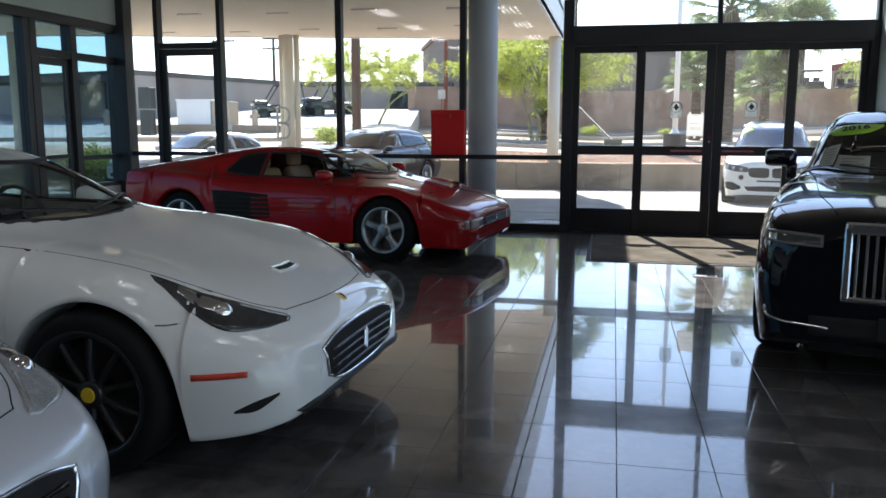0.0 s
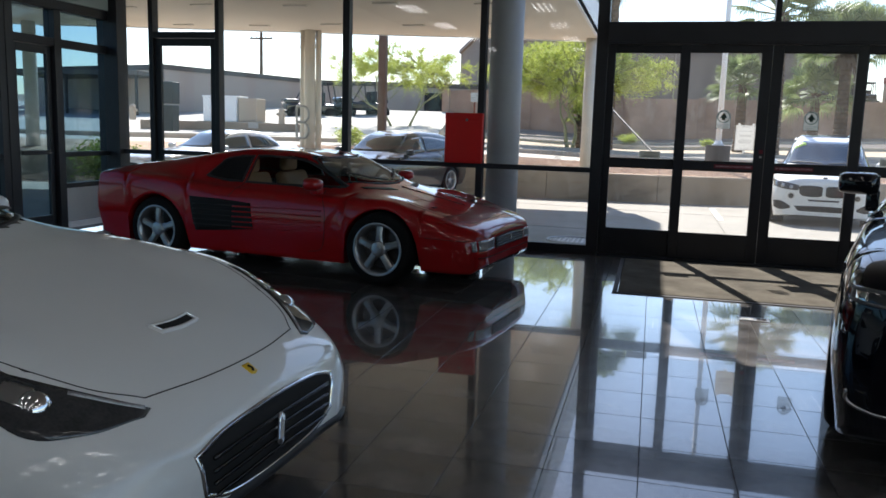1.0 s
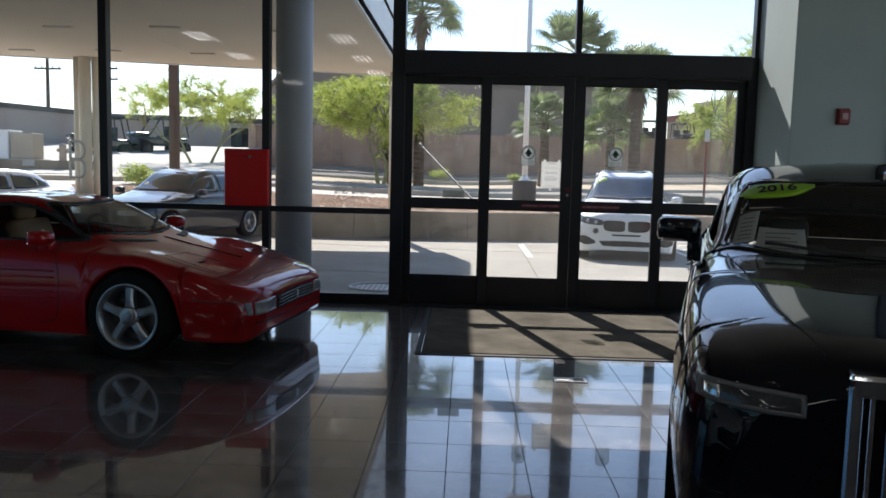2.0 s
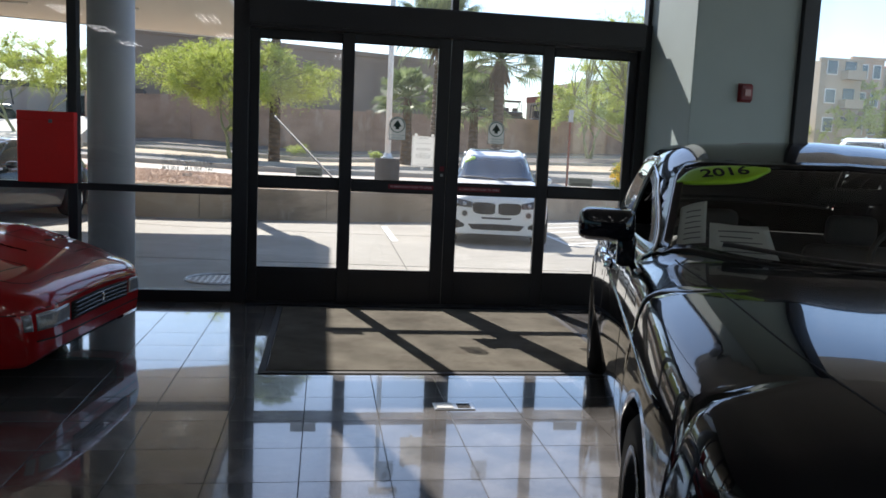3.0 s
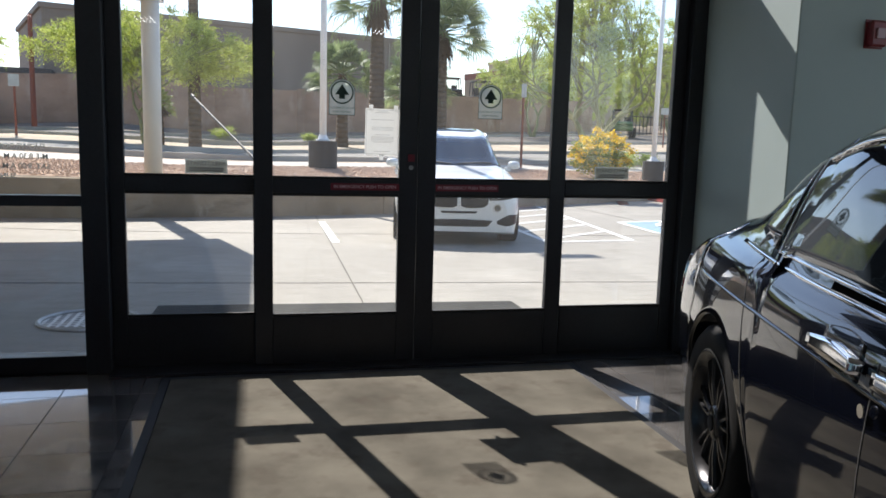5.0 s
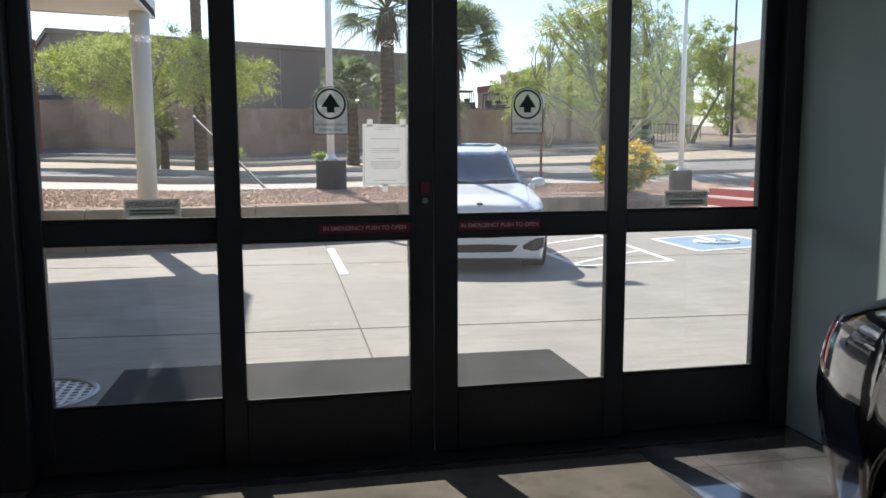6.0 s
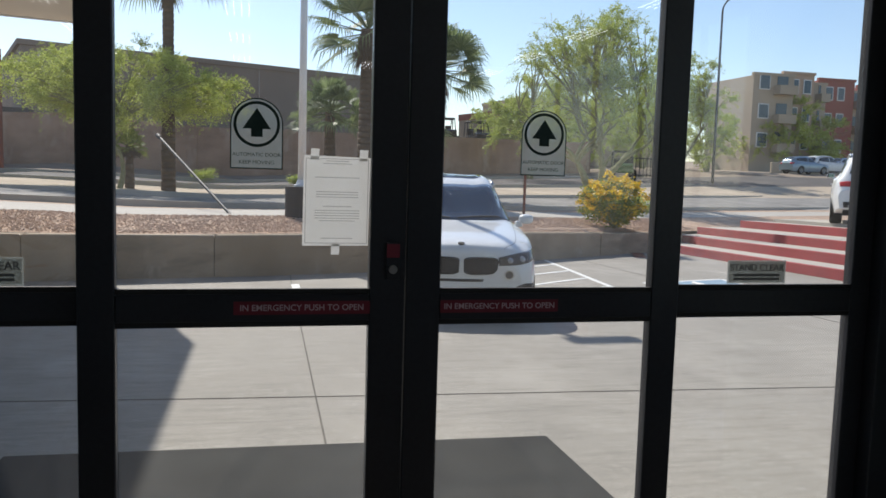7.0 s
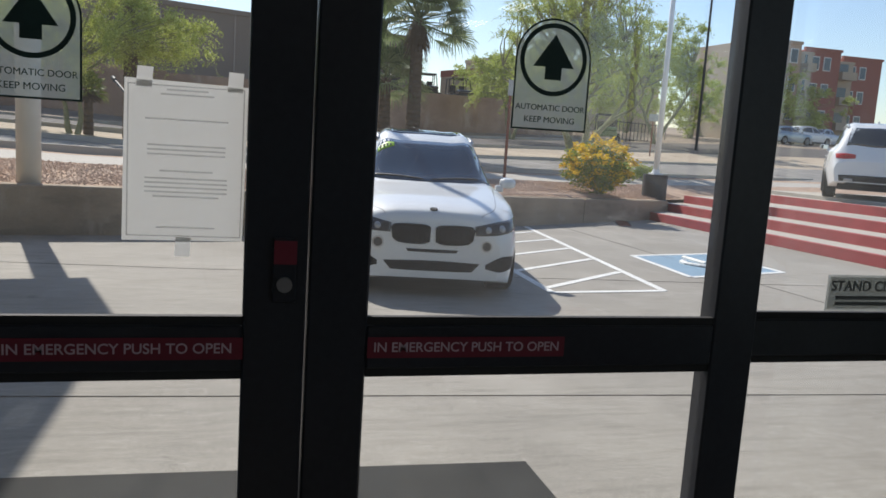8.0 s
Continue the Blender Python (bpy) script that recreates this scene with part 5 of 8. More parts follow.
# ---- white grand tourer ----
def gt_car(m, col, name, label, housing):
    def nose(v):
        return [(x if x < 1.8 else 1.8 + (x - 1.8) * 0.84, q) for x, q in v]

    def fore(**curves):
        return {key: nose(v) for key, v in curves.items()}
    k = Car(name, m, label, fore(
        mz=[(2.24, 0.46), (2.225, 0.52), (2.17, 0.575), (2.08, 0.625), (1.8, 0.725), (1.4, 0.825), (1.0, 0.905), (0.72, 0.955), (0.1, 1.235), (-0.3, 1.30), (-0.8, 1.28), (-1.4, 1.10), (-1.8, 1.02), (-2.15, 0.96), (-2.27, 0.85)],
        rz=[(2.24, 0.455), (2.225, 0.51), (2.17, 0.56), (2.08, 0.612), (1.8, 0.72), (1.4, 0.83), (1.0, 0.905), (0.68, 0.95), (0.05, 1.20), (-0.3, 1.265), (-0.8, 1.235), (-1.4, 1.06), (-1.8, 1.0), (-2.27, 0.83)],
        ry=[(2.24, 0.25), (2.1, 0.36), (1.4, 0.44), (0.7, 0.5), (0.0, 0.5), (-0.8, 0.52), (-1.5, 0.55), (-2.27, 0.55)],
        gz=[(2.24, 0.45), (2.225, 0.495), (2.17, 0.54), (2.08, 0.587), (1.8, 0.71), (1.5, 0.825), (1.335, 0.86), (1.0, 0.90), (0.6, 0.92), (0, 0.935), (-1.0, 0.97), (-1.6, 0.97), (-2.27, 0.80)],
        gy=[(2.24, 0.36), (2.17, 0.52), (2.0, 0.60), (1.5, 0.68), (0.9, 0.74), (0, 0.78), (-1.2, 0.78), (-2.27, 0.70)],
        hz=[(2.24, 0.44), (2.17, 0.51), (2.05, 0.555), (1.8, 0.65), (1.5, 0.77), (1.335, 0.80), (0.9, 0.80), (0, 0.82), (-1.335, 0.87), (-2.0, 0.85), (-2.27, 0.72)],
        hy=[(2.24, 0.44), (2.17, 0.63), (2.0, 0.75), (1.7, 0.83), (1.335, 0.875), (0.7, 0.87), (0, 0.88), (-1.335, 0.915), (-2.0, 0.86), (-2.27, 0.76)],
        wz=[(2.24, 0.38), (2.0, 0.42), (1.335, 0.55), (0, 0.55), (-2.27, 0.55)],
        wy=[(2.24, 0.50), (2.17, 0.70), (2.0, 0.82), (1.7, 0.91), (1.335, 0.945), (0.7, 0.91), (0, 0.92), (-1.335, 0.95), (-2.27, 0.80)],
        sz=[(2.24, 0.262), (2.15, 0.225), (1.95, 0.185), (1.7, 0.165), (-1.7, 0.19), (-2.27, 0.3)],
        sy=[(2.24, 0.50), (2.17, 0.68), (2.0, 0.79), (1.7, 0.86), (0, 0.86), (-1.7, 0.86), (-2.27, 0.74)]),
        (1.335, -1.335), 0.395, col, wheel_z=0.345)
    k.window("windshield", sym([(0.42, -0.70), (0.62, -0.45), (0.72, 0)]), sym([(0.0, -0.50), (0.08, -0.28), (0.10, 0)]), 'top', M_CARGLASS, M_BLACKTRIM, 0.025)

    def side(p, s):
        k.window("side_window", [(0.42, 0.95), (0.0, 1.165), (-0.4, 1.215), (-1.05, 1.08)], [(0.40, 0.935), (0.0, 0.945), (-0.4, 0.955), (-1.05, 1.0)], p, M_CARGLASS, M_BLACKTRIM, 0.02)
        hl = k.patch("headlamp", [(1.52, s * 0.735), (1.70, s * 0.69), (1.86, s * 0.60), (2.02, s * 0.47)], [(1.56, s * 0.765), (1.72, s * 0.805), (1.88, s * 0.785), (1.98, s * 0.68), (2.03, s * 0.51)], 'top', housing, 0.004, 24, 8, label="long swept-back headlamp")
        k.patch("reflector", [(1.64, s * 0.725), (1.74, s * 0.70), (1.80, s * 0.675)], [(1.66, s * 0.765), (1.76, s * 0.765), (1.84, s * 0.735)], 'top', M_CHROME, 0.006, 10, 5, hl, "chrome reflector")
        c, nrm = k.on((1.83, s * 0.705), 'top', 0.003)
        bm = bmesh.new()
        bmesh.ops.create_uvsphere(bm, u_segments=18, v_segments=10, radius=0.05, matrix=Matrix.Translation(c - nrm * 0.028))
        part("projector", bm, M_CHROME, hl, "round chrome projector", True)
        k.strip_("daylight_strip", [(1.86, s * 0.62), (1.95, s * 0.545), (2.01, s * 0.485)], 0.012, 'top', M_LENS, 0.007, 10, hl)
        k.patch("side_marker", [(1.785, 0.456), (1.885, 0.458), (1.985, 0.460)], [(1.785, 0.432), (1.885, 0.434), (1.985, 0.437)], p, M_ORANGE, 0.006, 12, 2, label="orange-red side marker")
        k.patch("bumper_slot", [(1.93, 0.296), (2.01, 0.335), (2.085, 0.36)], [(1.93, 0.288), (2.01, 0.295), (2.085, 0.35)], p, M_DARK, 0.003, 12, 3, label="dark bumper slot")
        k.strip_("bumper_seam", [(1.72, 0.65), (1.675, 0.645), (1.635, 0.645)], 0.005, p, M_DARK, 0.001, 14)
        k.strip_("hood_seam", [(1.985, s * 0.45), (1.84, s * 0.585), (1.5, s * 0.71), (1.0, s * 0.745), (0.6, s * 0.76)], 0.004, 'top', M_DARK, 0.001, 30)
        k.strip_("door_seam", [(0.55, 0.90), (0.62, 0.6), (0.55, 0.26)], 0.006, p, M_DARK, 0.001)
        k.strip_("door_seam", [(-0.72, 0.95), (-0.80, 0.6), (-0.70, 0.28)], 0.006, p, M_DARK, 0.001)
        mirror(k, -0.1, s * 0.99, 0.965, col, 0.2, 0.13, 0.11, 0.08)
        k.strip_("wiper", [(0.66, s * 0.02), (0.58, s * 0.3), (0.44, s * 0.6)], 0.02, 'top', M_BLACKTRIM, 0.022)
        k.patch("tail_lamp", [(s * 0.62, 0.80), (s * 0.5, 0.82)], [(s * 0.62, 0.70), (s * 0.5, 0.71)], 'rear', M_REDLENS, 0.004, 6, 4, label="red tail lamp")
    both(side)
    g = k.patch("grille", symf([(-0.45, 0.475), (-0.3, 0.508), (0, 0.52)]), symf([(-0.42, 0.345), (-0.28, 0.30), (0, 0.285)]), 'front', M_DARK, 0.002, 30, 8, label="dark oval slatted grille")
    k.frame_("grille_surround", symf([(-0.46, 0.478), (-0.3, 0.513), (0, 0.526)]), symf([(-0.43, 0.342), (-0.28, 0.294), (0, 0.279)]), 0.012, 'front', M_CHROME, 0.008, 30, g, "thin chrome surround")
    for z in (0.33, 0.37, 0.41, 0.45):
        h = 0.36 + 0.5 * min(0.06, z - 0.3)
        k.strip_("slat", [(-h, z), (0, z + 0.006), (h, z)], 0.010, 'front', M_BLACKGLOSS, 0.014, 20, g)
    k.patch("emblem", [(-0.012, 0.45), (0.0, 0.462), (0.02, 0.448)], [(-0.02, 0.36), (0.0, 0.352), (0.012, 0.36)], 'front', M_CHROME, 0.024, 8, 5, g, "chrome emblem shape")
    k.patch("badge", [(2.085, -0.02), (2.09, 0.0), (2.085, 0.02)], [(2.048, -0.02), (2.048, 0.0), (2.048, 0.02)], 'top', M_YELLOW, 0.004, 6, 4, label="small yellow rectangular badge")
    k.strip_("badge_mark", [(2.08, -0.004), (2.07, 0.006), (2.058, -0.003)], 0.007, 'top', M_DARK, 0.008, 6)
    k.strip_("hood_seam", sym([(1.985, -0.45), (2.02, -0.22), (2.03, 0)]), 0.004, 'top', M_DARK, 0.001, 30)
    sc = k.patch("hood_scoop", [(1.79, -0.1), (1.80, 0.0), (1.79, 0.1)], [(1.74, -0.105), (1.75, 0.0), (1.74, 0.105)], 'top', M_DARK, 0.006, 16, 4, label="dark slot of the hood scoop")
    k.frame_("scoop_lip", [(1.795, -0.104), (1.805, 0.0), (1.795, 0.104)], [(1.735, -0.109), (1.745, 0.0), (1.735, 0.109)], 0.012, 'top', col, 0.009, 16, sc)
    k.patch("lower_lip", symf([(-0.66, 0.262), (-0.5, 0.285), (-0.3, 0.29), (0, 0.29)]), symf([(-0.62, 0.24), (-0.5, 0.225), (-0.3, 0.215), (0, 0.212)]), 'front', M_BLACKTRIM, 0.012, 24, 3, label="black lower splitter", deep=0.05)
    cabin(k, 0.30, -1.0, 0.28, 0.90, 0.68, M_SAND, M_SAND, -0.3, 0.34)
    pw = box(bmesh.new(), 0.18, 0.40, -0.5, -0.22, 0.905, 0.909)
    part("dashboard_paper", pw, M_PAPER, k.e, "white sheet lying on the dashboard")
    k.body(label="glossy painted shell")
    k.wheels(0.345, 0.26, 0.262, 0.815, 10, M_ALLOY_D, 0.05, M_YELLOW, hubr=0.06)
    return k


# ---- long black limousine ----
def limousine(m):
    k = Car("luxury_sedan", m, "long polished black luxury sedan with an upright chrome grille", dict(
        mz=[(2.50, 0.86), (2.48, 0.93), (2.42, 0.97), (2.25, 1.005), (1.9, 1.037), (1.2, 1.078), (0.88, 1.092), (0.12, 1.475), (-0.35, 1.57), (-0.9, 1.575), (-1.4, 1.485), (-2.05, 1.19), (-2.35, 1.13), (-2.75, 1.07), (-2.88, 0.92)],
        rz=[(2.50, 0.845), (2.48, 0.915), (2.42, 0.955), (2.25, 0.992), (1.9, 1.027), (1.2, 1.07), (0.85, 1.083), (0.05, 1.405), (-0.4, 1.482), (-0.9, 1.487), (-1.4, 1.41), (-2.0, 1.165), (-2.35, 1.11), (-2.88, 0.90)],
        ry=[(2.50, 0.35), (2.3, 0.45), (1.2, 0.55), (0.8, 0.68), (0.0, 0.70), (-0.9, 0.70), (-1.6, 0.66), (-2.88, 0.5)],
        gz=[(2.50, 0.81), (2.45, 0.885), (2.3, 0.94), (1.9, 0.992), (1.2, 1.04), (0.8, 1.047), (0.0, 1.045), (-1.2, 1.06), (-2.0, 1.07), (-2.88, 0.88)],
        gy=[(2.50, 0.56), (2.35, 0.68), (1.9, 0.77), (1.0, 0.85), (0.0, 0.875), (-1.2, 0.87), (-2.0, 0.80), (-2.88, 0.68)],
        hz=[(2.50, 0.77), (2.45, 0.83), (2.3, 0.875), (1.9, 0.92), (1.2, 0.955), (0.0, 0.97), (-1.2, 0.985), (-2.0, 0.98), (-2.88, 0.80)],
        hy=[(2.50, 0.68), (2.42, 0.80), (2.2, 0.875), (1.65, 0.92), (0.5, 0.93), (-1.0, 0.935), (-2.0, 0.90), (-2.6, 0.83), (-2.88, 0.74)],
        wz=[(2.50, 0.55), (1.65, 0.6), (0, 0.62), (-2.88, 0.6)],
        wy=[(2.50, 0.74), (2.42, 0.86), (2.2, 0.93), (1.65, 0.965), (0.5, 0.955), (-1.0, 0.96), (-1.65, 0.97), (-2.3, 0.92), (-2.88, 0.78)],
        sz=[(2.50, 0.26), (2.3, 0.19), (1.0, 0.19), (-1.8, 0.2), (-2.88, 0.34)],
        sy=[(2.50, 0.72), (2.42, 0.82), (2.2, 0.88), (0, 0.90), (-2.2, 0.88), (-2.88, 0.74)]),
        (1.65, -1.645), 0.425, P_BLACK, wheel_z=0.38)
    wt, wb = sym([(0.63, -0.83), (0.83, -0.48), (0.90, 0)]), sym([(0.0, -0.695), (0.11, -0.36), (0.14, 0)])
    ws = k.window("windshield", wt, wb, 'top', M_CARGLASS, M_BLACKGLOSS, 0.06)
    k.window("rear_window", sym([(-1.42, -0.52), (-1.40, 0)]), sym([(-2.0, -0.62), (-2.05, 0)]), 'top', M_CARGLASS_D, M_BLACKTRIM, 0.03)

    def side(p, s):
        top_, foot_ = [(0.57, 1.09), (0.26, 1.245), (-0.05, 1.365), (-0.36, 1.43)], [(0.54, 1.062), (0.26, 1.063), (-0.05, 1.065), (-0.36, 1.068)]
        k.holes.append((smooth_line(top_, 24), smooth_line(foot_, 24), p))       # this window is wound down
        k.frame_("window_seal", top_, foot_, 0.05, p, M_BLACKGLOSS, 0.004, 30, label="gloss black window surround")
        k.frame_("window_trim", top_, foot_, 0.009, p, M_CHROME, 0.008, 30, label="bright window trim")
        k.window("rear_side_window", [(-0.43, 1.468), (-0.75, 1.475), (-1.05, 1.455), (-1.30, 1.395)], [(-0.43, 1.07), (-0.75, 1.075), (-1.05, 1.08), (-1.30, 1.085)], p, M_CARGLASS_D, M_CHROME, 0.012)
        k.patch("quarter_window", [(-1.34, 1.37), (-1.46, 1.31), (-1.62, 1.21)], [(-1.34, 1.09), (-1.46, 1.10), (-1.62, 1.13)], p, M_CARGLASS_D, 0.004, 10, 4)
        k.strip_("waist_trim", [(0.75, 1.03), (0.0, 1.04), (-1.0, 1.05), (-1.75, 1.07)], 0.012, p, M_CHROME, 0.005, 30, label="bright waist trim")
        k.strip_("door_seam", [(0.72, 1.03), (0.86, 0.75), (0.84, 0.3)], 0.007, p, M_DARK, 0.001)
        k.strip_("door_seam", [(-0.395, 1.06), (-0.40, 0.65), (-0.40, 0.26)], 0.007, p, M_DARK, 0.001)
        k.strip_("door_seam", [(-1.40, 1.06), (-1.30, 0.8), (-1.22, 0.55), (-1.20, 0.28)], 0.007, p, M_DARK, 0.001)
        k.strip_("shoulder_line", [(1.9, 0.86), (0.8, 0.885), (-0.8, 0.90), (-2.2, 0.91)], 0.008, p, P_BLACK, 0.006, 30, deep=0.012)
        for x in (-0.22, -0.58):
            h = k.patch("door_handle", [(x + 0.13, 0.955), (x, 0.968), (x - 0.13, 0.957)], [(x + 0.13, 0.925), (x, 0.925), (x - 0.13, 0.927)], p, M_CHROME, 0.035, 12, 3, label="chrome bar handle", deep=0.03)
            k.patch("handle_recess", [(x + 0.11, 0.99), (x, 1.0), (x - 0.11, 0.99)], [(x + 0.11, 0.895), (x, 0.885), (x - 0.11, 0.895)], p, M_BLACKGLOSS, 0.002, 10, 4, h)
        c, _ = k.on((-0.40, 0.86), p, 0.012)
        bm = bmesh.new()
        cyl(bm, c, c + Vector((0, s * 0.004, 0)), 0.016, seg=14)
        part("lock", bm, M_CHROME, k.e)
        mirror(k, 0.5, s * 1.005, 1.185, P_BLACK, 0.23, 0.135, 0.10, 0.07, 0.42, True)
        hl = k.patch("headlamp", [(s * 0.86, 0.845), (s * 0.75, 0.852), (s * 0.55, 0.842)], [(s * 0.86, 0.785), (s * 0.75, 0.78), (s * 0.55, 0.775)], 'front', M_LENS_D, 0.004, 16, 6, label="rectangular headlamp with a bright light ring")
        k.frame_("light_ring", [(s * 0.855, 0.842), (s * 0.75, 0.849), (s * 0.555, 0.839)], [(s * 0.855, 0.788), (s * 0.75, 0.783), (s * 0.555, 0.778)], 0.012, 'front', M_GUIDE, 0.008, 14, hl)
        k.patch("reflector", [(s * 0.84, 0.836), (s * 0.79, 0.842)], [(s * 0.84, 0.794), (s * 0.79, 0.79)], 'front', M_CHROME, 0.007, 6, 4, hl)
        k.strip_("bumper_trim", [(s * 0.84, 0.42), (s * 0.80, 0.36), (s * 0.5, 0.335)], 0.012, 'front', M_CHROME, 0.005, 18, label="thin chrome bumper line")
        k.strip_("hood_seam", [(2.40, s * 0.50), (1.9, s * 0.62), (1.2, s * 0.70), (0.75, s * 0.76)], 0.005, 'top', M_DARK, 0.001, 30)
        tl = k.patch("tail_lamp", [(-2.58, 0.88), (-2.70, 0.885), (-2.80, 0.87)], [(-2.58, 0.72), (-2.70, 0.715), (-2.80, 0.715)], p, M_DEEPRED, 0.005, 8, 6, label="dark glossy red tail lamp")
        k.frame_("lamp_surround", [(-2.57, 0.89), (-2.70, 0.895), (-2.81, 0.88)], [(-2.57, 0.71), (-2.70, 0.705), (-2.81, 0.705)], 0.012, p, M_CHROME, 0.008, 12, tl, "thin chrome surround")
        k.strip_("wiper", [(0.84, s * 0.02), (0.78, s * 0.3), (0.68, s * 0.58)], 0.022, 'top', M_BLACKTRIM, 0.02)
    both(side)
    # upright grille
    bm = bmesh.new()
    for a in ((-0.45, -0.41, 0.50, 0.90), (0.41, 0.45, 0.50, 0.90)):
        rounded(bm, 2.44, 2.54, a[0], a[1], a[2], a[3], 0.008, 1)
    rounded(bm, 2.42, 2.54, -0.45, 0.45, 0.86, 0.925, 0.012)
    rounded(bm, 2.46, 2.54, -0.45, 0.45, 0.495, 0.525, 0.008, 1)
    g = part("grille", bm, M_CHROME, k.e, "upright chrome grille shell")
    bx("grille_back", 2.44, 2.47, -0.42, 0.42, 0.52, 0.87, M_DARK, g)
    for i in range(18):
        y = -0.385 + i * 0.77 / 17
        bx("vane", 2.485, 2.53, y - 0.008, y + 0.008, 0.525, 0.865, M_CHROME, g, 0.003)
    bx("number_plate_panel", 2.49, 2.515, -0.26, 0.26, 0.30, 0.42, M_BLACKTRIM, k.e, 0.006)
    k.patch("lower_intake", symf([(-0.6, 0.40), (0, 0.41)]), symf([(-0.6, 0.29), (0, 0.285)]), 'front', M_DARK, 0.002, 20, 4, label="dark lower air intake")
    # sale papers behind the windshield
    k.patch("price_oval", [(0.19, -0.70), (0.255, -0.63), (0.28, -0.52), (0.265, -0.41), (0.20, -0.32)], [(0.18, -0.70), (0.135, -0.63), (0.14, -0.52), (0.15, -0.41), (0.185, -0.32)], 'top', M_LIME, 0.005, 20, 6, label="lime green oval year sticker")
    k.patch("window_paper", [(0.60, -0.745), (0.62, -0.635)], [(0.36, -0.705), (0.37, -0.60)], 'top', M_PAPER, -0.012, 8, 8, label="printed white sheet", deep=0.002)
    k.patch("window_paper", [(0.72, -0.635), (0.75, -0.50), (0.76, -0.39)], [(0.50, -0.605), (0.53, -0.50), (0.54, -0.39)], 'top', M_PAPER, -0.012, 8, 8, label="printed white sheet", deep=0.002)
    for i in range(5):
        x = 0.69 - 0.033 * i
        k.strip_("print", [(x, -0.58), (x + 0.02, -0.43 - 0.03 * (i % 2))], 0.006, 'top', M_INK, -0.009, 8, deep=0.001)
    for i in range(6):
        x = 0.575 - 0.033 * i
        k.strip_("print", [(x, -0.715 + 0.006 * i), (x + 0.01, -0.65 + 0.004 * i)], 0.005, 'top', M_INK, -0.009, 8, deep=0.001)
    # the year, laid on the glass
    a, na = k.on((0.172, -0.51), 'top', 0.012)
    b_, _ = k.on((0.267, -0.51), 'top', 0.012)
    up = (a - b_).normalized()
    c_, _ = k.on((0.22, -0.44), 'top', 0.012)
    d_, _ = k.on((0.22, -0.58), 'top', 0.012)
    right = (c_ - d_).normalized()
    nrm = right.cross(up).normalized()
    up = nrm.cross(right).normalized()
    o = (a + b_) / 2 + nrm * 0.004
    mm = Matrix(((right.x, up.x, nrm.x, o.x), (right.y, up.y, nrm.y, o.y), (right.z, up.z, nrm.z, o.z), (0, 0, 0, 1)))
    text_mesh("year_lettering", "2016", 0.1, M_DARK, k.e, mm, "dark year digits", bold=0.002)
    bx("rear_view_mirror", 0.22, 0.26, -0.13, 0.13, 1.30, 1.37, M_BLACKGLOSS, k.e, 0.012)
    cabin(k, 0.40, -1.6, 0.34, 1.03, 0.74, M_CABIN, M_GREYLEATHER, -0.35, 0.42)
    k.body(label="polished black painted shell")
    k.wheels(0.38, 0.26, 0.272, 0.825, 7, M_ALLOY_D, 0.075, M_DARK, hubr=0.07, twin=True)
    return k


# ---- white SUV in the car park ----
M_LIME = mat("lime_green_sticker", (0.33, 0.6, 0.02), 0.45, 0, 0.05, bump=0)


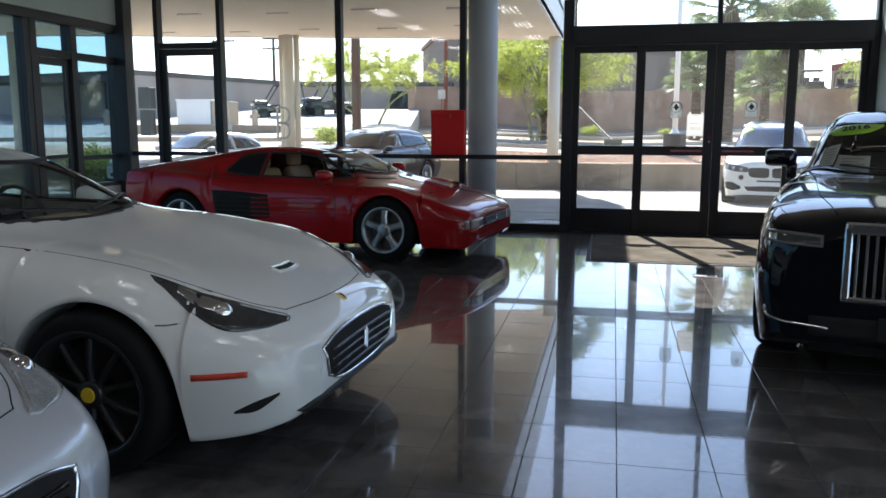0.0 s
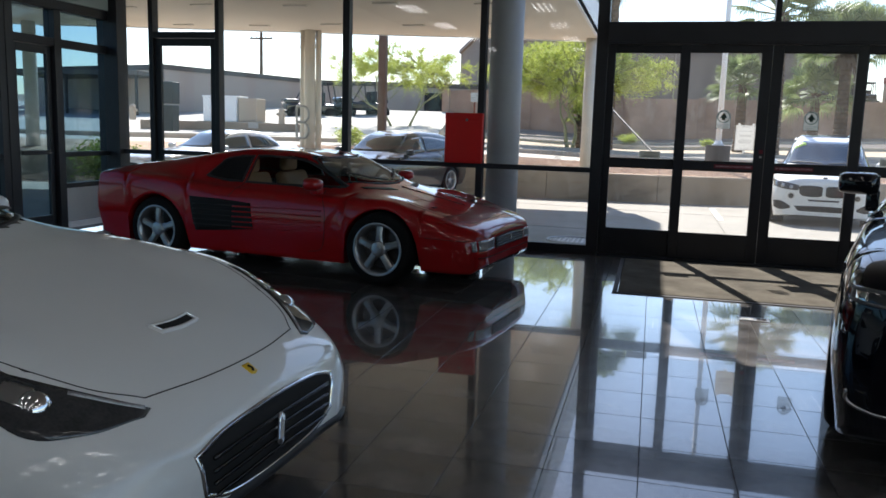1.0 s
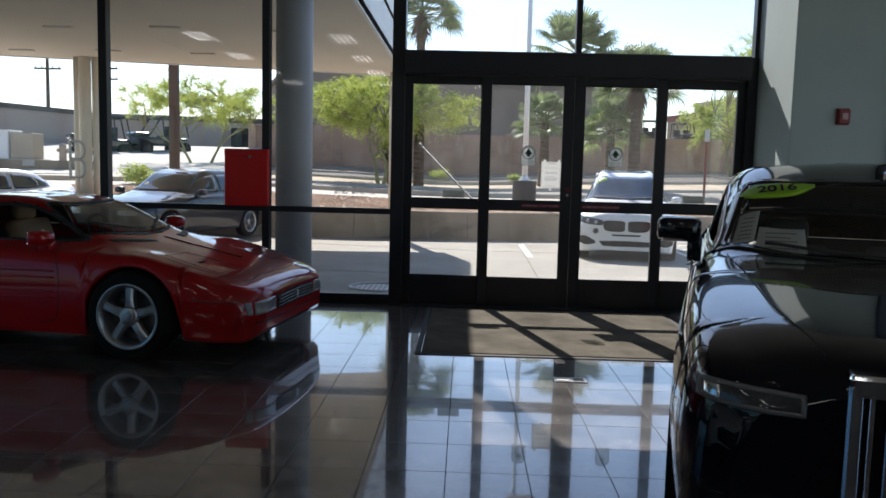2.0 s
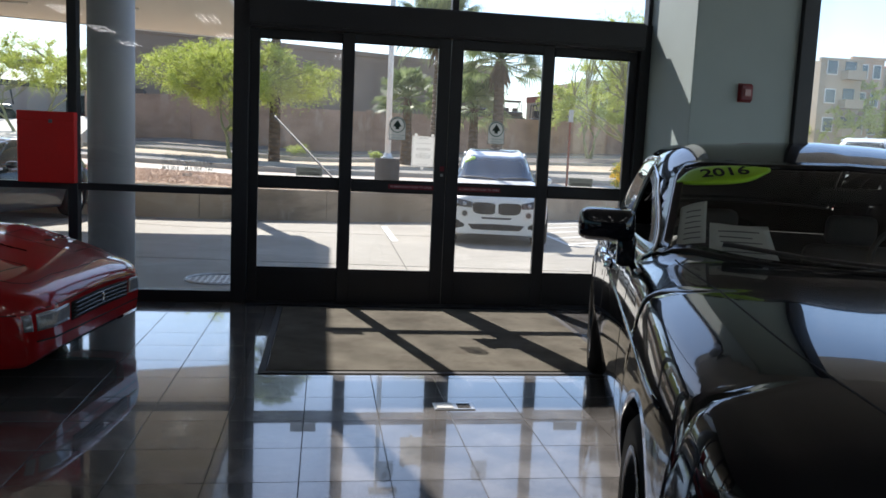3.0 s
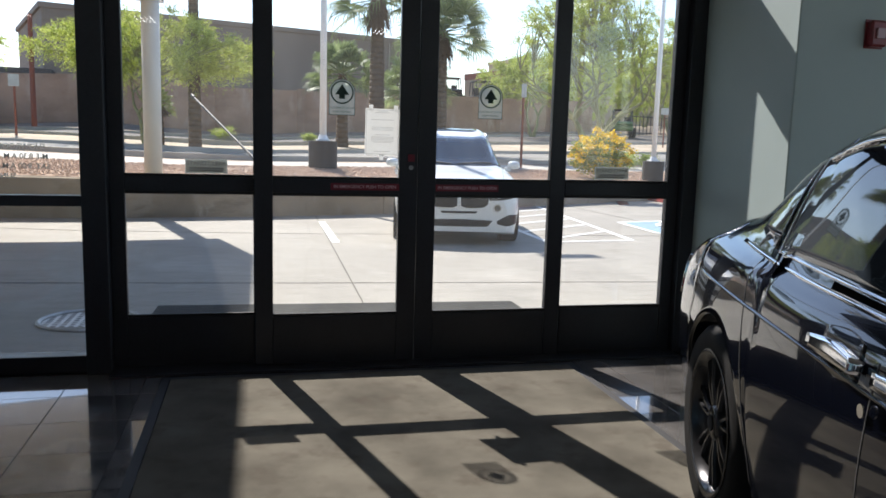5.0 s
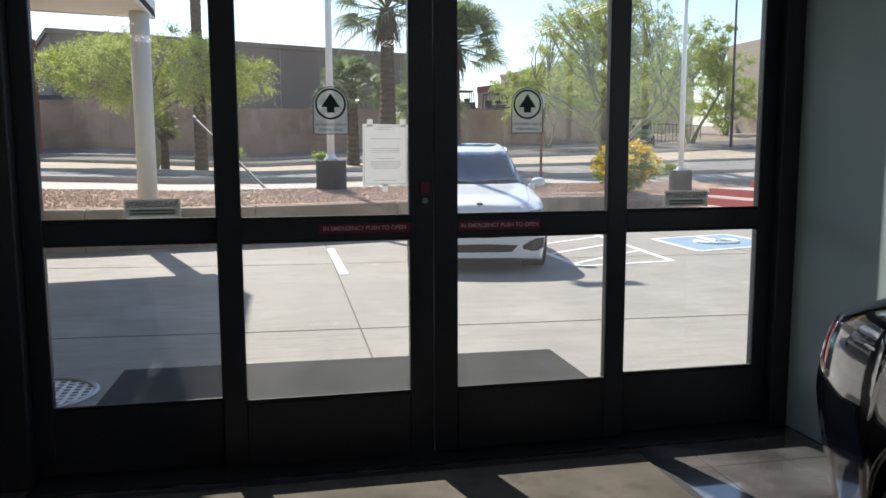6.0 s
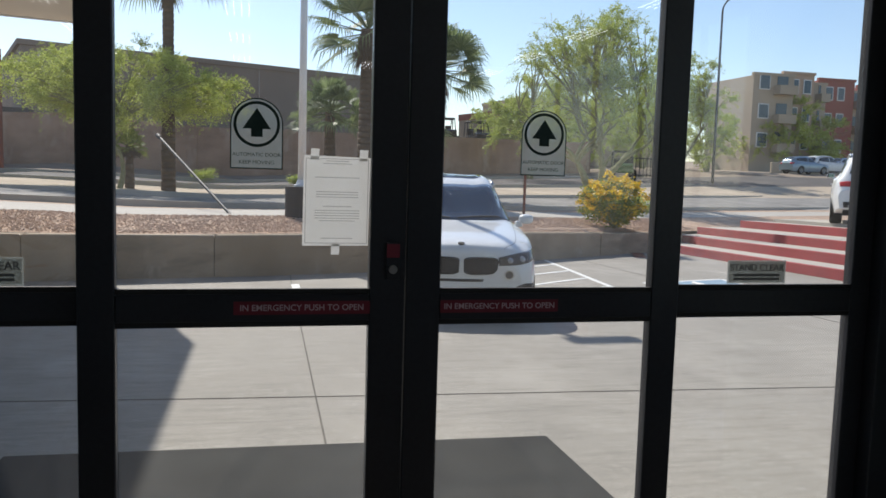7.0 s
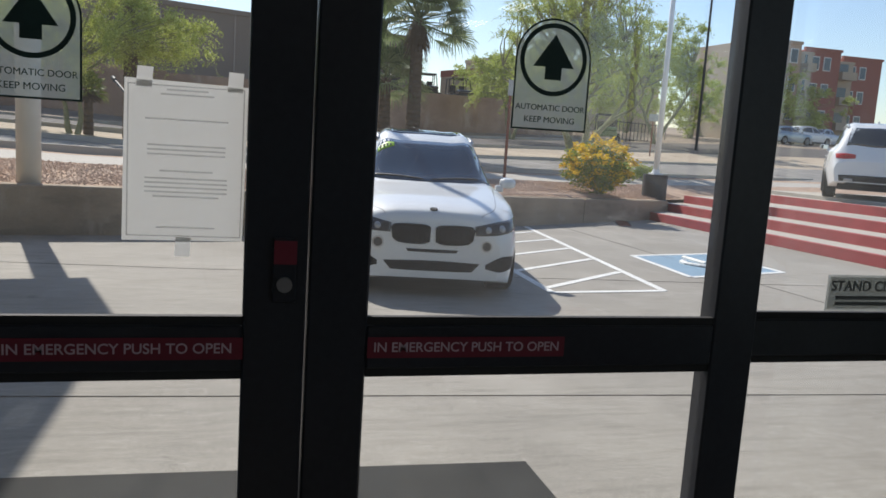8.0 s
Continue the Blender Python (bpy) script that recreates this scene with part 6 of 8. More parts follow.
def suv(m, col, name, label, front=True, glass=None, sticker=False, wheel=None):
    k = Car(name, m, label, dict(
        mz=[(2.31, 0.74), (2.29, 0.86), (2.22, 0.94), (1.8, 1.03), (1.2, 1.11), (0.95, 1.15), (0.2, 1.62), (-0.15, 1.71), (-0.8, 1.755), (-1.7, 1.72), (-2.15, 1.6), (-2.45, 1.12), (-2.57, 0.85)],
        rz=[(2.31, 0.73), (2.29, 0.84), (2.22, 0.92), (1.8, 1.01), (1.2, 1.09), (0.9, 1.13), (0.15, 1.58), (-0.2, 1.67), (-0.8, 1.70), (-1.7, 1.665), (-2.15, 1.53), (-2.45, 1.08), (-2.57, 0.83)],
        ry=[(2.31, 0.4), (2.1, 0.5), (1.0, 0.56), (0.2, 0.58), (-1.5, 0.58), (-2.57, 0.56)],
        gz=[(2.31, 0.71), (2.27, 0.80), (2.15, 0.88), (1.8, 0.97), (1.2, 1.06), (0.8, 1.10), (0, 1.12), (-1.5, 1.15), (-2.3, 1.12), (-2.57, 0.80)],
        gy=[(2.31, 0.55), (2.2, 0.68), (1.8, 0.77), (1.0, 0.82), (0, 0.84), (-1.8, 0.82), (-2.57, 0.72)],
        hz=[(2.31, 0.69), (2.27, 0.77), (2.1, 0.84), (1.5, 0.96), (0.5, 1.0), (-1.5, 1.04), (-2.3, 1.0), (-2.57, 0.78)],
        hy=[(2.31, 0.62), (2.22, 0.78), (2.0, 0.86), (1.5, 0.91), (0, 0.91), (-1.5, 0.93), (-2.3, 0.86), (-2.57, 0.76)],
        wz=[(2.31, 0.55), (1.5, 0.66), (-2.57, 0.66)],
        wy=[(2.31, 0.70), (2.22, 0.84), (2.0, 0.91), (1.467, 0.96), (0.6, 0.94), (-0.6, 0.94), (-1.467, 0.965), (-2.2, 0.92), (-2.57, 0.80)],
        sz=[(2.31, 0.25), (2.1, 0.2), (1.0, 0.24), (-2.0, 0.27), (-2.57, 0.4)],
        sy=[(2.31, 0.68), (2.22, 0.80), (2.0, 0.86), (0, 0.89), (-2.2, 0.86), (-2.57, 0.76)]),
        (1.467, -1.467), 0.44, col, wheel_z=0.375, step=0.045, rows=38)
    gl = glass or M_CARGLASS_D
    k.patch("windshield", sym([(0.72, -0.73), (0.88, -0.45), (0.95, 0)]), sym([(0.14, -0.58), (0.2, -0.3), (0.22, 0)]), 'top', gl, 0.003, 24, 8)
    k.patch("sunroof", sym([(-0.1, -0.45), (-0.08, 0)]), sym([(-1.0, -0.47), (-1.0, 0)]), 'top', gl, 0.003, 12, 6, label="dark glass sunroof")
    k.patch("rear_window", sym([(-2.12, -0.52), (-2.15, 0)]), sym([(-2.38, -0.6), (-2.42, 0)]), 'top', gl, 0.003, 12, 6)

    def side(p, s):
        k.patch("side_window", [(0.75, 1.14), (0.3, 1.4), (-0.1, 1.57), (-0.55, 1.60)], [(0.72, 1.13), (0.3, 1.14), (-0.1, 1.15), (-0.55, 1.16)], p, gl, 0.003, 20, 6)
        k.patch("rear_side_window", [(-0.62, 1.60), (-1.0, 1.60), (-1.6, 1.55), (-2.05, 1.42)], [(-0.62, 1.16), (-1.0, 1.165), (-1.6, 1.18), (-2.05, 1.22)], p, gl, 0.003, 20, 6)
        k.strip_("roof_rail", [(0.0, s * 0.60), (-1.0, s * 0.62), (-2.0, s * 0.58)], 0.035, 'top', M_BLACKTRIM if col is not P_WHITE else M_STEEL, 0.03, 20, deep=0.04)
        k.strip_("door_seam", [(0.75, 1.1), (0.9, 0.8), (0.85, 0.35)], 0.007, p, M_DARK, 0.001)
        k.strip_("door_seam", [(-0.58, 1.15), (-0.58, 0.35)], 0.007, p, M_DARK, 0.001)
        for x in (-0.35, -1.25):
            k.patch("door_handle", [(x + 0.11, 0.955), (x - 0.11, 0.96)], [(x + 0.11, 0.925), (x - 0.11, 0.93)], p, col, 0.03, 8, 2, deep=0.03)
        k.patch("sill_cladding", [(1.0, 0.36), (0, 0.36), (-1.0, 0.36)], [(1.0, 0.27), (0, 0.27), (-1.0, 0.28)], p, M_BLACKTRIM, 0.004, 16, 3)
        mirror(k, 0.66, s * 1.0, 1.17, col, 0.2, 0.13, 0.1, 0.05)
        hl = k.patch("headlamp", [(s * 0.91, 0.885), (s * 0.68, 0.85), (s * 0.43, 0.80)], [(s * 0.88, 0.765), (s * 0.68, 0.72), (s * 0.44, 0.705)], 'front', M_LENS_D, 0.005, 14, 6, label="swept headlamp")
        for y in (0.57, 0.72):
            c, nr = k.on((s * y, 0.765 + 0.12 * (y - 0.57)), 'front', 0.004)
            bm = bmesh.new()
            bmesh.ops.create_uvsphere(bm, u_segments=16, v_segments=8, radius=0.05, matrix=Matrix.Translation(c - nr * 0.034))
            part("projector", bm, M_LENS, hl, smooth=True)
        kd = k.patch("grille", [(s * 0.43, 0.755), (s * 0.37, 0.79), (s * 0.1, 0.79), (s * 0.03, 0.765)], [(s * 0.41, 0.65), (s * 0.34, 0.61), (s * 0.12, 0.60), (s * 0.035, 0.625)], 'front', M_DARK, 0.004, 14, 6, label="dark rounded half grille")
        k.frame_("grille_ring", [(s * 0.435, 0.757), (s * 0.372, 0.795), (s * 0.1, 0.795), (s * 0.025, 0.769)], [(s * 0.415, 0.648), (s * 0.342, 0.605), (s * 0.12, 0.595), (s * 0.03, 0.621)], 0.012, 'front', M_BLACKGLOSS, 0.012, 14, kd)
        for i in range(6):
            y = 0.08 + 0.055 * i
            k.strip_("grille_vane", [(s * y, 0.76), (s * y, 0.63)], 0.008, 'front', M_DARK, 0.009, 4, kd)
        k.patch("corner_intake", [(s * 0.87, 0.50), (s * 0.72, 0.495), (s * 0.56, 0.41)], [(s * 0.86, 0.37), (s * 0.72, 0.335), (s * 0.56, 0.365)], 'front', M_DARK, 0.003, 12, 4, label="dark bumper corner intake")
        c, _ = k.on((s * 0.56, 0.60), 'front', 0.006)
        bm = bmesh.new()
        cyl(bm, c - Vector((0.02, 0, 0)), c + Vector((0.004, 0, 0)), 0.062, seg=20)
        fg = part("fog_lamp", bm, M_STEEL, k.e)
        part("lens", cyl(bmesh.new(), c, c + Vector((0.008, 0, 0)), 0.045, seg=20), M_LENS_D, fg)
        k.patch("tail_lamp", [(s * 0.80, 1.0), (s * 0.6, 1.02), (s * 0.40, 1.0)], [(s * 0.78, 0.90), (s * 0.6, 0.90), (s * 0.40, 0.92)], 'rear', M_REDLENS, 0.006, 10, 4, label="red tail lamp")
        k.strip_("wiper", [(0.9, s * 0.05), (0.82, s * 0.35), (0.74, s * 0.62)], 0.022, 'top', M_BLACKTRIM, 0.02)
        k.strip_("hood_seam", [(2.24, s * 0.50), (1.9, s * 0.68), (0.9, s * 0.78)], 0.005, 'top', M_DARK, 0.001, 24)
    both(side)
    k.patch("upper_slot", symf([(-0.27, 0.545), (0, 0.545)]), symf([(-0.25, 0.515), (0, 0.512)]), 'front', M_DARK, 0.003, 14, 2, label="narrow dark bumper slot")
    k.patch("lower_intake", symf([(-0.5, 0.415), (-0.2, 0.425), (0, 0.428)]), symf([(-0.42, 0.325), (-0.2, 0.32), (0, 0.32)]), 'front', M_DARK, 0.003, 18, 4, label="dark lower air intake")
    k.patch("rear_bumper", symf([(-0.7, 0.55), (0, 0.56)]), symf([(-0.68, 0.42), (0, 0.42)]), 'rear', M_BLACKTRIM, 0.012, 18, 4, label="black rear bumper insert")
    for y in (-0.5, 0.5):
        c, _ = k.on((y, 0.45), 'rear', 0.01)
        bm = bmesh.new()
        rounded(bm, c.x - 0.02, c.x + 0.03, y - 0.09, y + 0.09, 0.42, 0.48, 0.015, 1)
        part("exhaust_tip", bm, M_STEEL, k.e)
    c, _ = k.on((2.2, 0.0), 'top', 0.004)
    bm = bmesh.new()
    cyl(bm, c - Vector((0, 0, 0.01)), c + Vector((0.003, 0, 0.006)), 0.04, seg=20)
    part("badge", bm, M_DARK, k.e, "round dark badge")
    bm = bmesh.new()
    c, _ = k.on((-1.75, 0.0), 'top', 0.0)
    rounded(bm, c.x - 0.08, c.x + 0.08, -0.02, 0.02, c.z - 0.01, c.z + 0.05, 0.015, 1)
    part("roof_antenna", bm, col, k.e)
    if sticker:
        k.patch("year_sticker", [(0.36, -0.60), (0.36, -0.5), (0.33, -0.40)], [(0.30, -0.60), (0.26, -0.5), (0.27, -0.40)], 'top', M_LIME, 0.008, 10, 4, label="lime green year sticker")
        for i in range(4):
            y = -0.565 + 0.04 * i
            k.strip_("print", [(0.335, y), (0.29, y)], 0.016, 'top', M_DARK, 0.012, 4)
    k.body(label="glossy painted shell")
    k.wheels(0.375, 0.27, 0.265, 0.82, 5, wheel or M_ALLOY, 0.07, None, hubr=0.07, twin=True)
    return k


# ---- plain parked sedan ----
def sedan(m, col, name, label, tall=1.0, length=1.0, hatch=False):
    def z(v):
        return [(a * length, b * tall) for a, b in v]

    def y(v):
        return [(a * length, b) for a, b in v]
    k = Car(name, m, label, dict(
        mz=z([(2.25, 0.68), (2.2, 0.76), (1.8, 0.87), (1.0, 0.97), (0.8, 1.0), (0.05, 1.38), (-0.4, 1.45), (-1.0, 1.45 if hatch else 1.41), (-1.6, 1.40 if hatch else 1.12), (-2.1, 1.18 if hatch else 1.07), (-2.3, 0.85)]),
        rz=z([(2.25, 0.67), (2.2, 0.74), (1.8, 0.85), (1.0, 0.95), (0.75, 0.98), (0.0, 1.34), (-0.4, 1.40), (-1.0, 1.39 if hatch else 1.36), (-1.6, 1.34 if hatch else 1.09), (-2.1, 1.12 if hatch else 1.05), (-2.3, 0.83)]),
        ry=y([(2.25, 0.35), (1.0, 0.5), (0, 0.54), (-1.0, 0.54), (-2.3, 0.5)]),
        gz=z([(2.25, 0.65), (2.1, 0.76), (1.0, 0.91), (0, 0.96), (-1.5, 1.0), (-2.3, 0.8)]),
        gy=y([(2.25, 0.5), (2.0, 0.66), (1.0, 0.76), (-1.5, 0.76), (-2.3, 0.66)]),
        hz=z([(2.25, 0.62), (2.0, 0.73), (1.0, 0.84), (-1.5, 0.9), (-2.3, 0.74)]),
        hy=y([(2.25, 0.58), (2.1, 0.76), (1.6, 0.86), (0, 0.87), (-1.6, 0.87), (-2.3, 0.72)]),
        wz=z([(2.25, 0.5), (-2.3, 0.55)]),
        wy=y([(2.25, 0.64), (2.1, 0.8), (1.5, 0.9), (-1.6, 0.91), (-2.3, 0.76)]),
        sz=[(2.25 * length, 0.26), (2.0, 0.2), (-2.0, 0.22), (-2.3 * length, 0.34)],
        sy=y([(2.25, 0.62), (2.1, 0.76), (1.5, 0.84), (-1.6, 0.85), (-2.3, 0.72)])),
        (1.38 * length, -1.38 * length), 0.375, col, wheel_z=0.32, step=0.06, rows=30)
    L = length
    T = tall
    k.patch("windshield", sym([(0.55 * L, -0.66), (0.73 * L, -0.4), (0.8 * L, 0)]), sym([(0.0, -0.52), (0.05 * L, 0)]), 'top', M_CARGLASS_D, 0.003, 16, 6)
    k.patch("rear_window", sym([(-1.7 * L, -0.5), (-1.72 * L, 0)]) if hatch else sym([(-1.05 * L, -0.5), (-1.05 * L, 0)]), sym([(-2.08 * L, -0.56), (-2.12 * L, 0)]) if hatch else sym([(-1.55 * L, -0.58), (-1.6 * L, 0)]), 'top', M_CARGLASS_D, 0.003, 12, 5)

    def side(p, s):
        k.patch("side_window", [(0.6 * L, 1.0 * T), (0.1 * L, 1.25 * T), (-0.4 * L, 1.335 * T)], [(0.55 * L, 0.985 * T), (0.1 * L, 0.985 * T), (-0.4 * L, 0.99 * T)], p, M_CARGLASS_D, 0.003, 14, 5)
        k.patch("rear_side_window", [(-0.47 * L, 1.335 * T), (-0.9 * L, 1.33 * T), (-1.75 * L, 1.24 * T)] if hatch else [(-0.47 * L, 1.335 * T), (-0.9 * L, 1.31 * T), (-1.35 * L, 1.12 * T)], [(-0.47 * L, 0.995 * T), (-0.9 * L, 1.01 * T), (-1.75 * L, 1.07 * T)] if hatch else [(-0.47 * L, 0.995 * T), (-0.9 * L, 1.01 * T), (-1.35 * L, 1.05 * T)], p, M_CARGLASS_D, 0.003, 14, 5)
        k.patch("headlamp", [(s * 0.76, 0.70 * T), (s * 0.42, 0.68 * T)], [(s * 0.74, 0.61 * T), (s * 0.42, 0.6 * T)], 'front', M_LENS, 0.005, 10, 4)
        k.patch("tail_lamp", [(s * 0.72, 0.9 * T), (s * 0.42, 0.91 * T)], [(s * 0.70, 0.78 * T), (s * 0.42, 0.79 * T)], 'rear', M_REDLENS, 0.005, 8, 4)
        k.strip_("door_seam", [(0.58 * L, 0.95 * T), (0.7 * L, 0.7), (0.62 * L, 0.3)], 0.008, p, M_DARK, 0.001, 12)
        k.strip_("door_seam", [(-0.44 * L, 0.97 * T), (-0.44 * L, 0.3)], 0.008, p, M_DARK, 0.001, 8)
        mirror(k, 0.52 * L, s * 0.98, 1.0 * T, col, 0.2, 0.13, 0.1, 0.06)
    both(side)
    k.patch("grille", symf([(-0.36, 0.6 * T), (0, 0.62 * T)]), symf([(-0.33, 0.47 * T), (0, 0.46 * T)]), 'front', M_DARK, 0.004, 12, 3)
    k.patch("lower_intake", symf([(-0.5, 0.38), (0, 0.39)]), symf([(-0.48, 0.3), (0, 0.3)]), 'front', M_DARK, 0.004, 12, 3)
    k.body(label="painted shell")
    k.wheels(0.325, 0.22, 0.22, 0.78, 5, M_ALLOY, 0.07, None, hubr=0.06, twin=True)
    return k


red_sports_car(pose(-3.0, 9.46, 0.0, 0, 0, -8.3))
gt_car(pose(-2.87, 3.98, 0.0, 0, 0, -2.8), P_WHITE, "grand_tourer", "glossy pearl white two-door grand tourer parked on the dark tiles", M_LENS_D)
gt_car(pose(-3.13, 1.55, 0.0, 0, 0, 3.0), P_SILVER, "coupe", "pale silver coupe parked beside the white car", M_LENS)
limousine(pose(2.84, 7.09, 0.0, 0, 0, -106.8))
suv(pose(3.8, 19.94, LOT, 0, 0, -100.0), P_WHITE, "suv", "white sport utility vehicle parked nose-in on the concrete", glass=M_CARGLASS_B, sticker=True)
sedan(pose(-5.35, 18.9, LOT, 0, 0, -108), P_GREY, "hatchback", "dark blue-grey hatchback parked under the canopy", 0.99, 0.96, True)
sedan(pose(-9.6, 18.9, LOT, 0, 0, -112), P_SILVER, "sedan", "silver sedan parked under the canopy edge", 0.90)

# ---- ceiling lamps ----
M_TUBE = mat("lamp_tube", (0.9, 0.9, 0.88), 0.5, 0, 0.0, bump=0, emit=(1.0, 0.97, 0.92), emit_strength=3.2)
M_TRAY = mat("grey_lamp_tray", (0.3, 0.3, 0.29), 0.5, 0, 0.05, 3, 60, 0.01)


def ceiling_light(x, y):
    """A hanging fixture with four bare tubes in a white tray."""
    e = thing("ceiling_light", (x, y, CEIL), "grey four-tube fluorescent fixture hanging under the ceiling", "ceiling light", "showroom ceiling lights")
    bx("tray", -0.26, 0.26, -0.62, 0.62, -0.2, -0.15, M_TRAY, e, 0.01)
    for i in range(4):
        xx = -0.18 + 0.12 * i
        part("tube", cyl(bmesh.new(), (xx, -0.58, -0.225), (xx, 0.58, -0.225), 0.012, seg=8), M_TUBE, e)
    for s in (-0.5, 0.5):
        part("rod", cyl(bmesh.new(), (0, s, -0.15), (0, s, 0.0), 0.008, seg=6), M_STEEL, e)
    return e


first = ceiling_light(-5.0, -6.0)
spots = [(x, y) for x in (-5.0, -2.0, 1.0, 4.0, 7.0) for y in (-6.0, -3.0, 0.0, 3.0)]
for x, y in spots[1:]:
    copy_thing(first, pose(x, y, CEIL))

# ---- street side: walls, buildings, plants ----
def up_z(x, y):
    """Height of the upper ground at a place."""
    return ground_z(max(0.0, (y - wall_y(max(-40, min(x, 30)))) / 1.08), x)


def leaf_cloud(bm, centre, radii, clumps, per, size, rng, spread=0.35, shell=0.55, flat=0.0):
    """Small leaf blades in loose clumps inside an uneven ellipsoid."""
    for _ in range(clumps):
        while True:
            u = Vector((rng.uniform(-1, 1), rng.uniform(-1, 1), rng.uniform(-1 + flat, 1)))
            if shell < u.length < 1:
                break
        r = 0.85 + 0.35 * noise.noise(u * 2.3 + Vector((centre[0], centre[1], 0)))
        c = Vector((centre[0] + u.x * radii[0] * r, centre[1] + u.y * radii[1] * r, centre[2] + u.z * radii[2] * r))
        s = spread * rng.uniform(0.6, 1.4)
        for _ in range(per):
            p = c + Vector((rng.gauss(0, s), rng.gauss(0, s), rng.gauss(0, s * 0.6)))
            a = rng.uniform(0, 6.28)
            d = Vector((math.cos(a), math.sin(a), rng.uniform(-0.7, 0.5))).normalized() * size * rng.uniform(0.6, 1.5)
            n = d.cross(Vector((rng.uniform(-1, 1), rng.uniform(-1, 1), rng.uniform(-1, 1)))).normalized() * size * 0.28
            bm.faces.new([bm.verts.new(q) for q in (p - d * 0.5, p + n, p + d * 0.5, p - n)])


def limb(bm, p, d, length, r, depth, rng, tips, bend=0.25, seg=4):
    """A crooked limb that forks."""
    q = Vector(p)
    d = Vector(d).normalized()
    for i in range(seg):
        e = q + d * length / seg
        cyl(bm, q, e, r * (1 - 0.12 * i), r * (1 - 0.12 * (i + 1)), seg=7, caps=False)
        q = e
        d = (d + Vector((rng.uniform(-bend, bend), rng.uniform(-bend, bend), rng.uniform(-bend * 0.4, bend * 0.6)))).normalized()
    tips.append(q)
    if depth > 0:
        for _ in range(rng.choice((2, 3))):
            dd = (d + Vector((rng.uniform(-0.8, 0.8), rng.uniform(-0.8, 0.8), rng.uniform(-0.1, 0.5)))).normalized()
            limb(bm, q, dd, length * rng.uniform(0.6, 0.85), r * 0.58, depth - 1, rng, tips, bend)


def quads(name, P, material, parent, label=""):
    """One mesh of separate four-cornered blades, P: (n, 4, 3)."""
    n = len(P)
    me = bpy.data.meshes.new(name)
    me.vertices.add(4 * n)
    me.vertices.foreach_set("co", np.ascontiguousarray(P, dtype=np.float32).ravel())
    me.loops.add(4 * n)
    me.loops.foreach_set("vertex_index", np.arange(4 * n, dtype=np.int32))
    me.polygons.add(n)
    me.polygons.foreach_set("loop_start", np.arange(0, 4 * n, 4, dtype=np.int32))
    me.update(calc_edges=True)
    me.materials.append(material)
    ob = new(name, me)
    ob.parent = parent
    if label:
        ob["label"] = label
    return ob


def sprays(centres, out, twigs, leaves, reach, size, seed, droop=0.35):
    """Twigs that stand out from each centre along out, set with small leaflets on both sides."""
    g = np.random.default_rng(seed)
    C = np.repeat(np.array(centres, float), twigs, 0)
    O = np.repeat(np.array(out, float), twigs, 0)
    d = O + g.normal(0, 0.62, C.shape)
    d /= np.linalg.norm(d, axis=1, keepdims=True)
    ln = reach * g.uniform(0.45, 1.25, len(C))
    side = np.cross(d, g.normal(0, 1, C.shape))
    side /= np.linalg.norm(side, axis=1, keepdims=True)
    f = np.repeat(((np.arange(leaves) + 0.5) / leaves)[None, :], len(C), 0) + g.uniform(-0.02, 0.02, (len(C), leaves))
    p = C[:, None] + d[:, None] * (ln[:, None] * f)[..., None]
    p[..., 2] -= droop * ln[:, None] * f ** 2
    p += g.normal(0, 0.02, p.shape)
    sg = np.where(np.arange(leaves) % 2 == 0, 1.0, -1.0)[None, :, None]
    a = side[:, None] * sg + d[:, None] * 0.55 + g.normal(0, 0.35, p.shape)
    a /= np.linalg.norm(a, axis=2, keepdims=True)
    w = np.cross(a, g.normal(0, 1, p.shape))
    w /= np.linalg.norm(w, axis=2, keepdims=True)
    s = (size * g.uniform(0.6, 1.35, p.shape[:2]))[..., None]
    q = np.stack((p, p + a * s * 0.5 + w * s * 0.19, p + a * s, p + a * s * 0.5 - w * s * 0.19), 2)
    return q.reshape(-1, 4, 3)


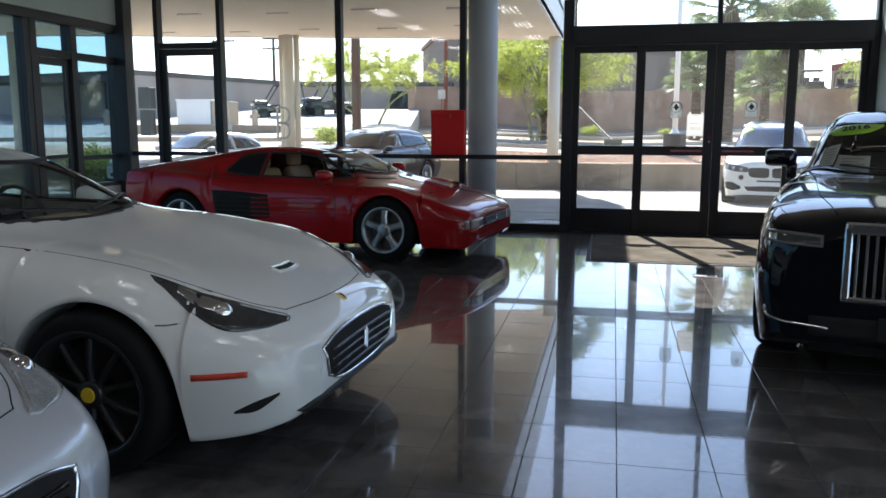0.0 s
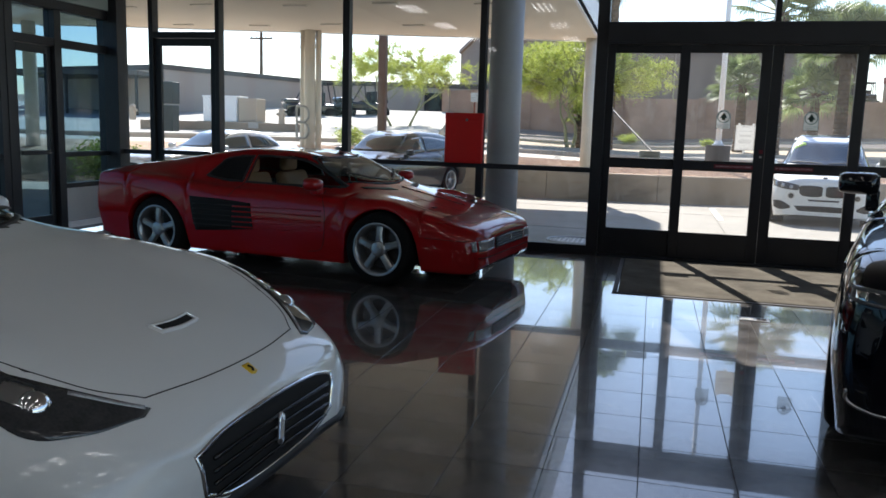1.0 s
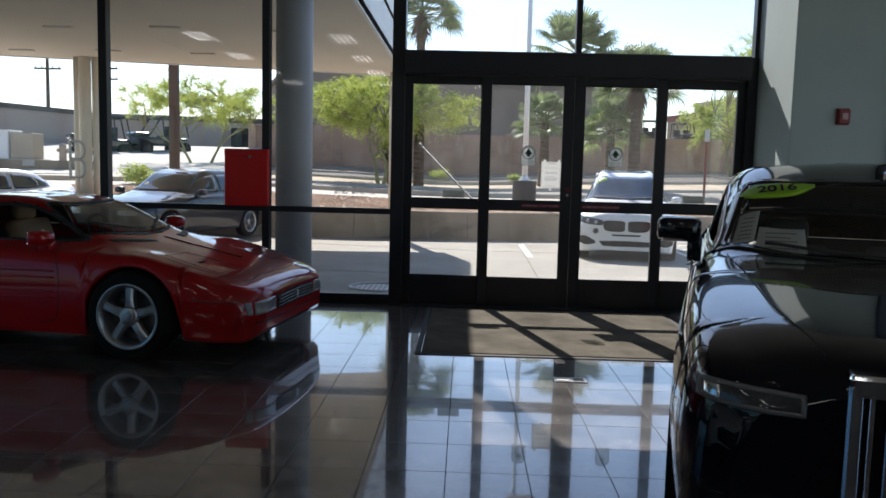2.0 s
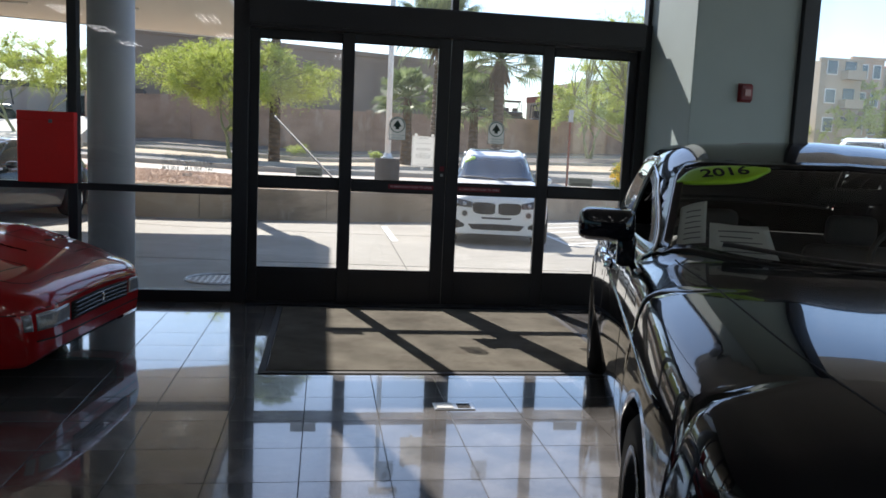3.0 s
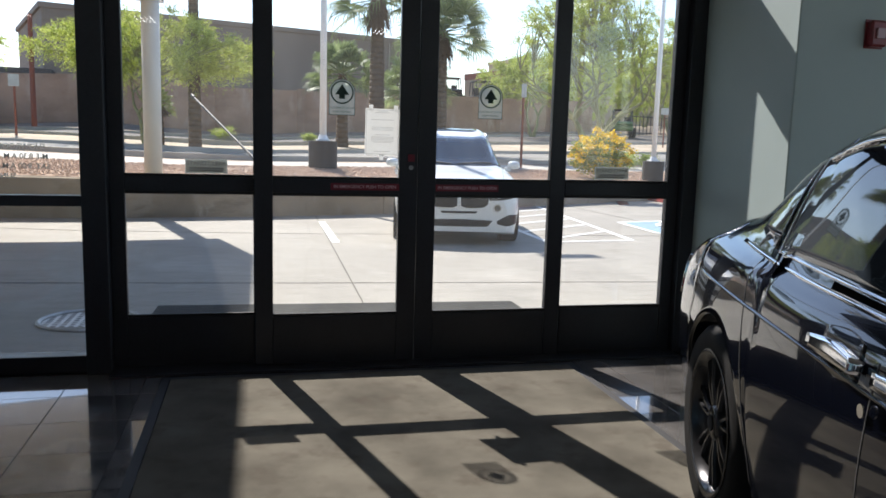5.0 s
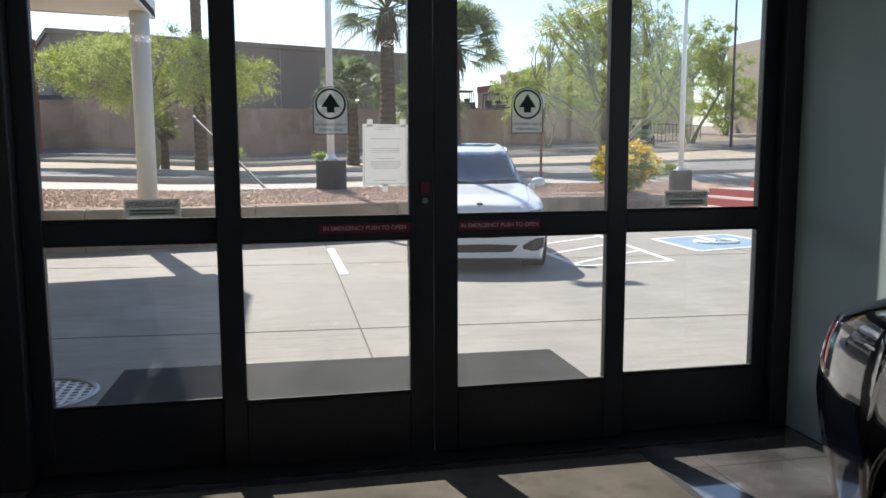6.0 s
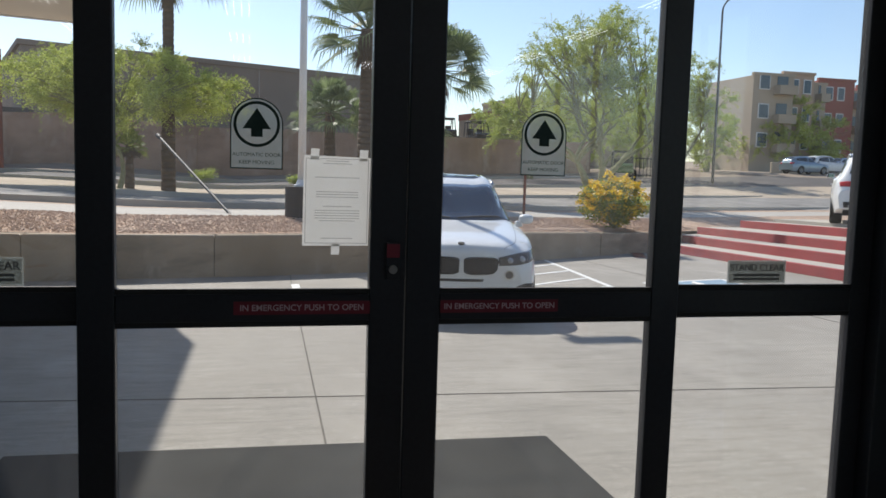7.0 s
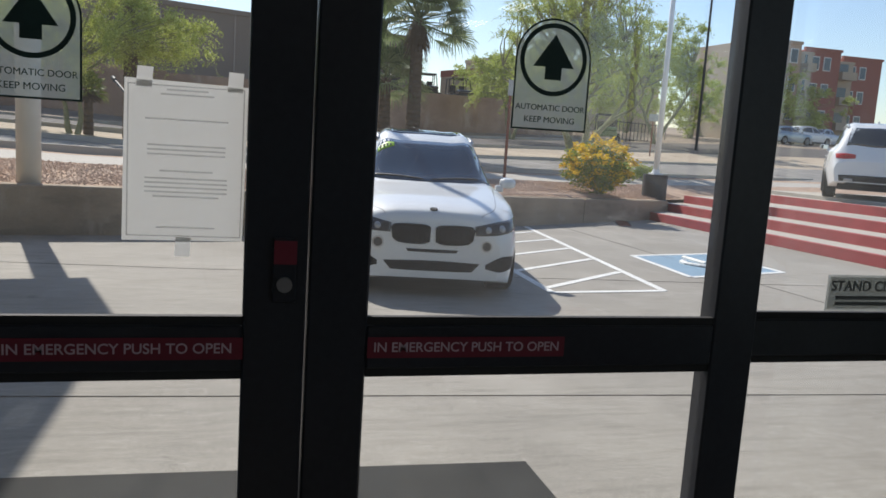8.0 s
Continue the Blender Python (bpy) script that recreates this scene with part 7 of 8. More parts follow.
def tree(name, x, y, height, spread, label, leaf, seed, trunk_h=1.3, trunks=2, clumps=120, twigs=9, leaves=26, size=0.1, z=None, low=0.45,
         reach=0.5, rise=0.35, bark=None, gaps=-0.12, lean=0.28):
    """A desert tree: forking trunks, thin branches to every clump, and feathery sprays of leaflets round them."""
    rng = random.Random(seed)
    z0 = up_z(x, y) if z is None else z
    e = thing(name, (x, y, z0 - 0.05), label, "tree")
    bm = bmesh.new()
    tips = []
    for i in range(trunks):
        a = 6.28 * i / trunks + rng.uniform(-0.4, 0.4)
        limb(bm, (0.1 * math.cos(a), 0.1 * math.sin(a), 0), (lean * math.cos(a), lean * math.sin(a), 1), trunk_h * rng.uniform(0.85, 1.2), 0.021 * height, 3, rng, tips)
    zc, hz = height * (1 + low) / 2, height * (1 - low) / 2
    C, O = [], []
    while len(C) < clumps:
        u = Vector((rng.uniform(-1, 1), rng.uniform(-1, 1), rng.uniform(-1, 1)))
        if not 0.25 < u.length < 1 or noise.noise(u * 2.1 + Vector((seed * 1.7, seed, 0))) < gaps:
            continue
        r = 0.86 + 0.4 * noise.noise(u * 1.9 + Vector((seed, 3, 0)))
        sink = 0.25 * (u.x * u.x + u.y * u.y)
        c = Vector((u.x * spread * r, u.y * spread * r * 0.9, zc + (u.z * r - sink) * hz))
        C.append(c)
        o = Vector((u.x, u.y, u.z * 0.6 + rise))
        O.append(o.normalized())
        t = min(tips, key=lambda q: (q - c).length)
        m = t.lerp(c, 0.5) + Vector((rng.uniform(-0.15, 0.15), rng.uniform(-0.15, 0.15), 0.12))
        cyl(bm, t, m, 0.0042 * height, 0.003 * height, seg=5, caps=False)
        cyl(bm, m, c, 0.003 * height, 0.0016 * height, seg=5, caps=False)
    part("trunk", bm, bark or M_BARK, e, "forking pale green trunk and thin branches", True)
    quads("crown", sprays(C, O, twigs, leaves, reach, size, seed), leaf, e, "airy crown of fine leaves")
    return e


def palm(name, x, y, height, crown, label, seed, trunk_r=0.22, z=None, fronds=34, skirt=True, leaf=None):
    """A fan palm; crown is the reach of its leaves."""
    rng = random.Random(seed)
    z0 = up_z(x, y) if z is None else z
    e = thing(name, (x, y, z0 - 0.05), label, "palm tree")
    bm = bmesh.new()
    n = max(4, int(height / 0.2))
    for i in range(n):
        a, b = height * i / n, height * (i + 1) / n
        r = trunk_r * (1.2 - 0.3 * min(1, i / n * 1.5)) * rng.uniform(0.97, 1.03)
        cyl(bm, (0, 0, a), (0, 0, b + 0.015), r * 0.95, r * 1.04, seg=14)
    part("trunk", bm, M_PALMBARK, e, "ringed brown trunk", True)
    bm = bmesh.new()
    K = 27
    for i in range(fronds):
        a = i * 2.39996 + rng.uniform(-0.2, 0.2)
        el = 1.35 - 1.7 * (i + 0.5) / fronds + rng.uniform(-0.12, 0.12)
        d = Vector((math.cos(a) * math.cos(el), math.sin(a) * math.cos(el), math.sin(el)))
        side = Vector((-math.sin(a), math.cos(a), 0))
        upv = d.cross(side)
        ro = rng.uniform(-0.55, 0.55)
        side, upv = side * math.cos(ro) + upv * math.sin(ro), upv * math.cos(ro) - side * math.sin(ro)
        base = Vector((0, 0, height - 0.1 + 0.12 * math.sin(el)))
        tip = base + d * crown * rng.uniform(0.44, 0.6) - Vector((0, 0, 0.06 * crown))
        cyl(bm, base, tip, 0.028, 0.014, seg=4, caps=False)
        sag = 0.12 + 0.2 * rng.random()
        ang = [(k - K // 2) / (K // 2) * 1.75 for k in range(K)]
        rays = [(d * math.cos(t) + side * math.sin(t) + upv * 0.25 * abs(math.sin(t))).normalized() for t in ang]
        ln = [crown * 0.46 * (0.72 + 0.28 * math.cos(t * 0.7)) * rng.uniform(0.9, 1.08) for t in ang]
        for k, q in enumerate(rays):
            w = (rays[min(k + 1, K - 1)] - rays[max(k - 1, 0)]).normalized() * ln[k] * 0.034
            mid = tip + q * ln[k] * 0.5 - Vector((0, 0, sag * ln[k] * 0.18))
            far = tip + q * ln[k] * 0.8 - Vector((0, 0, sag * ln[k] * 0.55))
            end = tip + q * ln[k] + Vector((0, 0, -(sag + 0.45 * rng.random()) * ln[k]))
            v = [bm.verts.new(c) for c in (tip, mid - w, far - w * 0.7, end, far + w * 0.7, mid + w)]
            bm.faces.new((v[0], v[1], v[5]))
            bm.faces.new((v[1], v[2], v[4], v[5]))
            bm.faces.new((v[2], v[3], v[4]))
    part("crown", bm, leaf or M_LEAF_PALM, e, "open crown of split green fan leaves")
    if skirt:
        bm = bmesh.new()
        for i in range(150):
            a = rng.uniform(0, 6.28)
            zz = height - rng.uniform(0.05, 0.3 * crown)
            p = Vector((math.cos(a) * trunk_r * 0.9, math.sin(a) * trunk_r * 0.9, zz))
            q = p + Vector((math.cos(a) * 0.3, math.sin(a) * 0.3, -rng.uniform(0.2, 0.4) * crown))
            w = Vector((-math.sin(a), math.cos(a), 0)) * 0.035
            bm.faces.new([bm.verts.new(c) for c in (p - w, p + w, q + w * 0.4, q - w * 0.4)])
        part("dead_leaf_skirt", bm, M_PALMBARK, e, "hanging dry leaves")
    return e


tree("palo_verde_tree", -3.3, 36.2, 4.75, 3.75, "yellow-green palo verde tree on the street median", M_LEAF_PV, 3, 1.05, 2, 300, 13, 26, 0.075, low=0.44, reach=0.6)
tree("palo_verde_tree", -10.6, 36.6, 4.2, 3.6, "open palo verde tree with bent pale trunks beside the driveway", M_LEAF_PV, 8, 1.1, 2, 190, 11, 24, 0.065, low=0.56, reach=0.55, rise=0.5, gaps=0.0, lean=0.7)
tree("mesquite_tree", 15.0, 41.4, 8.8, 3.6, "tall feathery green mesquite tree with pale trunks on the median", M_LEAF_MQ, 5, 1.9, 4, 330, 9, 24, 0.085, low=0.30, reach=0.75, rise=0.8, gaps=-0.05, lean=0.5)
tree("mesquite_tree", 31.0, 64.5, 9.5, 3.8, "green mesquite tree farther along the street", M_LEAF_MQ, 11, 2.2, 2, 170, 9, 22, 0.15, low=0.36, reach=0.9, rise=0.6)
tree("mesquite_tree", 38.5, 72.5, 6.0, 3.0, "bushy green tree at the street corner", M_LEAF_MQ, 31, 1.0, 3, 110, 8, 22, 0.16, low=0.12, reach=0.8)
tree("mesquite_tree", 17.5, 58.0, 6.5, 3.6, "green tree behind the block wall", M_LEAF_MQ, 15, 1.8, 2, 120, 8, 22, 0.14, low=0.35, reach=0.8)
tree("mesquite_tree", 58.5, 90.0, 8.0, 8.0, "bright green tree in front of the apartments", M_LEAF_PV, 21, 1.5, 3, 240, 9, 20, 0.25, low=0.06, reach=1.3)
for tx, ty, th, sd in ((25.5, 73.0, 8.0, 31), (31.5, 79.0, 7.0, 33), (38.0, 84.0, 8.0, 35), (21.0, 69.0, 6.0, 37)):
    tree("mesquite_tree", tx, ty, th, 4.6, "leafy green tree in the far row beyond the yard", M_LEAF_MQ, sd, 1.8, 2, 120, 8, 20, 0.18, low=0.15, reach=1.0)
palm("fan_palm", 5.05, 36.4, 5.65, 2.3, "tall fan palm with a slim trunk on the street median", 2, 0.27, fronds=36)
palm("fan_palm", 8.05, 39.0, 4.85, 2.3, "full-crowned fan palm with a dry leaf skirt on the median", 4, 0.24, fronds=40)
palm("fan_palm", 4.15, 40.0, 3.05, 1.7, "short bushy fan palm on the median", 6, 0.22, fronds=40, skirt=False)
palm("fan_palm", 7.2, 40.2, 2.7, 1.9, "short fan palm beside the taller palm", 7, 0.22, fronds=36, skirt=False)
palm("fan_palm", -1.43, 37.0, 7.25, 2.0, "tall fan palm with a slender trunk near the canopy", 9, 0.2, fronds=36)
palm("yucca", -3.0, 36.7, 1.45, 0.7, "small bright green yucca with a dark trunk", 13, 0.13, fronds=30, leaf=M_LEAF_BUSH)
palm("fan_palm", -19.0, 13.5, 5.2, 1.7, "fan palm beside the drive", 12, 0.25, z=LOT)

# flowering bush
bu = thing("flowering_bush", (10.15, 28.4, up_z(10.15, 28.4) - 0.03), "round green bush covered in yellow flowers on the gravel", "bush")
rng = random.Random(4)
bm = bmesh.new()
for i in range(16):
    a = 6.28 * i / 16
    cyl(bm, (0, 0, 0), (0.6 * math.cos(a), 0.6 * math.sin(a), rng.uniform(0.5, 1.1)), 0.018, 0.008, seg=5)
part("stems", bm, M_BARK, bu)
bm = bmesh.new()
leaf_cloud(bm, (0, 0, 0.72), (0.95, 0.95, 0.68), 170, 42, 0.075, rng, 0.1, 0.3)
part("foliage", bm, M_LEAF_BUSH, bu, "small green leaves")
bm = bmesh.new()
leaf_cloud(bm, (0, 0, 0.8), (1.02, 1.02, 0.72), 210, 13, 0.1, rng, 0.06, 0.75)
part("flowers", bm, M_FLOWER, bu, "clusters of yellow flowers")
for x, y, r in ((13.2, 33.5, 0.55), (14.6, 34.6, 0.45), (4.9, 27.8, 0.35), (-1.6, 47.5, 0.6), (2.4, 46.0, 0.3), (-7.9, 23.2, 0.4)):
    b2 = thing("desert_shrub", (x, y, up_z(x, y) - 0.02), "small dry grey-green desert shrub on the ground", "bush", "desert shrubs")
    bm = bmesh.new()
    leaf_cloud(bm, (0, 0, r * 0.6), (r, r, r * 0.6), 40, 40, 0.07, rng, 0.1, 0.2)
    part("foliage", bm, M_LEAF_MQ, b2)
lb = thing("low_bush", (-11.6, 17.6, LOT), "bright green low bush beside the parked sedan", "bush")
bm = bmesh.new()
leaf_cloud(bm, (0, 0, 0.5), (0.8, 0.7, 0.5), 70, 45, 0.09, rng, 0.12, 0.2)
part("foliage", bm, M_LEAF_BUSH, lb)

# light poles on concrete drums
def light_pole(x, y, h=7.5, r=0.065):
    z0 = up_z(x, y)
    e = thing("light_pole", (x, y, z0 - 0.1), "white steel light pole on a dark round concrete base", "light pole", "car park light poles")
    part("base", cyl(bmesh.new(), (0, 0, 0), (0, 0, 0.72), 0.33, seg=28), M_BASE, e, "dark concrete drum")
    bx("foot_plate", -0.15, 0.15, -0.15, 0.15, 0.72, 0.76, M_WHITE, e, 0.005)
    part("shaft", cyl(bmesh.new(), (0, 0, 0.76), (0, 0, h), r * 1.25, r * 0.9, seg=16), M_WHITE, e, smooth=True)
    part("cap", cyl(bmesh.new(), (0, 0, 0.76), (0, 0, 0.86), r * 1.9, r * 1.4, seg=16), M_WHITE, e)
    bx("lamp_head", -0.2, 0.6, -0.16, 0.16, h, h + 0.12, M_WHITE, e, 0.02)
    return e


M_BASE = mat("dark_painted_concrete", (0.05, 0.048, 0.046), 0.85, 0, 0.25, 3, 40, 0.1)
light_pole(1.9, 25.3)
light_pole(12.4, 29.65)

# gravel
rng = random.Random(12)
V, F = [], []
for _ in range(32000):
    x = rng.uniform(-9, 13.5)
    v = rng.uniform(0.32, 2.55)
    yv = wall_y(x) + 1.08 * v
    zz = ground_z(v, x)
    s = rng.uniform(0.007, 0.019)
    b = len(V)
    for d in ((1, 0, 0), (-1, 0, 0), (0, 1, 0), (0, -1, 0), (0, 0, 0.8), (0, 0, -0.8)):
        V.append((x + d[0] * s * rng.uniform(0.7, 1.3), yv + d[1] * s * rng.uniform(0.7, 1.3), zz + 0.02 + d[2] * s * rng.uniform(0.7, 1.2)))
    F += [(b + i, b + j, b + k) for i, j, k in ((0, 2, 4), (2, 1, 4), (1, 3, 4), (3, 0, 4), (2, 0, 5), (1, 2, 5), (3, 1, 5), (0, 3, 5))]
me = bpy.data.meshes.new("gravel")
me.from_pydata(V, [], F)
me.materials.append(M_STONE)
tagged(new("gravel", me), "loose reddish gravel stones on the planting bed", "gravel", kind="stuff")

# tan block wall across the street
bw = thing("block_wall", (0, 0, 0), "tan concrete block wall with stained lower courses across the street", "wall", kind="structure")


def wall_run(pts, h, t, material, parent, name="panel", z0=-0.3):
    for (xa, ya), (xb, yb) in zip(pts, pts[1:]):
        bm = bmesh.new()
        d = Vector((xb - xa, yb - ya)).normalized()
        n = Vector((-d.y, d.x)) * t
        za, zb = up_z(xa, ya), up_z(xb, yb)
        lo = [bm.verts.new(c) for c in ((xa, ya, za + z0), (xb, yb, zb + z0), (xb + n.x, yb + n.y, zb + z0), (xa + n.x, ya + n.y, za + z0))]
        hi = [bm.verts.new(c) for c in ((xa, ya, za + h), (xb, yb, zb + h), (xb + n.x, yb + n.y, zb + h), (xa + n.x, ya + n.y, za + h))]
        bm.faces.new(lo[::-1])
        bm.faces.new(hi)
        for i in range(4):
            bm.faces.new((lo[i], lo[(i + 1) % 4], hi[(i + 1) % 4], hi[i]))
        part(name, bm, material, parent)


def vline(xs_, v):
    return [(x, wall_y(max(-40, min(x, 30))) + 1.08 * v) for x in xs_]


wall_run(vline([-11.6, -7, -2.4, 2.2, 6.8, 11.4, 16, 20.6, 25.2], 28), 2.35, 0.2, M_BLOCK, bw)
for x, y in vline([-11.6, -7, -2.4, 2.2, 6.8, 11.4, 16, 20.6, 25.2], 28):
    z0 = up_z(x, y)
    bx("pilaster", x - 0.22, x + 0.22, y - 0.08, y + 0.3, z0 - 0.2, z0 + 2.45, M_BLOCK, bw, 0.01)
wall_run([(-11.6, vline([-11.6], 28)[0][1]), (-13.5, 62)], 2.35, 0.2, M_BLOCK, bw)


def building(name, pts, z0, z1, material, label, parapet=0.25, roof=None):
    """A flat-roofed block over the outline pts, with a parapet."""
    e = thing(name, (pts[0][0], pts[0][1], z0), label, "building")
    x0, y0 = pts[0]
    strip("wall", [(x - x0, y - y0) for x, y in pts], 0, z1 - z0, material, e)
    cx, cy = sum(p[0] for p in pts) / len(pts), sum(p[1] for p in pts) / len(pts)
    big = [(cx + (x - cx) * 1.012 - x0, cy + (y - cy) * 1.012 - y0) for x, y in pts]
    strip("parapet", big, z1 - z0 - parapet, parapet + 0.05, roof or material, e)
    return e


def opening(e, x0, x1, y, z0, z1, frame=M_FRAME, glass=M_WINDARK, dir_=None):
    w = bx("window", x0, x1, y - 0.12, y + 0.02, z0, z1, frame, e, 0.0)
    bx("window_pane", x0 + 0.08, x1 - 0.08, y - 0.15, y - 0.12, z0 + 0.08, z1 - 0.08, glass, w)
    return w


M_ROOFEDGE = mat("dark_roof_edge", (0.1, 0.09, 0.08), 0.8, 0, 0.1)
bt = building("warehouse", [(-14, 66.3), (16, 78.5), (10, 96), (-20, 84)], 2.0, 10.2, M_BLDG, "long windowless taupe stucco warehouse behind the wall", 0.3)
for i in range(1, 6):
    t = i / 6
    x, y = 30 * t, 12.2 * t
    part("control_joint", box(bmesh.new(), x - 0.04, x + 0.04, y - 0.1, y + 0.02, 0.2, 7.8), M_BLDG2, bt)
bt2 = building("low_building", [(-30, 58), (-12, 62.6), (-13.5, 72), (-32, 70)], 1.5, 4.7, M_BLDG2, "low grey building with a dark carport opening behind the driveway", 0.3, M_ROOFEDGE)
bx("carport_opening", 13.6, 17.2, 2.9, 4.9, 0.0, 2.5, M_DARK, bt2)
building("service_building", [(-24.9, 40.2), (-20.5, 55.7), (-31, 60), (-37, 44)], 0.8, 4.3, M_BLDG2, "grey-brown flat-roofed service building with a dark roof edge", 0.22, M_ROOFEDGE)
cpk = thing("carport", (-34, 38, up_z(-34, 38)), "open steel carport with a flat dark roof", "carport")
bx("roof", 0, 9, 0, 5, 2.7, 2.95, M_ROOFEDGE, cpk, 0.02)
for x in (0.3, 4.5, 8.7):
    part("post", cyl(bmesh.new(), (x, 0.3, 0), (x, 0.3, 2.7), 0.08, seg=10), M_FENCE, cpk)
wb2 = building("office_cabin", [(-36, 44), (-27.5, 46), (-28.5, 51), (-37, 49)], 0.9, 3.3, M_WHITE, "pale flat-roofed site cabin with a small window", 0.15)
bx("window", 2.0, 3.2, 0.2, 0.42, 1.0, 1.9, M_WINDARK, wb2)
for i in range(12):
    x = 4.4 + i * 0.25
    bx("gate_slat", x, x + 0.2, 0.75 + i * 0.06, 0.8 + i * 0.06, 0.1, 1.7, M_GALV, wb2)

# apartments far to the east
ap = thing("apartment_building", (52, 87, 6.0), "three-storey terracotta and beige apartment building with balconies", "building")
for i, (x0, x1, m_, h, dy) in enumerate(((0, 5, M_BEIGE, 8.6, 0.0), (5, 9, M_SANDST, 9.2, -0.8), (9, 13, M_BEIGE, 8.6, 0.0), (13, 18, M_BRICKRED, 9.4, -0.8), (18, 23, M_BEIGE, 8.6, 0), (23, 29, M_BRICKRED, 9.6, -0.8))):
    yo = x0 * 0.55
    w = bx("wall", x0, x1, yo + dy, yo + 9, -4, h, m_, ap, 0.02)
    bx("parapet", x0 - 0.1, x1 + 0.1, yo + dy - 0.12, yo + dy + 0.3, h, h + 0.3, m_, w)
    for s in range(3):
        z = 0.9 + s * 3.1
        q = bx("window", x0 + 0.7, x0 + 2.0, yo + dy - 0.1, yo + dy + 0.05, z, z + 1.6, M_WHITE, w)
        bx("window_pane", x0 + 0.8, x0 + 1.9, yo + dy - 0.13, yo + dy - 0.1, z + 0.1, z + 1.5, M_WINDARK, q)
        if i % 2 == 0:
            q = bx("balcony", x0 + 2.5, x1 - 0.3, yo + dy - 1.2, yo + dy, z - 0.5, z + 0.45, m_, w)
            bx("balcony_door", x0 + 2.9, x1 - 0.8, yo + dy - 0.08, yo + dy + 0.04, z - 0.3, z + 1.7, M_WINDARK, w)
        else:
            q = bx("window", x0 + 2.6, x0 + 3.6, yo + dy - 0.1, yo + dy + 0.05, z, z + 1.6, M_WHITE, w)
            bx("window_pane", x0 + 2.7, x0 + 3.5, yo + dy - 0.13, yo + dy - 0.1, z + 0.1, z + 1.5, M_WINDARK, q)
building("apartment_wing", [(28, 92), (50, 100), (47, 108), (26, 102)], 4.5, 11.5, M_BEIGE, "low beige apartment wing beyond the trees", 0.3)
building("clubhouse", [(20, 72), (27, 76), (25, 84), (18, 80)], 3.0, 8.0, M_BEIGE, "beige house with a terracotta roof among the trees", 0.5, M_BRICKRED)

# low stone walls at the street corner
for x, y, l in ((46, 74, 5), (52, 78, 5)):
    lw = thing("garden_wall", (x, y, up_z(x, y)), "low curved beige garden wall", "wall", "low garden walls")
    bx("panel", 0, l, 0, 0.3, -0.5, 1.0, M_BEIGE, lw, 0.05)

# utility poles
for x, y, h, s in ((-37, 75, 8.5, 1.0), (-34, 80, 8.0, 1.0), (-62, 60, 9, 1.0), (38, 100, 14, 1.0)):
    z0 = up_z(x, y)
    e = thing("utility_pole", (x, y, z0 - 0.2), "wooden utility pole with crossarms above the roofs", "utility pole", "utility poles")
    part("shaft", cyl(bmesh.new(), (0, 0, 0), (0, 0, h), 0.2, 0.13, seg=10), M_PALMBARK, e)
    for k in (0.5, 1.5):
        bx("crossarm", -1.2, 1.2, -0.06, 0.06, h - k - 0.08, h - k + 0.08, M_PALMBARK, e)
        for i in (-1.05, -0.5, 0.5, 1.05):
            part("insulator", cyl(bmesh.new(), (i, 0, h - k + 0.08), (i, 0, h - k + 0.28), 0.05, seg=8), M_GALV, e)
# tall curved street lamp
sl = thing("street_lamp", (32.1, 60.6, up_z(32.1, 60.6)), "tall dark street lamp with a curved arm", "street lamp")
bm = bmesh.new()
cyl(bm, (0, 0, -0.2), (0, 0, 12.0), 0.11, 0.07, seg=10)
pv = Vector((0, 0, 12.0))
for i in range(8):
    a = math.pi / 2 * (i + 1) / 8
    q = Vector((1.9 * (1 - math.cos(a)), 0, 12.0 + 1.3 * math.sin(a)))
    cyl(bm, pv, q, 0.06, seg=8)
    pv = q
part("shaft", bm, M_FENCE, sl)
bx("lamp_head", 1.9, 2.7, -0.15, 0.15, 13.2, 13.35, M_GALV, sl, 0.03)

# leaning stake, signs, pole of rust red steel
M_PIPE = mat("weathered_dark_steel", (0.09, 0.085, 0.08), 0.6, 0.3, 0.2)
ls = thing("leaning_pipe", (0.5, 25.6, up_z(0.5, 25.6)), "dark grey steel pipe leaning out of the gravel", "pipe")
part("shaft", cyl(bmesh.new(), (0.08, -0.2, -0.1), (-1.75, 3.5, 1.62), 0.03, seg=10), M_PIPE, ls)
part("clamp", cyl(bmesh.new(), (-1.72, 3.44, 1.59), (-1.78, 3.56, 1.65), 0.05, seg=10), M_PIPE, ls)
for x, y, h, w in ((8.1, 29.8, 2.5, 0.0), (-7.1, 36.1, 2.0, 0.34), (24.0, 52.0, 2.4, 0.6)):
    e = thing("sign_post", (x, y, up_z(x, y)), "small street sign on a slim dark post", "sign", "small street signs")
    part("post", cyl(bmesh.new(), (0, 0, -0.1), (0, 0, h), 0.04, seg=8), M_RUST, e)
    bx("plate", -max(w, 0.16) / 2, max(w, 0.16) / 2, -0.05, -0.03, h - 0.4, h, M_GALV, e, 0.004)
rp = thing("flag_pole", (-9.0, 46.2, up_z(-9.0, 46.2)), "rust-red steel pole in front of the block wall", "pole")
part("shaft", cyl(bmesh.new(), (0, 0, -0.1), (0, 0, 5.0), 0.12, 0.1, seg=10), M_RUST, rp)
M_POST = mat("dark_brown_post", (0.09, 0.055, 0.04), 0.8, 0, 0.15)
bp_ = thing("canopy_post", (-7.25, 24.2, up_z(-7.25, 24.2)), "brown square steel post beside the driveway", "post")
bx("shaft", -0.11, 0.11, -0.11, 0.11, -0.3, 4.2, M_POST, bp_, 0.01)

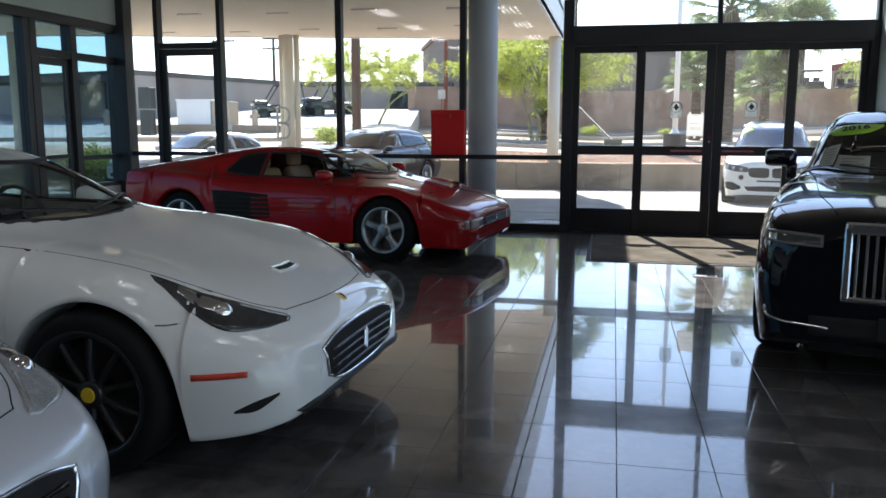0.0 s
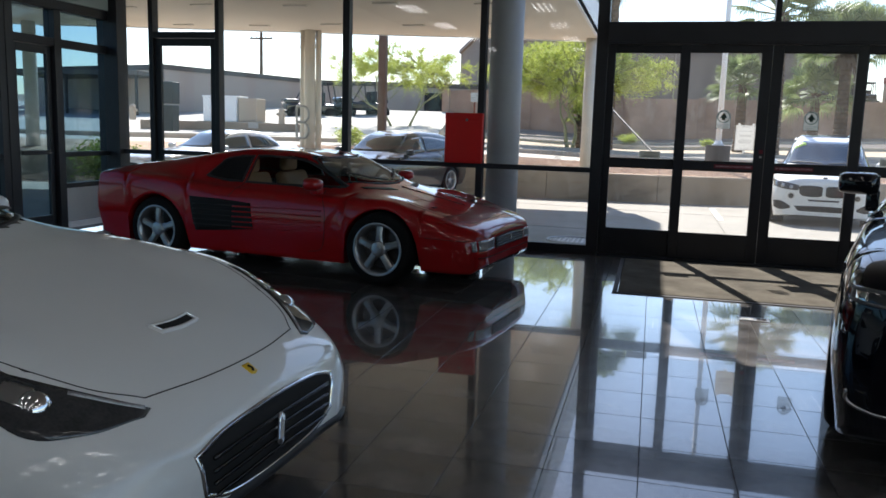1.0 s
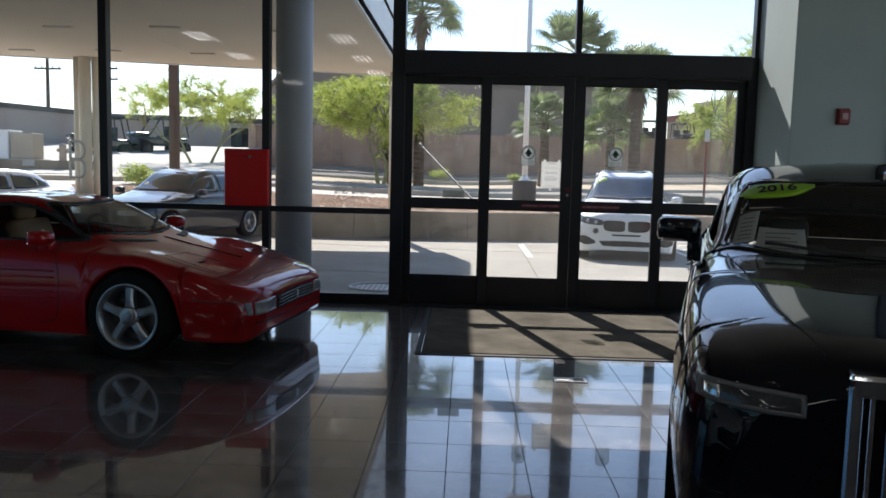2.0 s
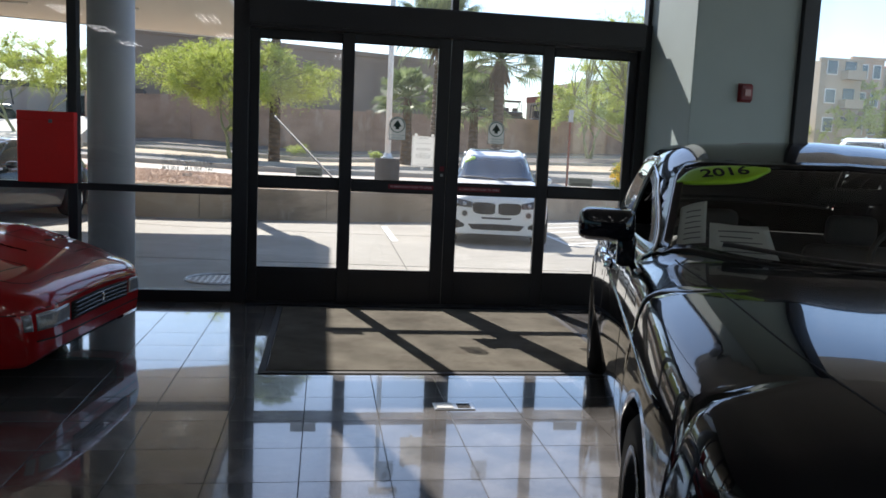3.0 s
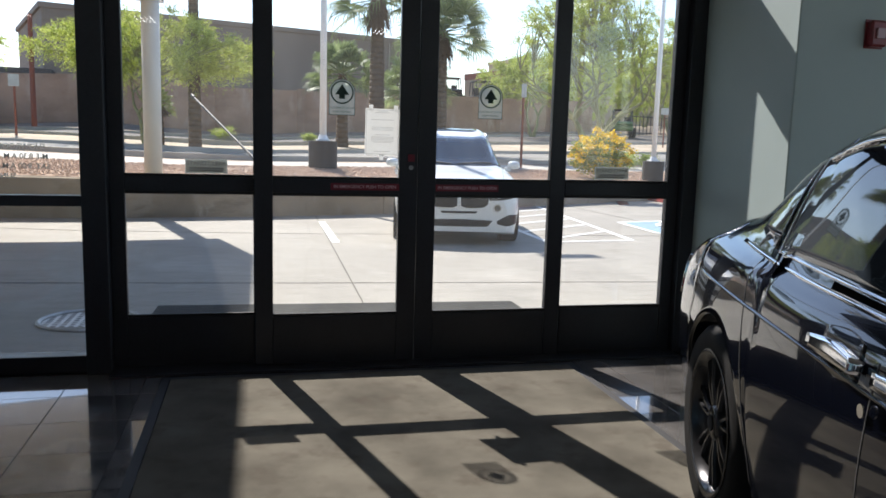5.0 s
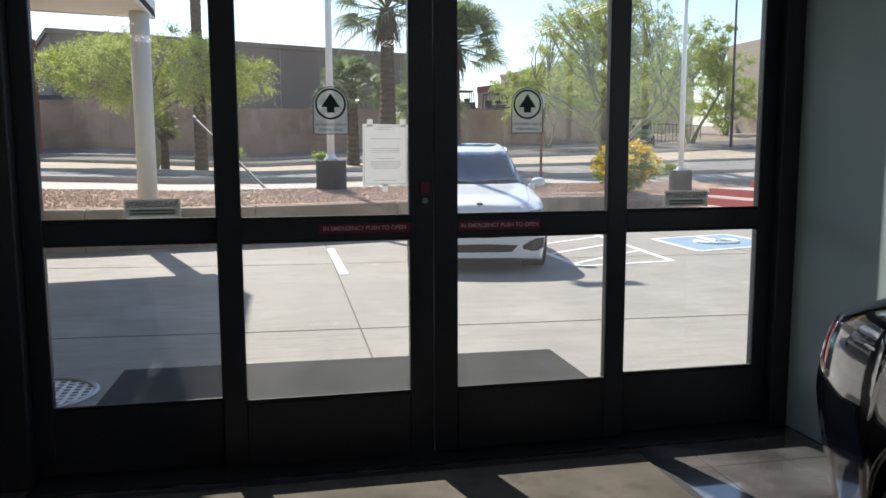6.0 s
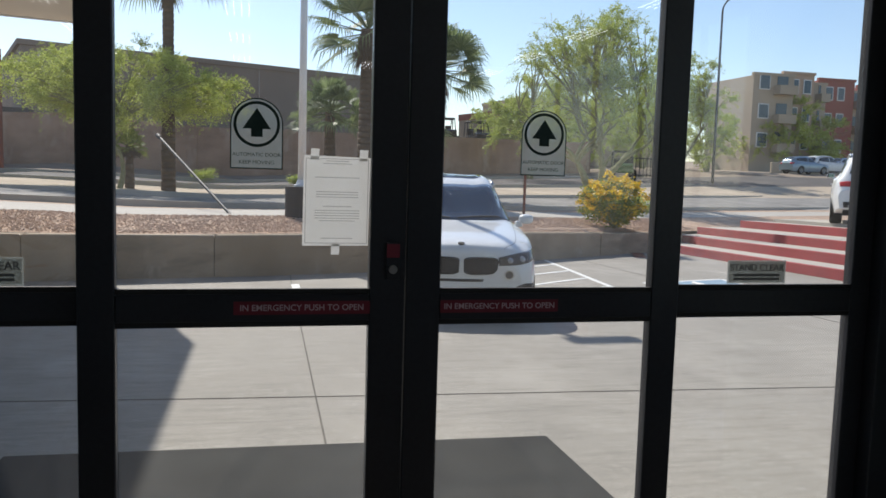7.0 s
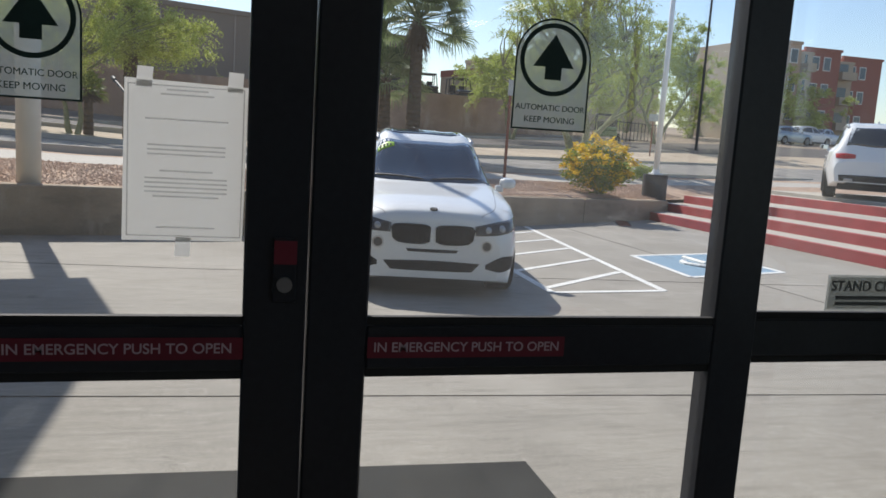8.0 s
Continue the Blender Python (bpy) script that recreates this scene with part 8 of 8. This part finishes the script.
# driveway apron, islands and street cabinets
bm = bmesh.new()
rows_ = []
for k in range(9):
    t = k / 8
    y_, z_ = 25.5 + 23.5 * t, 0.78 + 1.62 * t ** 1.15
    rows_.append([bm.verts.new((x, y_ - 0.03 * abs(x + 10), z_)) for x in (-44, -30, -20, -14, -9.4 - 2.2 * t, -6.3 - 4.9 * t)])
for a, b in zip(rows_, rows_[1:]):
    for q in range(5):
        bm.faces.new((a[q], a[q + 1], b[q + 1], b[q]))
r_ = bmesh.ops.extrude_face_region(bm, geom=list(bm.faces))
bmesh.ops.translate(bm, verts=[v for v in r_["geom"] if isinstance(v, bmesh.types.BMVert)], vec=(0, 0, -0.9))
bmesh.ops.recalc_face_normals(bm, faces=bm.faces)
whole("driveway", bm, M_DRIVE, "broad pale concrete driveway rising from the street", "driveway", "structure")
strip("traffic_island", [(-19.5, 30.2), (-13.0, 31.4), (-12.6, 32.4), (-19.5, 32.6)], 1.0, 0.42, M_DIRT, None, "low dirt traffic island with a kerb", "island", "structure")
cb = thing("utility_cabinet", (-16.5, 31.6, 1.4), "pale green and white electrical cabinet on a slab", "cabinet")
bx("case", -0.75, 0.75, -0.45, 0.45, 0.05, 1.0, M_WHITE, cb, 0.02)
bx("lid", -0.78, 0.78, -0.48, 0.48, 1.0, 1.07, M_WHITE, cb, 0.01)
bx("side_box", 0.8, 1.6, -0.4, 0.4, 0.05, 0.98, M_BEIGE, cb, 0.02, "olive side compartment")
bx("slab", -0.95, 1.75, -0.6, 0.6, -0.2, 0.05, M_WALK, cb, 0.01)
for x, y in ((-14.0, 31.6), (-20.4, 31.0)):
    e = thing("fire_hydrant", (x, y, 1.4), "short pale fire hydrant on the island", "hydrant", "hydrants")
    bm = bmesh.new()
    cyl(bm, (0, 0, 0), (0, 0, 0.55), 0.13, 0.12, seg=14)
    cyl(bm, (0, 0, 0.55), (0, 0, 0.66), 0.14, 0.05, seg=14)
    part("barrel", bm, M_BEIGE, e)
    part("nozzle", cyl(bmesh.new(), (-0.2, 0, 0.4), (0.2, 0, 0.4), 0.06, seg=10), M_BEIGE, e)
dk = thing("drop_box", (-15.9, 26.8, 1.05), "tall dark steel drop box on the pavement", "box")
bx("case", -0.2, 0.2, -0.2, 0.2, 0, 0.9, M_FENCE, dk, 0.02)
bx("upper_case", -0.22, 0.22, -0.22, 0.22, 0.95, 1.7, M_FENCE, dk, 0.02)



# off-road buggies with roll cages
def buggy(x, y, rz, col, label, z=None):
    e = thing("off_road_buggy", (x, y, up_z(x, y) if z is None else z), label, "buggy", "off-road buggies", rz=rz)
    bm = bmesh.new()
    rounded(bm, -1.3, 1.4, -0.65, 0.65, 0.45, 0.9, 0.12)
    rounded(bm, 0.7, 1.5, -0.6, 0.6, 0.85, 1.12, 0.1)
    part("body", bm, col, e, smooth=False)
    bm = bmesh.new()
    for s in (-0.65, 0.65):
        for a, b in (((0.75, s, 1.0), (0.15, s, 1.95)), ((0.15, s, 1.95), (-1.1, s, 1.95)), ((-1.1, s, 1.95), (-1.3, s, 0.9)), ((-0.5, s, 1.95), (-0.6, s, 0.9))):
            cyl(bm, a, b, 0.035, seg=7)
    for x_ in (0.15, -1.1):
        cyl(bm, (x_, -0.65, 1.95), (x_, 0.65, 1.95), 0.035, seg=7)
    part("roll_cage", bm, M_FENCE, e)
    bx("roof_panel", -1.1, 0.2, -0.68, 0.68, 1.97, 2.02, M_BLACKTRIM, e, 0.01)
    for s in (-0.35, 0.35):
        bm = bmesh.new()
        rounded(bm, -0.6, -0.1, s - 0.22, s + 0.22, 0.85, 1.0, 0.04)
        rounded(bm, -0.7, -0.55, s - 0.22, s + 0.22, 0.95, 1.5, 0.04)
        part("seat", bm, M_CABIN, e)
    for xa in (1.0, -1.0):
        for s in (-0.72, 0.72):
            bm = bmesh.new()
            lathe(bm, [(0.18, -0.13), (0.33, -0.13), (0.36, -0.08), (0.36, 0.08), (0.33, 0.13), (0.18, 0.13)], 20)
            w = part("wheel", bm, M_TYRE, e)
            w.location = (xa, s, 0.36)
            bm = bmesh.new()
            lathe(bm, [(0.18, -0.1), (0.1, -0.08), (0.001, -0.07)], 16)
            lathe(bm, [(0.18, 0.1), (0.1, 0.08), (0.001, 0.07)], 16)
            part("rim", bm, M_ALLOY_D, w)
    return e


P_GREEN = paint("bright_green_paint", (0.05, 0.13, 0.025))
buggy(-17.6, 42.6, 215, P_GREY, "black off-road buggy with a roll cage beside the grey building", 1.62)
buggy(-15.2, 44.0, 225, P_GREY, "black off-road buggy with a roll cage on the driveway", 1.8)
buggy(25.5, 61.5, 250, P_GREEN, "green and black off-road buggy with a roll cage")
strip("buggy_yard", [(7.5, 61.5), (24.0, 70.5), (21.5, 75.5), (5.0, 66.5)], 2.2, 2.35, M_DIRT, None, "raised dirt yard behind the block wall", "yard", "structure")
for i in range(4):
    buggy(10.5 + 2.9 * i, 63.5 + 1.8 * i, 260 + 7 * i, P_GREY, "dark off-road buggy in the yard behind the wall", 4.55)

# fence by the buggy yard
fn = thing("steel_fence", (27.0, 63.8, up_z(27, 63.8)), "dark steel bar fence round the yard", "fence")
for i in range(16):
    part("bar", cyl(bmesh.new(), (i * 0.45, i * 0.28, 0), (i * 0.45, i * 0.28, 1.6), 0.03, seg=6), M_FENCE, fn)
for z in (0.25, 1.5):
    part("rail", cyl(bmesh.new(), (0, 0, z), (6.8, 4.2, z), 0.035, seg=6), M_FENCE, fn)

# vehicles along the street
def at(x, y, rz, dz=0.0):
    return pose(x, y, up_z(x, y) + dz, 0, 0, rz)


suv(pose(17.15, 27.25, LOT + 0.92, 0, 0, 51) @ Matrix.Scale(1.06, 4), P_WHITE, "suv", "white sport utility vehicle parked on the raised terrace", wheel=M_ALLOY_D)
sedan(at(3.7, 59.2, 200, 0.6), P_WHITE, "hatchback", "white car behind the block wall", 1.1, 0.95, True)
sedan(at(-4.6, 57.0, 195, 0.3), P_WHITE, "hatchback", "white car roof showing over the block wall", 1.05, 0.95, True)
sedan(at(46.5, 70.0, 10), P_BLUEGREY, "hatchback", "blue-grey compact hatchback on the street", 1.05, 0.95, True)
suv(at(52.5, 75.0, 15), P_WHITE, "suv", "white sport utility vehicle on the far street")
sedan(at(60.0, 82.0, 20), P_SILVER, "sedan", "silver car parked on the far street", 1.2, 1.1)

# scrolled metal ornament on the column cluster
orn = thing("column_ornament", (-7.95, 20.1, 1.0), "grey outlined scroll ornament fixed to the white columns", "ornament")
for zc in (0.28, 0.68):
    bm = bmesh.new()
    pts_ = [Vector((-0.12, 0, zc - 0.19))] + [Vector((0.06 + 0.14 * math.cos(radians(a)), 0, zc + 0.19 * math.sin(radians(a)))) for a in range(-90, 95, 20)] + [Vector((-0.12, 0, zc + 0.19)), Vector((-0.12, 0, zc - 0.19))]
    for a, b in zip(pts_, pts_[1:]):
        cyl(bm, a, b, 0.03, seg=7)
    part("scroll", bm, M_GALV, orn)


# ---- the car park and the street fall away from the building: settle what stands outdoors on the slope ----
def fall(x, y):
    """Sideways and downward shift of the sloping ground at a place."""
    d = max(0.0, min(y - 11.3, 110.0))
    w = max(0.0, min(1.0, (x + 7.0) / 6.0))
    return Vector((0.0235 * w * d, 0.0, -0.0195 * w * d))


def bend(ob, base):
    m = base @ ob.matrix_basis
    inv = m.inverted()
    for v in ob.data.vertices:
        p = m @ v.co
        v.co = inv @ (p + fall(p.x, p.y))


SHEETS = ("ground", "ground_upper", "kerb", "retaining_wall", "expansion_joints", "parking_marking", "accessible_bay_marking", "outdoor_mat",
          "steps", "pavement", "gravel", "block_wall", "driveway", "traffic_island", "buggy_yard")
for ob in list(scene.objects):
    kind_ = ob.name.split(".")[0]
    if ob.parent or ob.type not in ('MESH', 'EMPTY'):
        continue
    if kind_ in SHEETS:
        if ob.type == 'MESH':
            bend(ob, Matrix())
        for c in ob.children:
            bend(c, ob.matrix_basis)
    elif ob.location.y > 11.9 and kind_ not in ("canopy", "column", "column_ornament"):
        shift = fall(ob.location.x, ob.location.y)
        if kind_ == "fan_palm":
            shift.x = 0.0
        if kind_ == "warehouse":
            shift = Vector((0.8, 0.0, -0.9))
        ob.location += shift

# ---- stickers and notices on the entrance ----
M_REDSTRIP = mat("dark_red_vinyl", (0.17, 0.015, 0.03), 0.5, 0, 0.08, bump=0)
M_STRIPTEXT = mat("pale_vinyl_letters", (0.6, 0.44, 0.48), 0.6, 0, 0.05, bump=0)
M_GREYSTICK = see_through(veil(mat("grey_green_sticker", (0.4, 0.43, 0.4), 0.6, 0, 0.12, 12, 80, 0.01), 0.4, None, (0.3, 0.33, 0.32)), 0.45)
M_FAINT = see_through(veil(mat("faint_grey_print", (0.5, 0.5, 0.5), 0.8, 0, 0.05, bump=0), 0.3, None, (0.6, 0.6, 0.6)), 0.5)
M_STICKTEXT = mat("dark_sticker_print", (0.14, 0.15, 0.15), 0.6, 0, 0.05, bump=0)


def upright(x, y, z):
    """A pose whose x and y run along x and z, facing the room."""
    return Matrix(((1, 0, 0, x), (0, 0, -1, y), (0, 1, 0, z), (0, 0, 0, 1)))


def outline(name, pts, y, t, material, parent, label=""):
    """A flat sheet with an upright outline of (x, z) points, its room side at y."""
    bm = bmesh.new()
    f = bm.faces.new([bm.verts.new((x, y, z)) for x, z in pts])
    r = bmesh.ops.extrude_face_region(bm, geom=[f])
    bmesh.ops.translate(bm, verts=[v for v in r["geom"] if isinstance(v, bmesh.types.BMVert)], vec=(0, t, 0))
    bmesh.ops.recalc_face_normals(bm, faces=bm.faces)
    return part(name, bm, material, parent, label)


def arc(cx, cz, r, a0, a1, n):
    return [(cx + r * math.cos(radians(a0 + (a1 - a0) * i / n)), cz + r * math.sin(radians(a0 + (a1 - a0) * i / n))) for i in range(n + 1)]


def bmesh_face(pts):
    """One thin sheet."""
    bm = bmesh.new()
    bm.faces.new([bm.verts.new(p) for p in pts])
    return bm


def band(name, outer, inner, y, material, parent):
    """A flat printed line between two outlines."""
    bm = bmesh.new()
    o = [bm.verts.new((x, y, z)) for x, z in outer]
    i = [bm.verts.new((x, y, z)) for x, z in inner]
    n = len(o)
    for k in range(n):
        bm.faces.new((o[k], o[(k + 1) % n], i[(k + 1) % n], i[k]))
    return part(name, bm, material, parent)


YS = GY - 0.0555     # room face of the sliding panes


def door_sticker(cx, cz, leaf_):
    """Round-topped sticker with a ring, an arrow and two lines of lettering."""
    def shape(r, drop):
        return [(cx - r, cz - drop), (cx + r, cz - drop)] + arc(cx, cz, r, 0, 180, 20)
    s = part("sticker", bmesh_face([(x, YS - 0.001, z) for x, z in shape(0.078, 0.135)]), M_FROST, leaf_, "round-topped translucent door sticker with an arrow")
    band("edge", shape(0.078, 0.135), shape(0.0745, 0.1315), YS - 0.0016, M_GREENINK, s)
    band("ring", arc(cx, cz, 0.069, 0, 351, 39), arc(cx, cz, 0.060, 0, 351, 39), YS - 0.0016, M_GREENINK, s)
    outline("arrow", [(cx - 0.017, cz - 0.038), (cx + 0.017, cz - 0.038), (cx + 0.017, cz - 0.014), (cx + 0.042, cz - 0.014), (cx, cz + 0.048), (cx - 0.042, cz - 0.014), (cx - 0.017, cz - 0.014)], YS - 0.0036, 0.0005, M_GREENINK, s, "dark arrow")
    text_mesh("lettering", "AUTOMATIC DOOR", 0.0158, M_GREENINK, s, upright(cx, YS - 0.0026, cz - 0.092))
    text_mesh("lettering", "KEEP MOVING", 0.0165, M_GREENINK, s, upright(cx, YS - 0.0026, cz - 0.115))
    return s


door_sticker(1.240, 1.663, slide_l)
door_sticker(2.160, 1.668, slide_r)

for x0, x1, lf_ in ((1.175, 1.592, slide_l), (1.822, 2.225, slide_r)):
    y = GY - 0.0765
    s = outline("push_strip", [(x0, 1.083), (x1, 1.083), (x1, 1.124), (x0, 1.124)], y, 0.001, M_REDSTRIP, lf_, "dark red emergency strip")
    text_mesh("lettering", "IN EMERGENCY PUSH TO OPEN", 0.0266, M_STRIPTEXT, s, upright((x0 + x1) / 2, y - 0.001, 1.1035), bold=0.0002)

for cx, lf_, gy in ((0.455, side_l, GY + 0.0055), (3.02, side_r, GY + 0.0055)):
    s = outline("sticker", [(cx - 0.12, 1.165), (cx + 0.12, 1.165), (cx + 0.12, 1.25), (cx - 0.12, 1.25)], gy - 0.0105, 0.001, M_GREYSTICK, lf_, "grey stand clear sticker")
    outline("face", [(cx - 0.115, 1.17), (cx + 0.115, 1.17), (cx + 0.115, 1.245), (cx - 0.115, 1.245)], gy - 0.0112, 0.0006, M_GREYSTICK, s)
    text_mesh("lettering", "STAND CLEAR", 0.034, M_STICKTEXT, s, upright(cx, gy - 0.012, 1.223), bold=0.0006)
    for i in range(2):
        outline("print_bar", [(cx - 0.095, 1.178 + 0.014 * i), (cx + 0.095, 1.178 + 0.014 * i), (cx + 0.095, 1.187 + 0.014 * i), (cx - 0.095, 1.187 + 0.014 * i)], gy - 0.012, 0.0005, M_STICKTEXT, s)

# paper notice taped to the sliding leaf
pn = thing("paper_notice", (1.487, YS + 0.0095, 1.262), "white printed paper notice taped to the glass door", "paper")
part("sheet", bmesh_face([(-0.107, 0, 0.032), (0.099, 0, 0.034), (0.103, 0, 0.31), (-0.104, 0, 0.314)]), M_PAPER, pn)
for i, (z, w) in enumerate(((0.296, 0.035), (0.288, 0.045), (0.245, 0.07), (0.2, 0.066), (0.192, 0.066), (0.184, 0.066), (0.155, 0.045), (0.142, 0.07), (0.134, 0.07), (0.126, 0.07), (0.118, 0.07), (0.11, 0.056), (0.055, 0.05))):
    part("print_bar", bmesh_face([(-w, -0.0008, z), (w, -0.0008, z), (w, -0.0008, z + 0.003), (-w, -0.0008, z + 0.003)]), M_FAINT, pn)
for a in (((-0.1, 0.04), (0.094, 0.04), (0.094, 0.0425), (-0.1, 0.0425)), ((-0.098, 0.303), (0.097, 0.303), (0.097, 0.3055), (-0.098, 0.3055)), ((-0.1, 0.04), (-0.0975, 0.04), (-0.0965, 0.305), (-0.099, 0.305)), ((0.0935, 0.04), (0.096, 0.04), (0.0975, 0.305), (0.095, 0.305))):
    part("border", bmesh_face([(x, -0.0008, z) for x, z in a]), M_FAINT, pn)
for x, z in ((-0.072, 0.3), (0.08, 0.3), (-0.005, 0.005)):
    part("tape", bmesh_face([(x - 0.013, -0.002, z), (x + 0.013, -0.002, z), (x + 0.015, -0.002, z + 0.034), (x - 0.011, -0.002, z + 0.035)]), M_PAPER, pn, "short piece of tape")

# lock on the meeting stile
lk = part("door_lock", box(bmesh.new(), 1.640, 1.685, GY - 0.083, GY - 0.0755, 1.19, 1.31, 0.003), M_FRAME, slide_l, "black door lock with a red tag")
outline("red_tag", [(1.642, 1.262), (1.683, 1.262), (1.683, 1.305), (1.642, 1.305)], GY - 0.0845, 0.001, M_REDSTRIP, lk, "small red tag")
part("cylinder", cyl(bmesh.new(), (1.662, GY - 0.092, 1.225), (1.662, GY - 0.083, 1.225), 0.014, seg=16), M_STEEL, lk)

# opening hours, lettered on the outer face of the window and seen from behind
hrs = thing("window_lettering", (-0.62, GY + 0.006, 1.10), "small pale opening-hours lettering on the outside of the glass", "lettering")
back = Matrix(((-1, 0, 0, 0), (0, 0, 1, 0), (0, 1, 0, 0), (0, 0, 0, 1)))
for i, line_ in enumerate(("SHOWROOM HOURS", "M-F 8:30 A.M. - 7:00 P.M.", "SAT. 9:00 A.M. - 6:00 P.M.", "SUN.")):
    text_mesh("lettering", line_, 0.042, M_WHITE, hrs, Matrix.Translation((0, 0, 0.2 - 0.055 * i)) @ back, bold=0.0005)

# ---- floor tiles ----
TS, GAP = 0.40, 0.004


def tile_mesh():
    bm = bmesh.new()
    h = TS / 2 - GAP / 2
    box(bm, -h, h, -h, h, -0.012, 0.0)
    bmesh.ops.bevel(bm, geom=[e for e in bm.edges if all(v.co.z > -0.001 for v in e.verts)], offset=0.0006, segments=1, affect='EDGES')
    me = bpy.data.meshes.new("tile")
    bm.to_mesh(me)
    bm.free()
    me.materials.append(M_TILE)
    return me


tm = tile_mesh()
near, rest = [], []
for i in range(-18, 24):
    for j in range(-32, 9):
        x, y = 0.32 + TS * i, 7.76 + TS * j
        if WX + 0.2 < x < 8.8 and -8.7 < y < GY + 0.05:
            (near if -1.9 < x < 2.2 and 3.4 < y else rest).append((x, y))
near.sort(key=lambda p: abs(p[0] - 0.7) + 0.3 * abs(p[1] - 8))
rest += near[300:]
for x, y in near[:300]:
    o = new("tile", tm)
    o.location = (x, y, 0.0)
    o.parent = floor
V, F = [], []
src = [tuple(v.co) for v in tm.vertices]
fs = [tuple(p.vertices) for p in tm.polygons]
for x, y in rest:
    b = len(V)
    V += [(a + x, c + y, d) for a, c, d in src]
    F += [tuple(b + q for q in f) for f in fs]
me = bpy.data.meshes.new("tile_field")
me.from_pydata(V, [], F)
me.materials.append(M_TILE)
tf = new("tile_field", me)
tf.parent = floor
tagged(tf, kind="stuff")
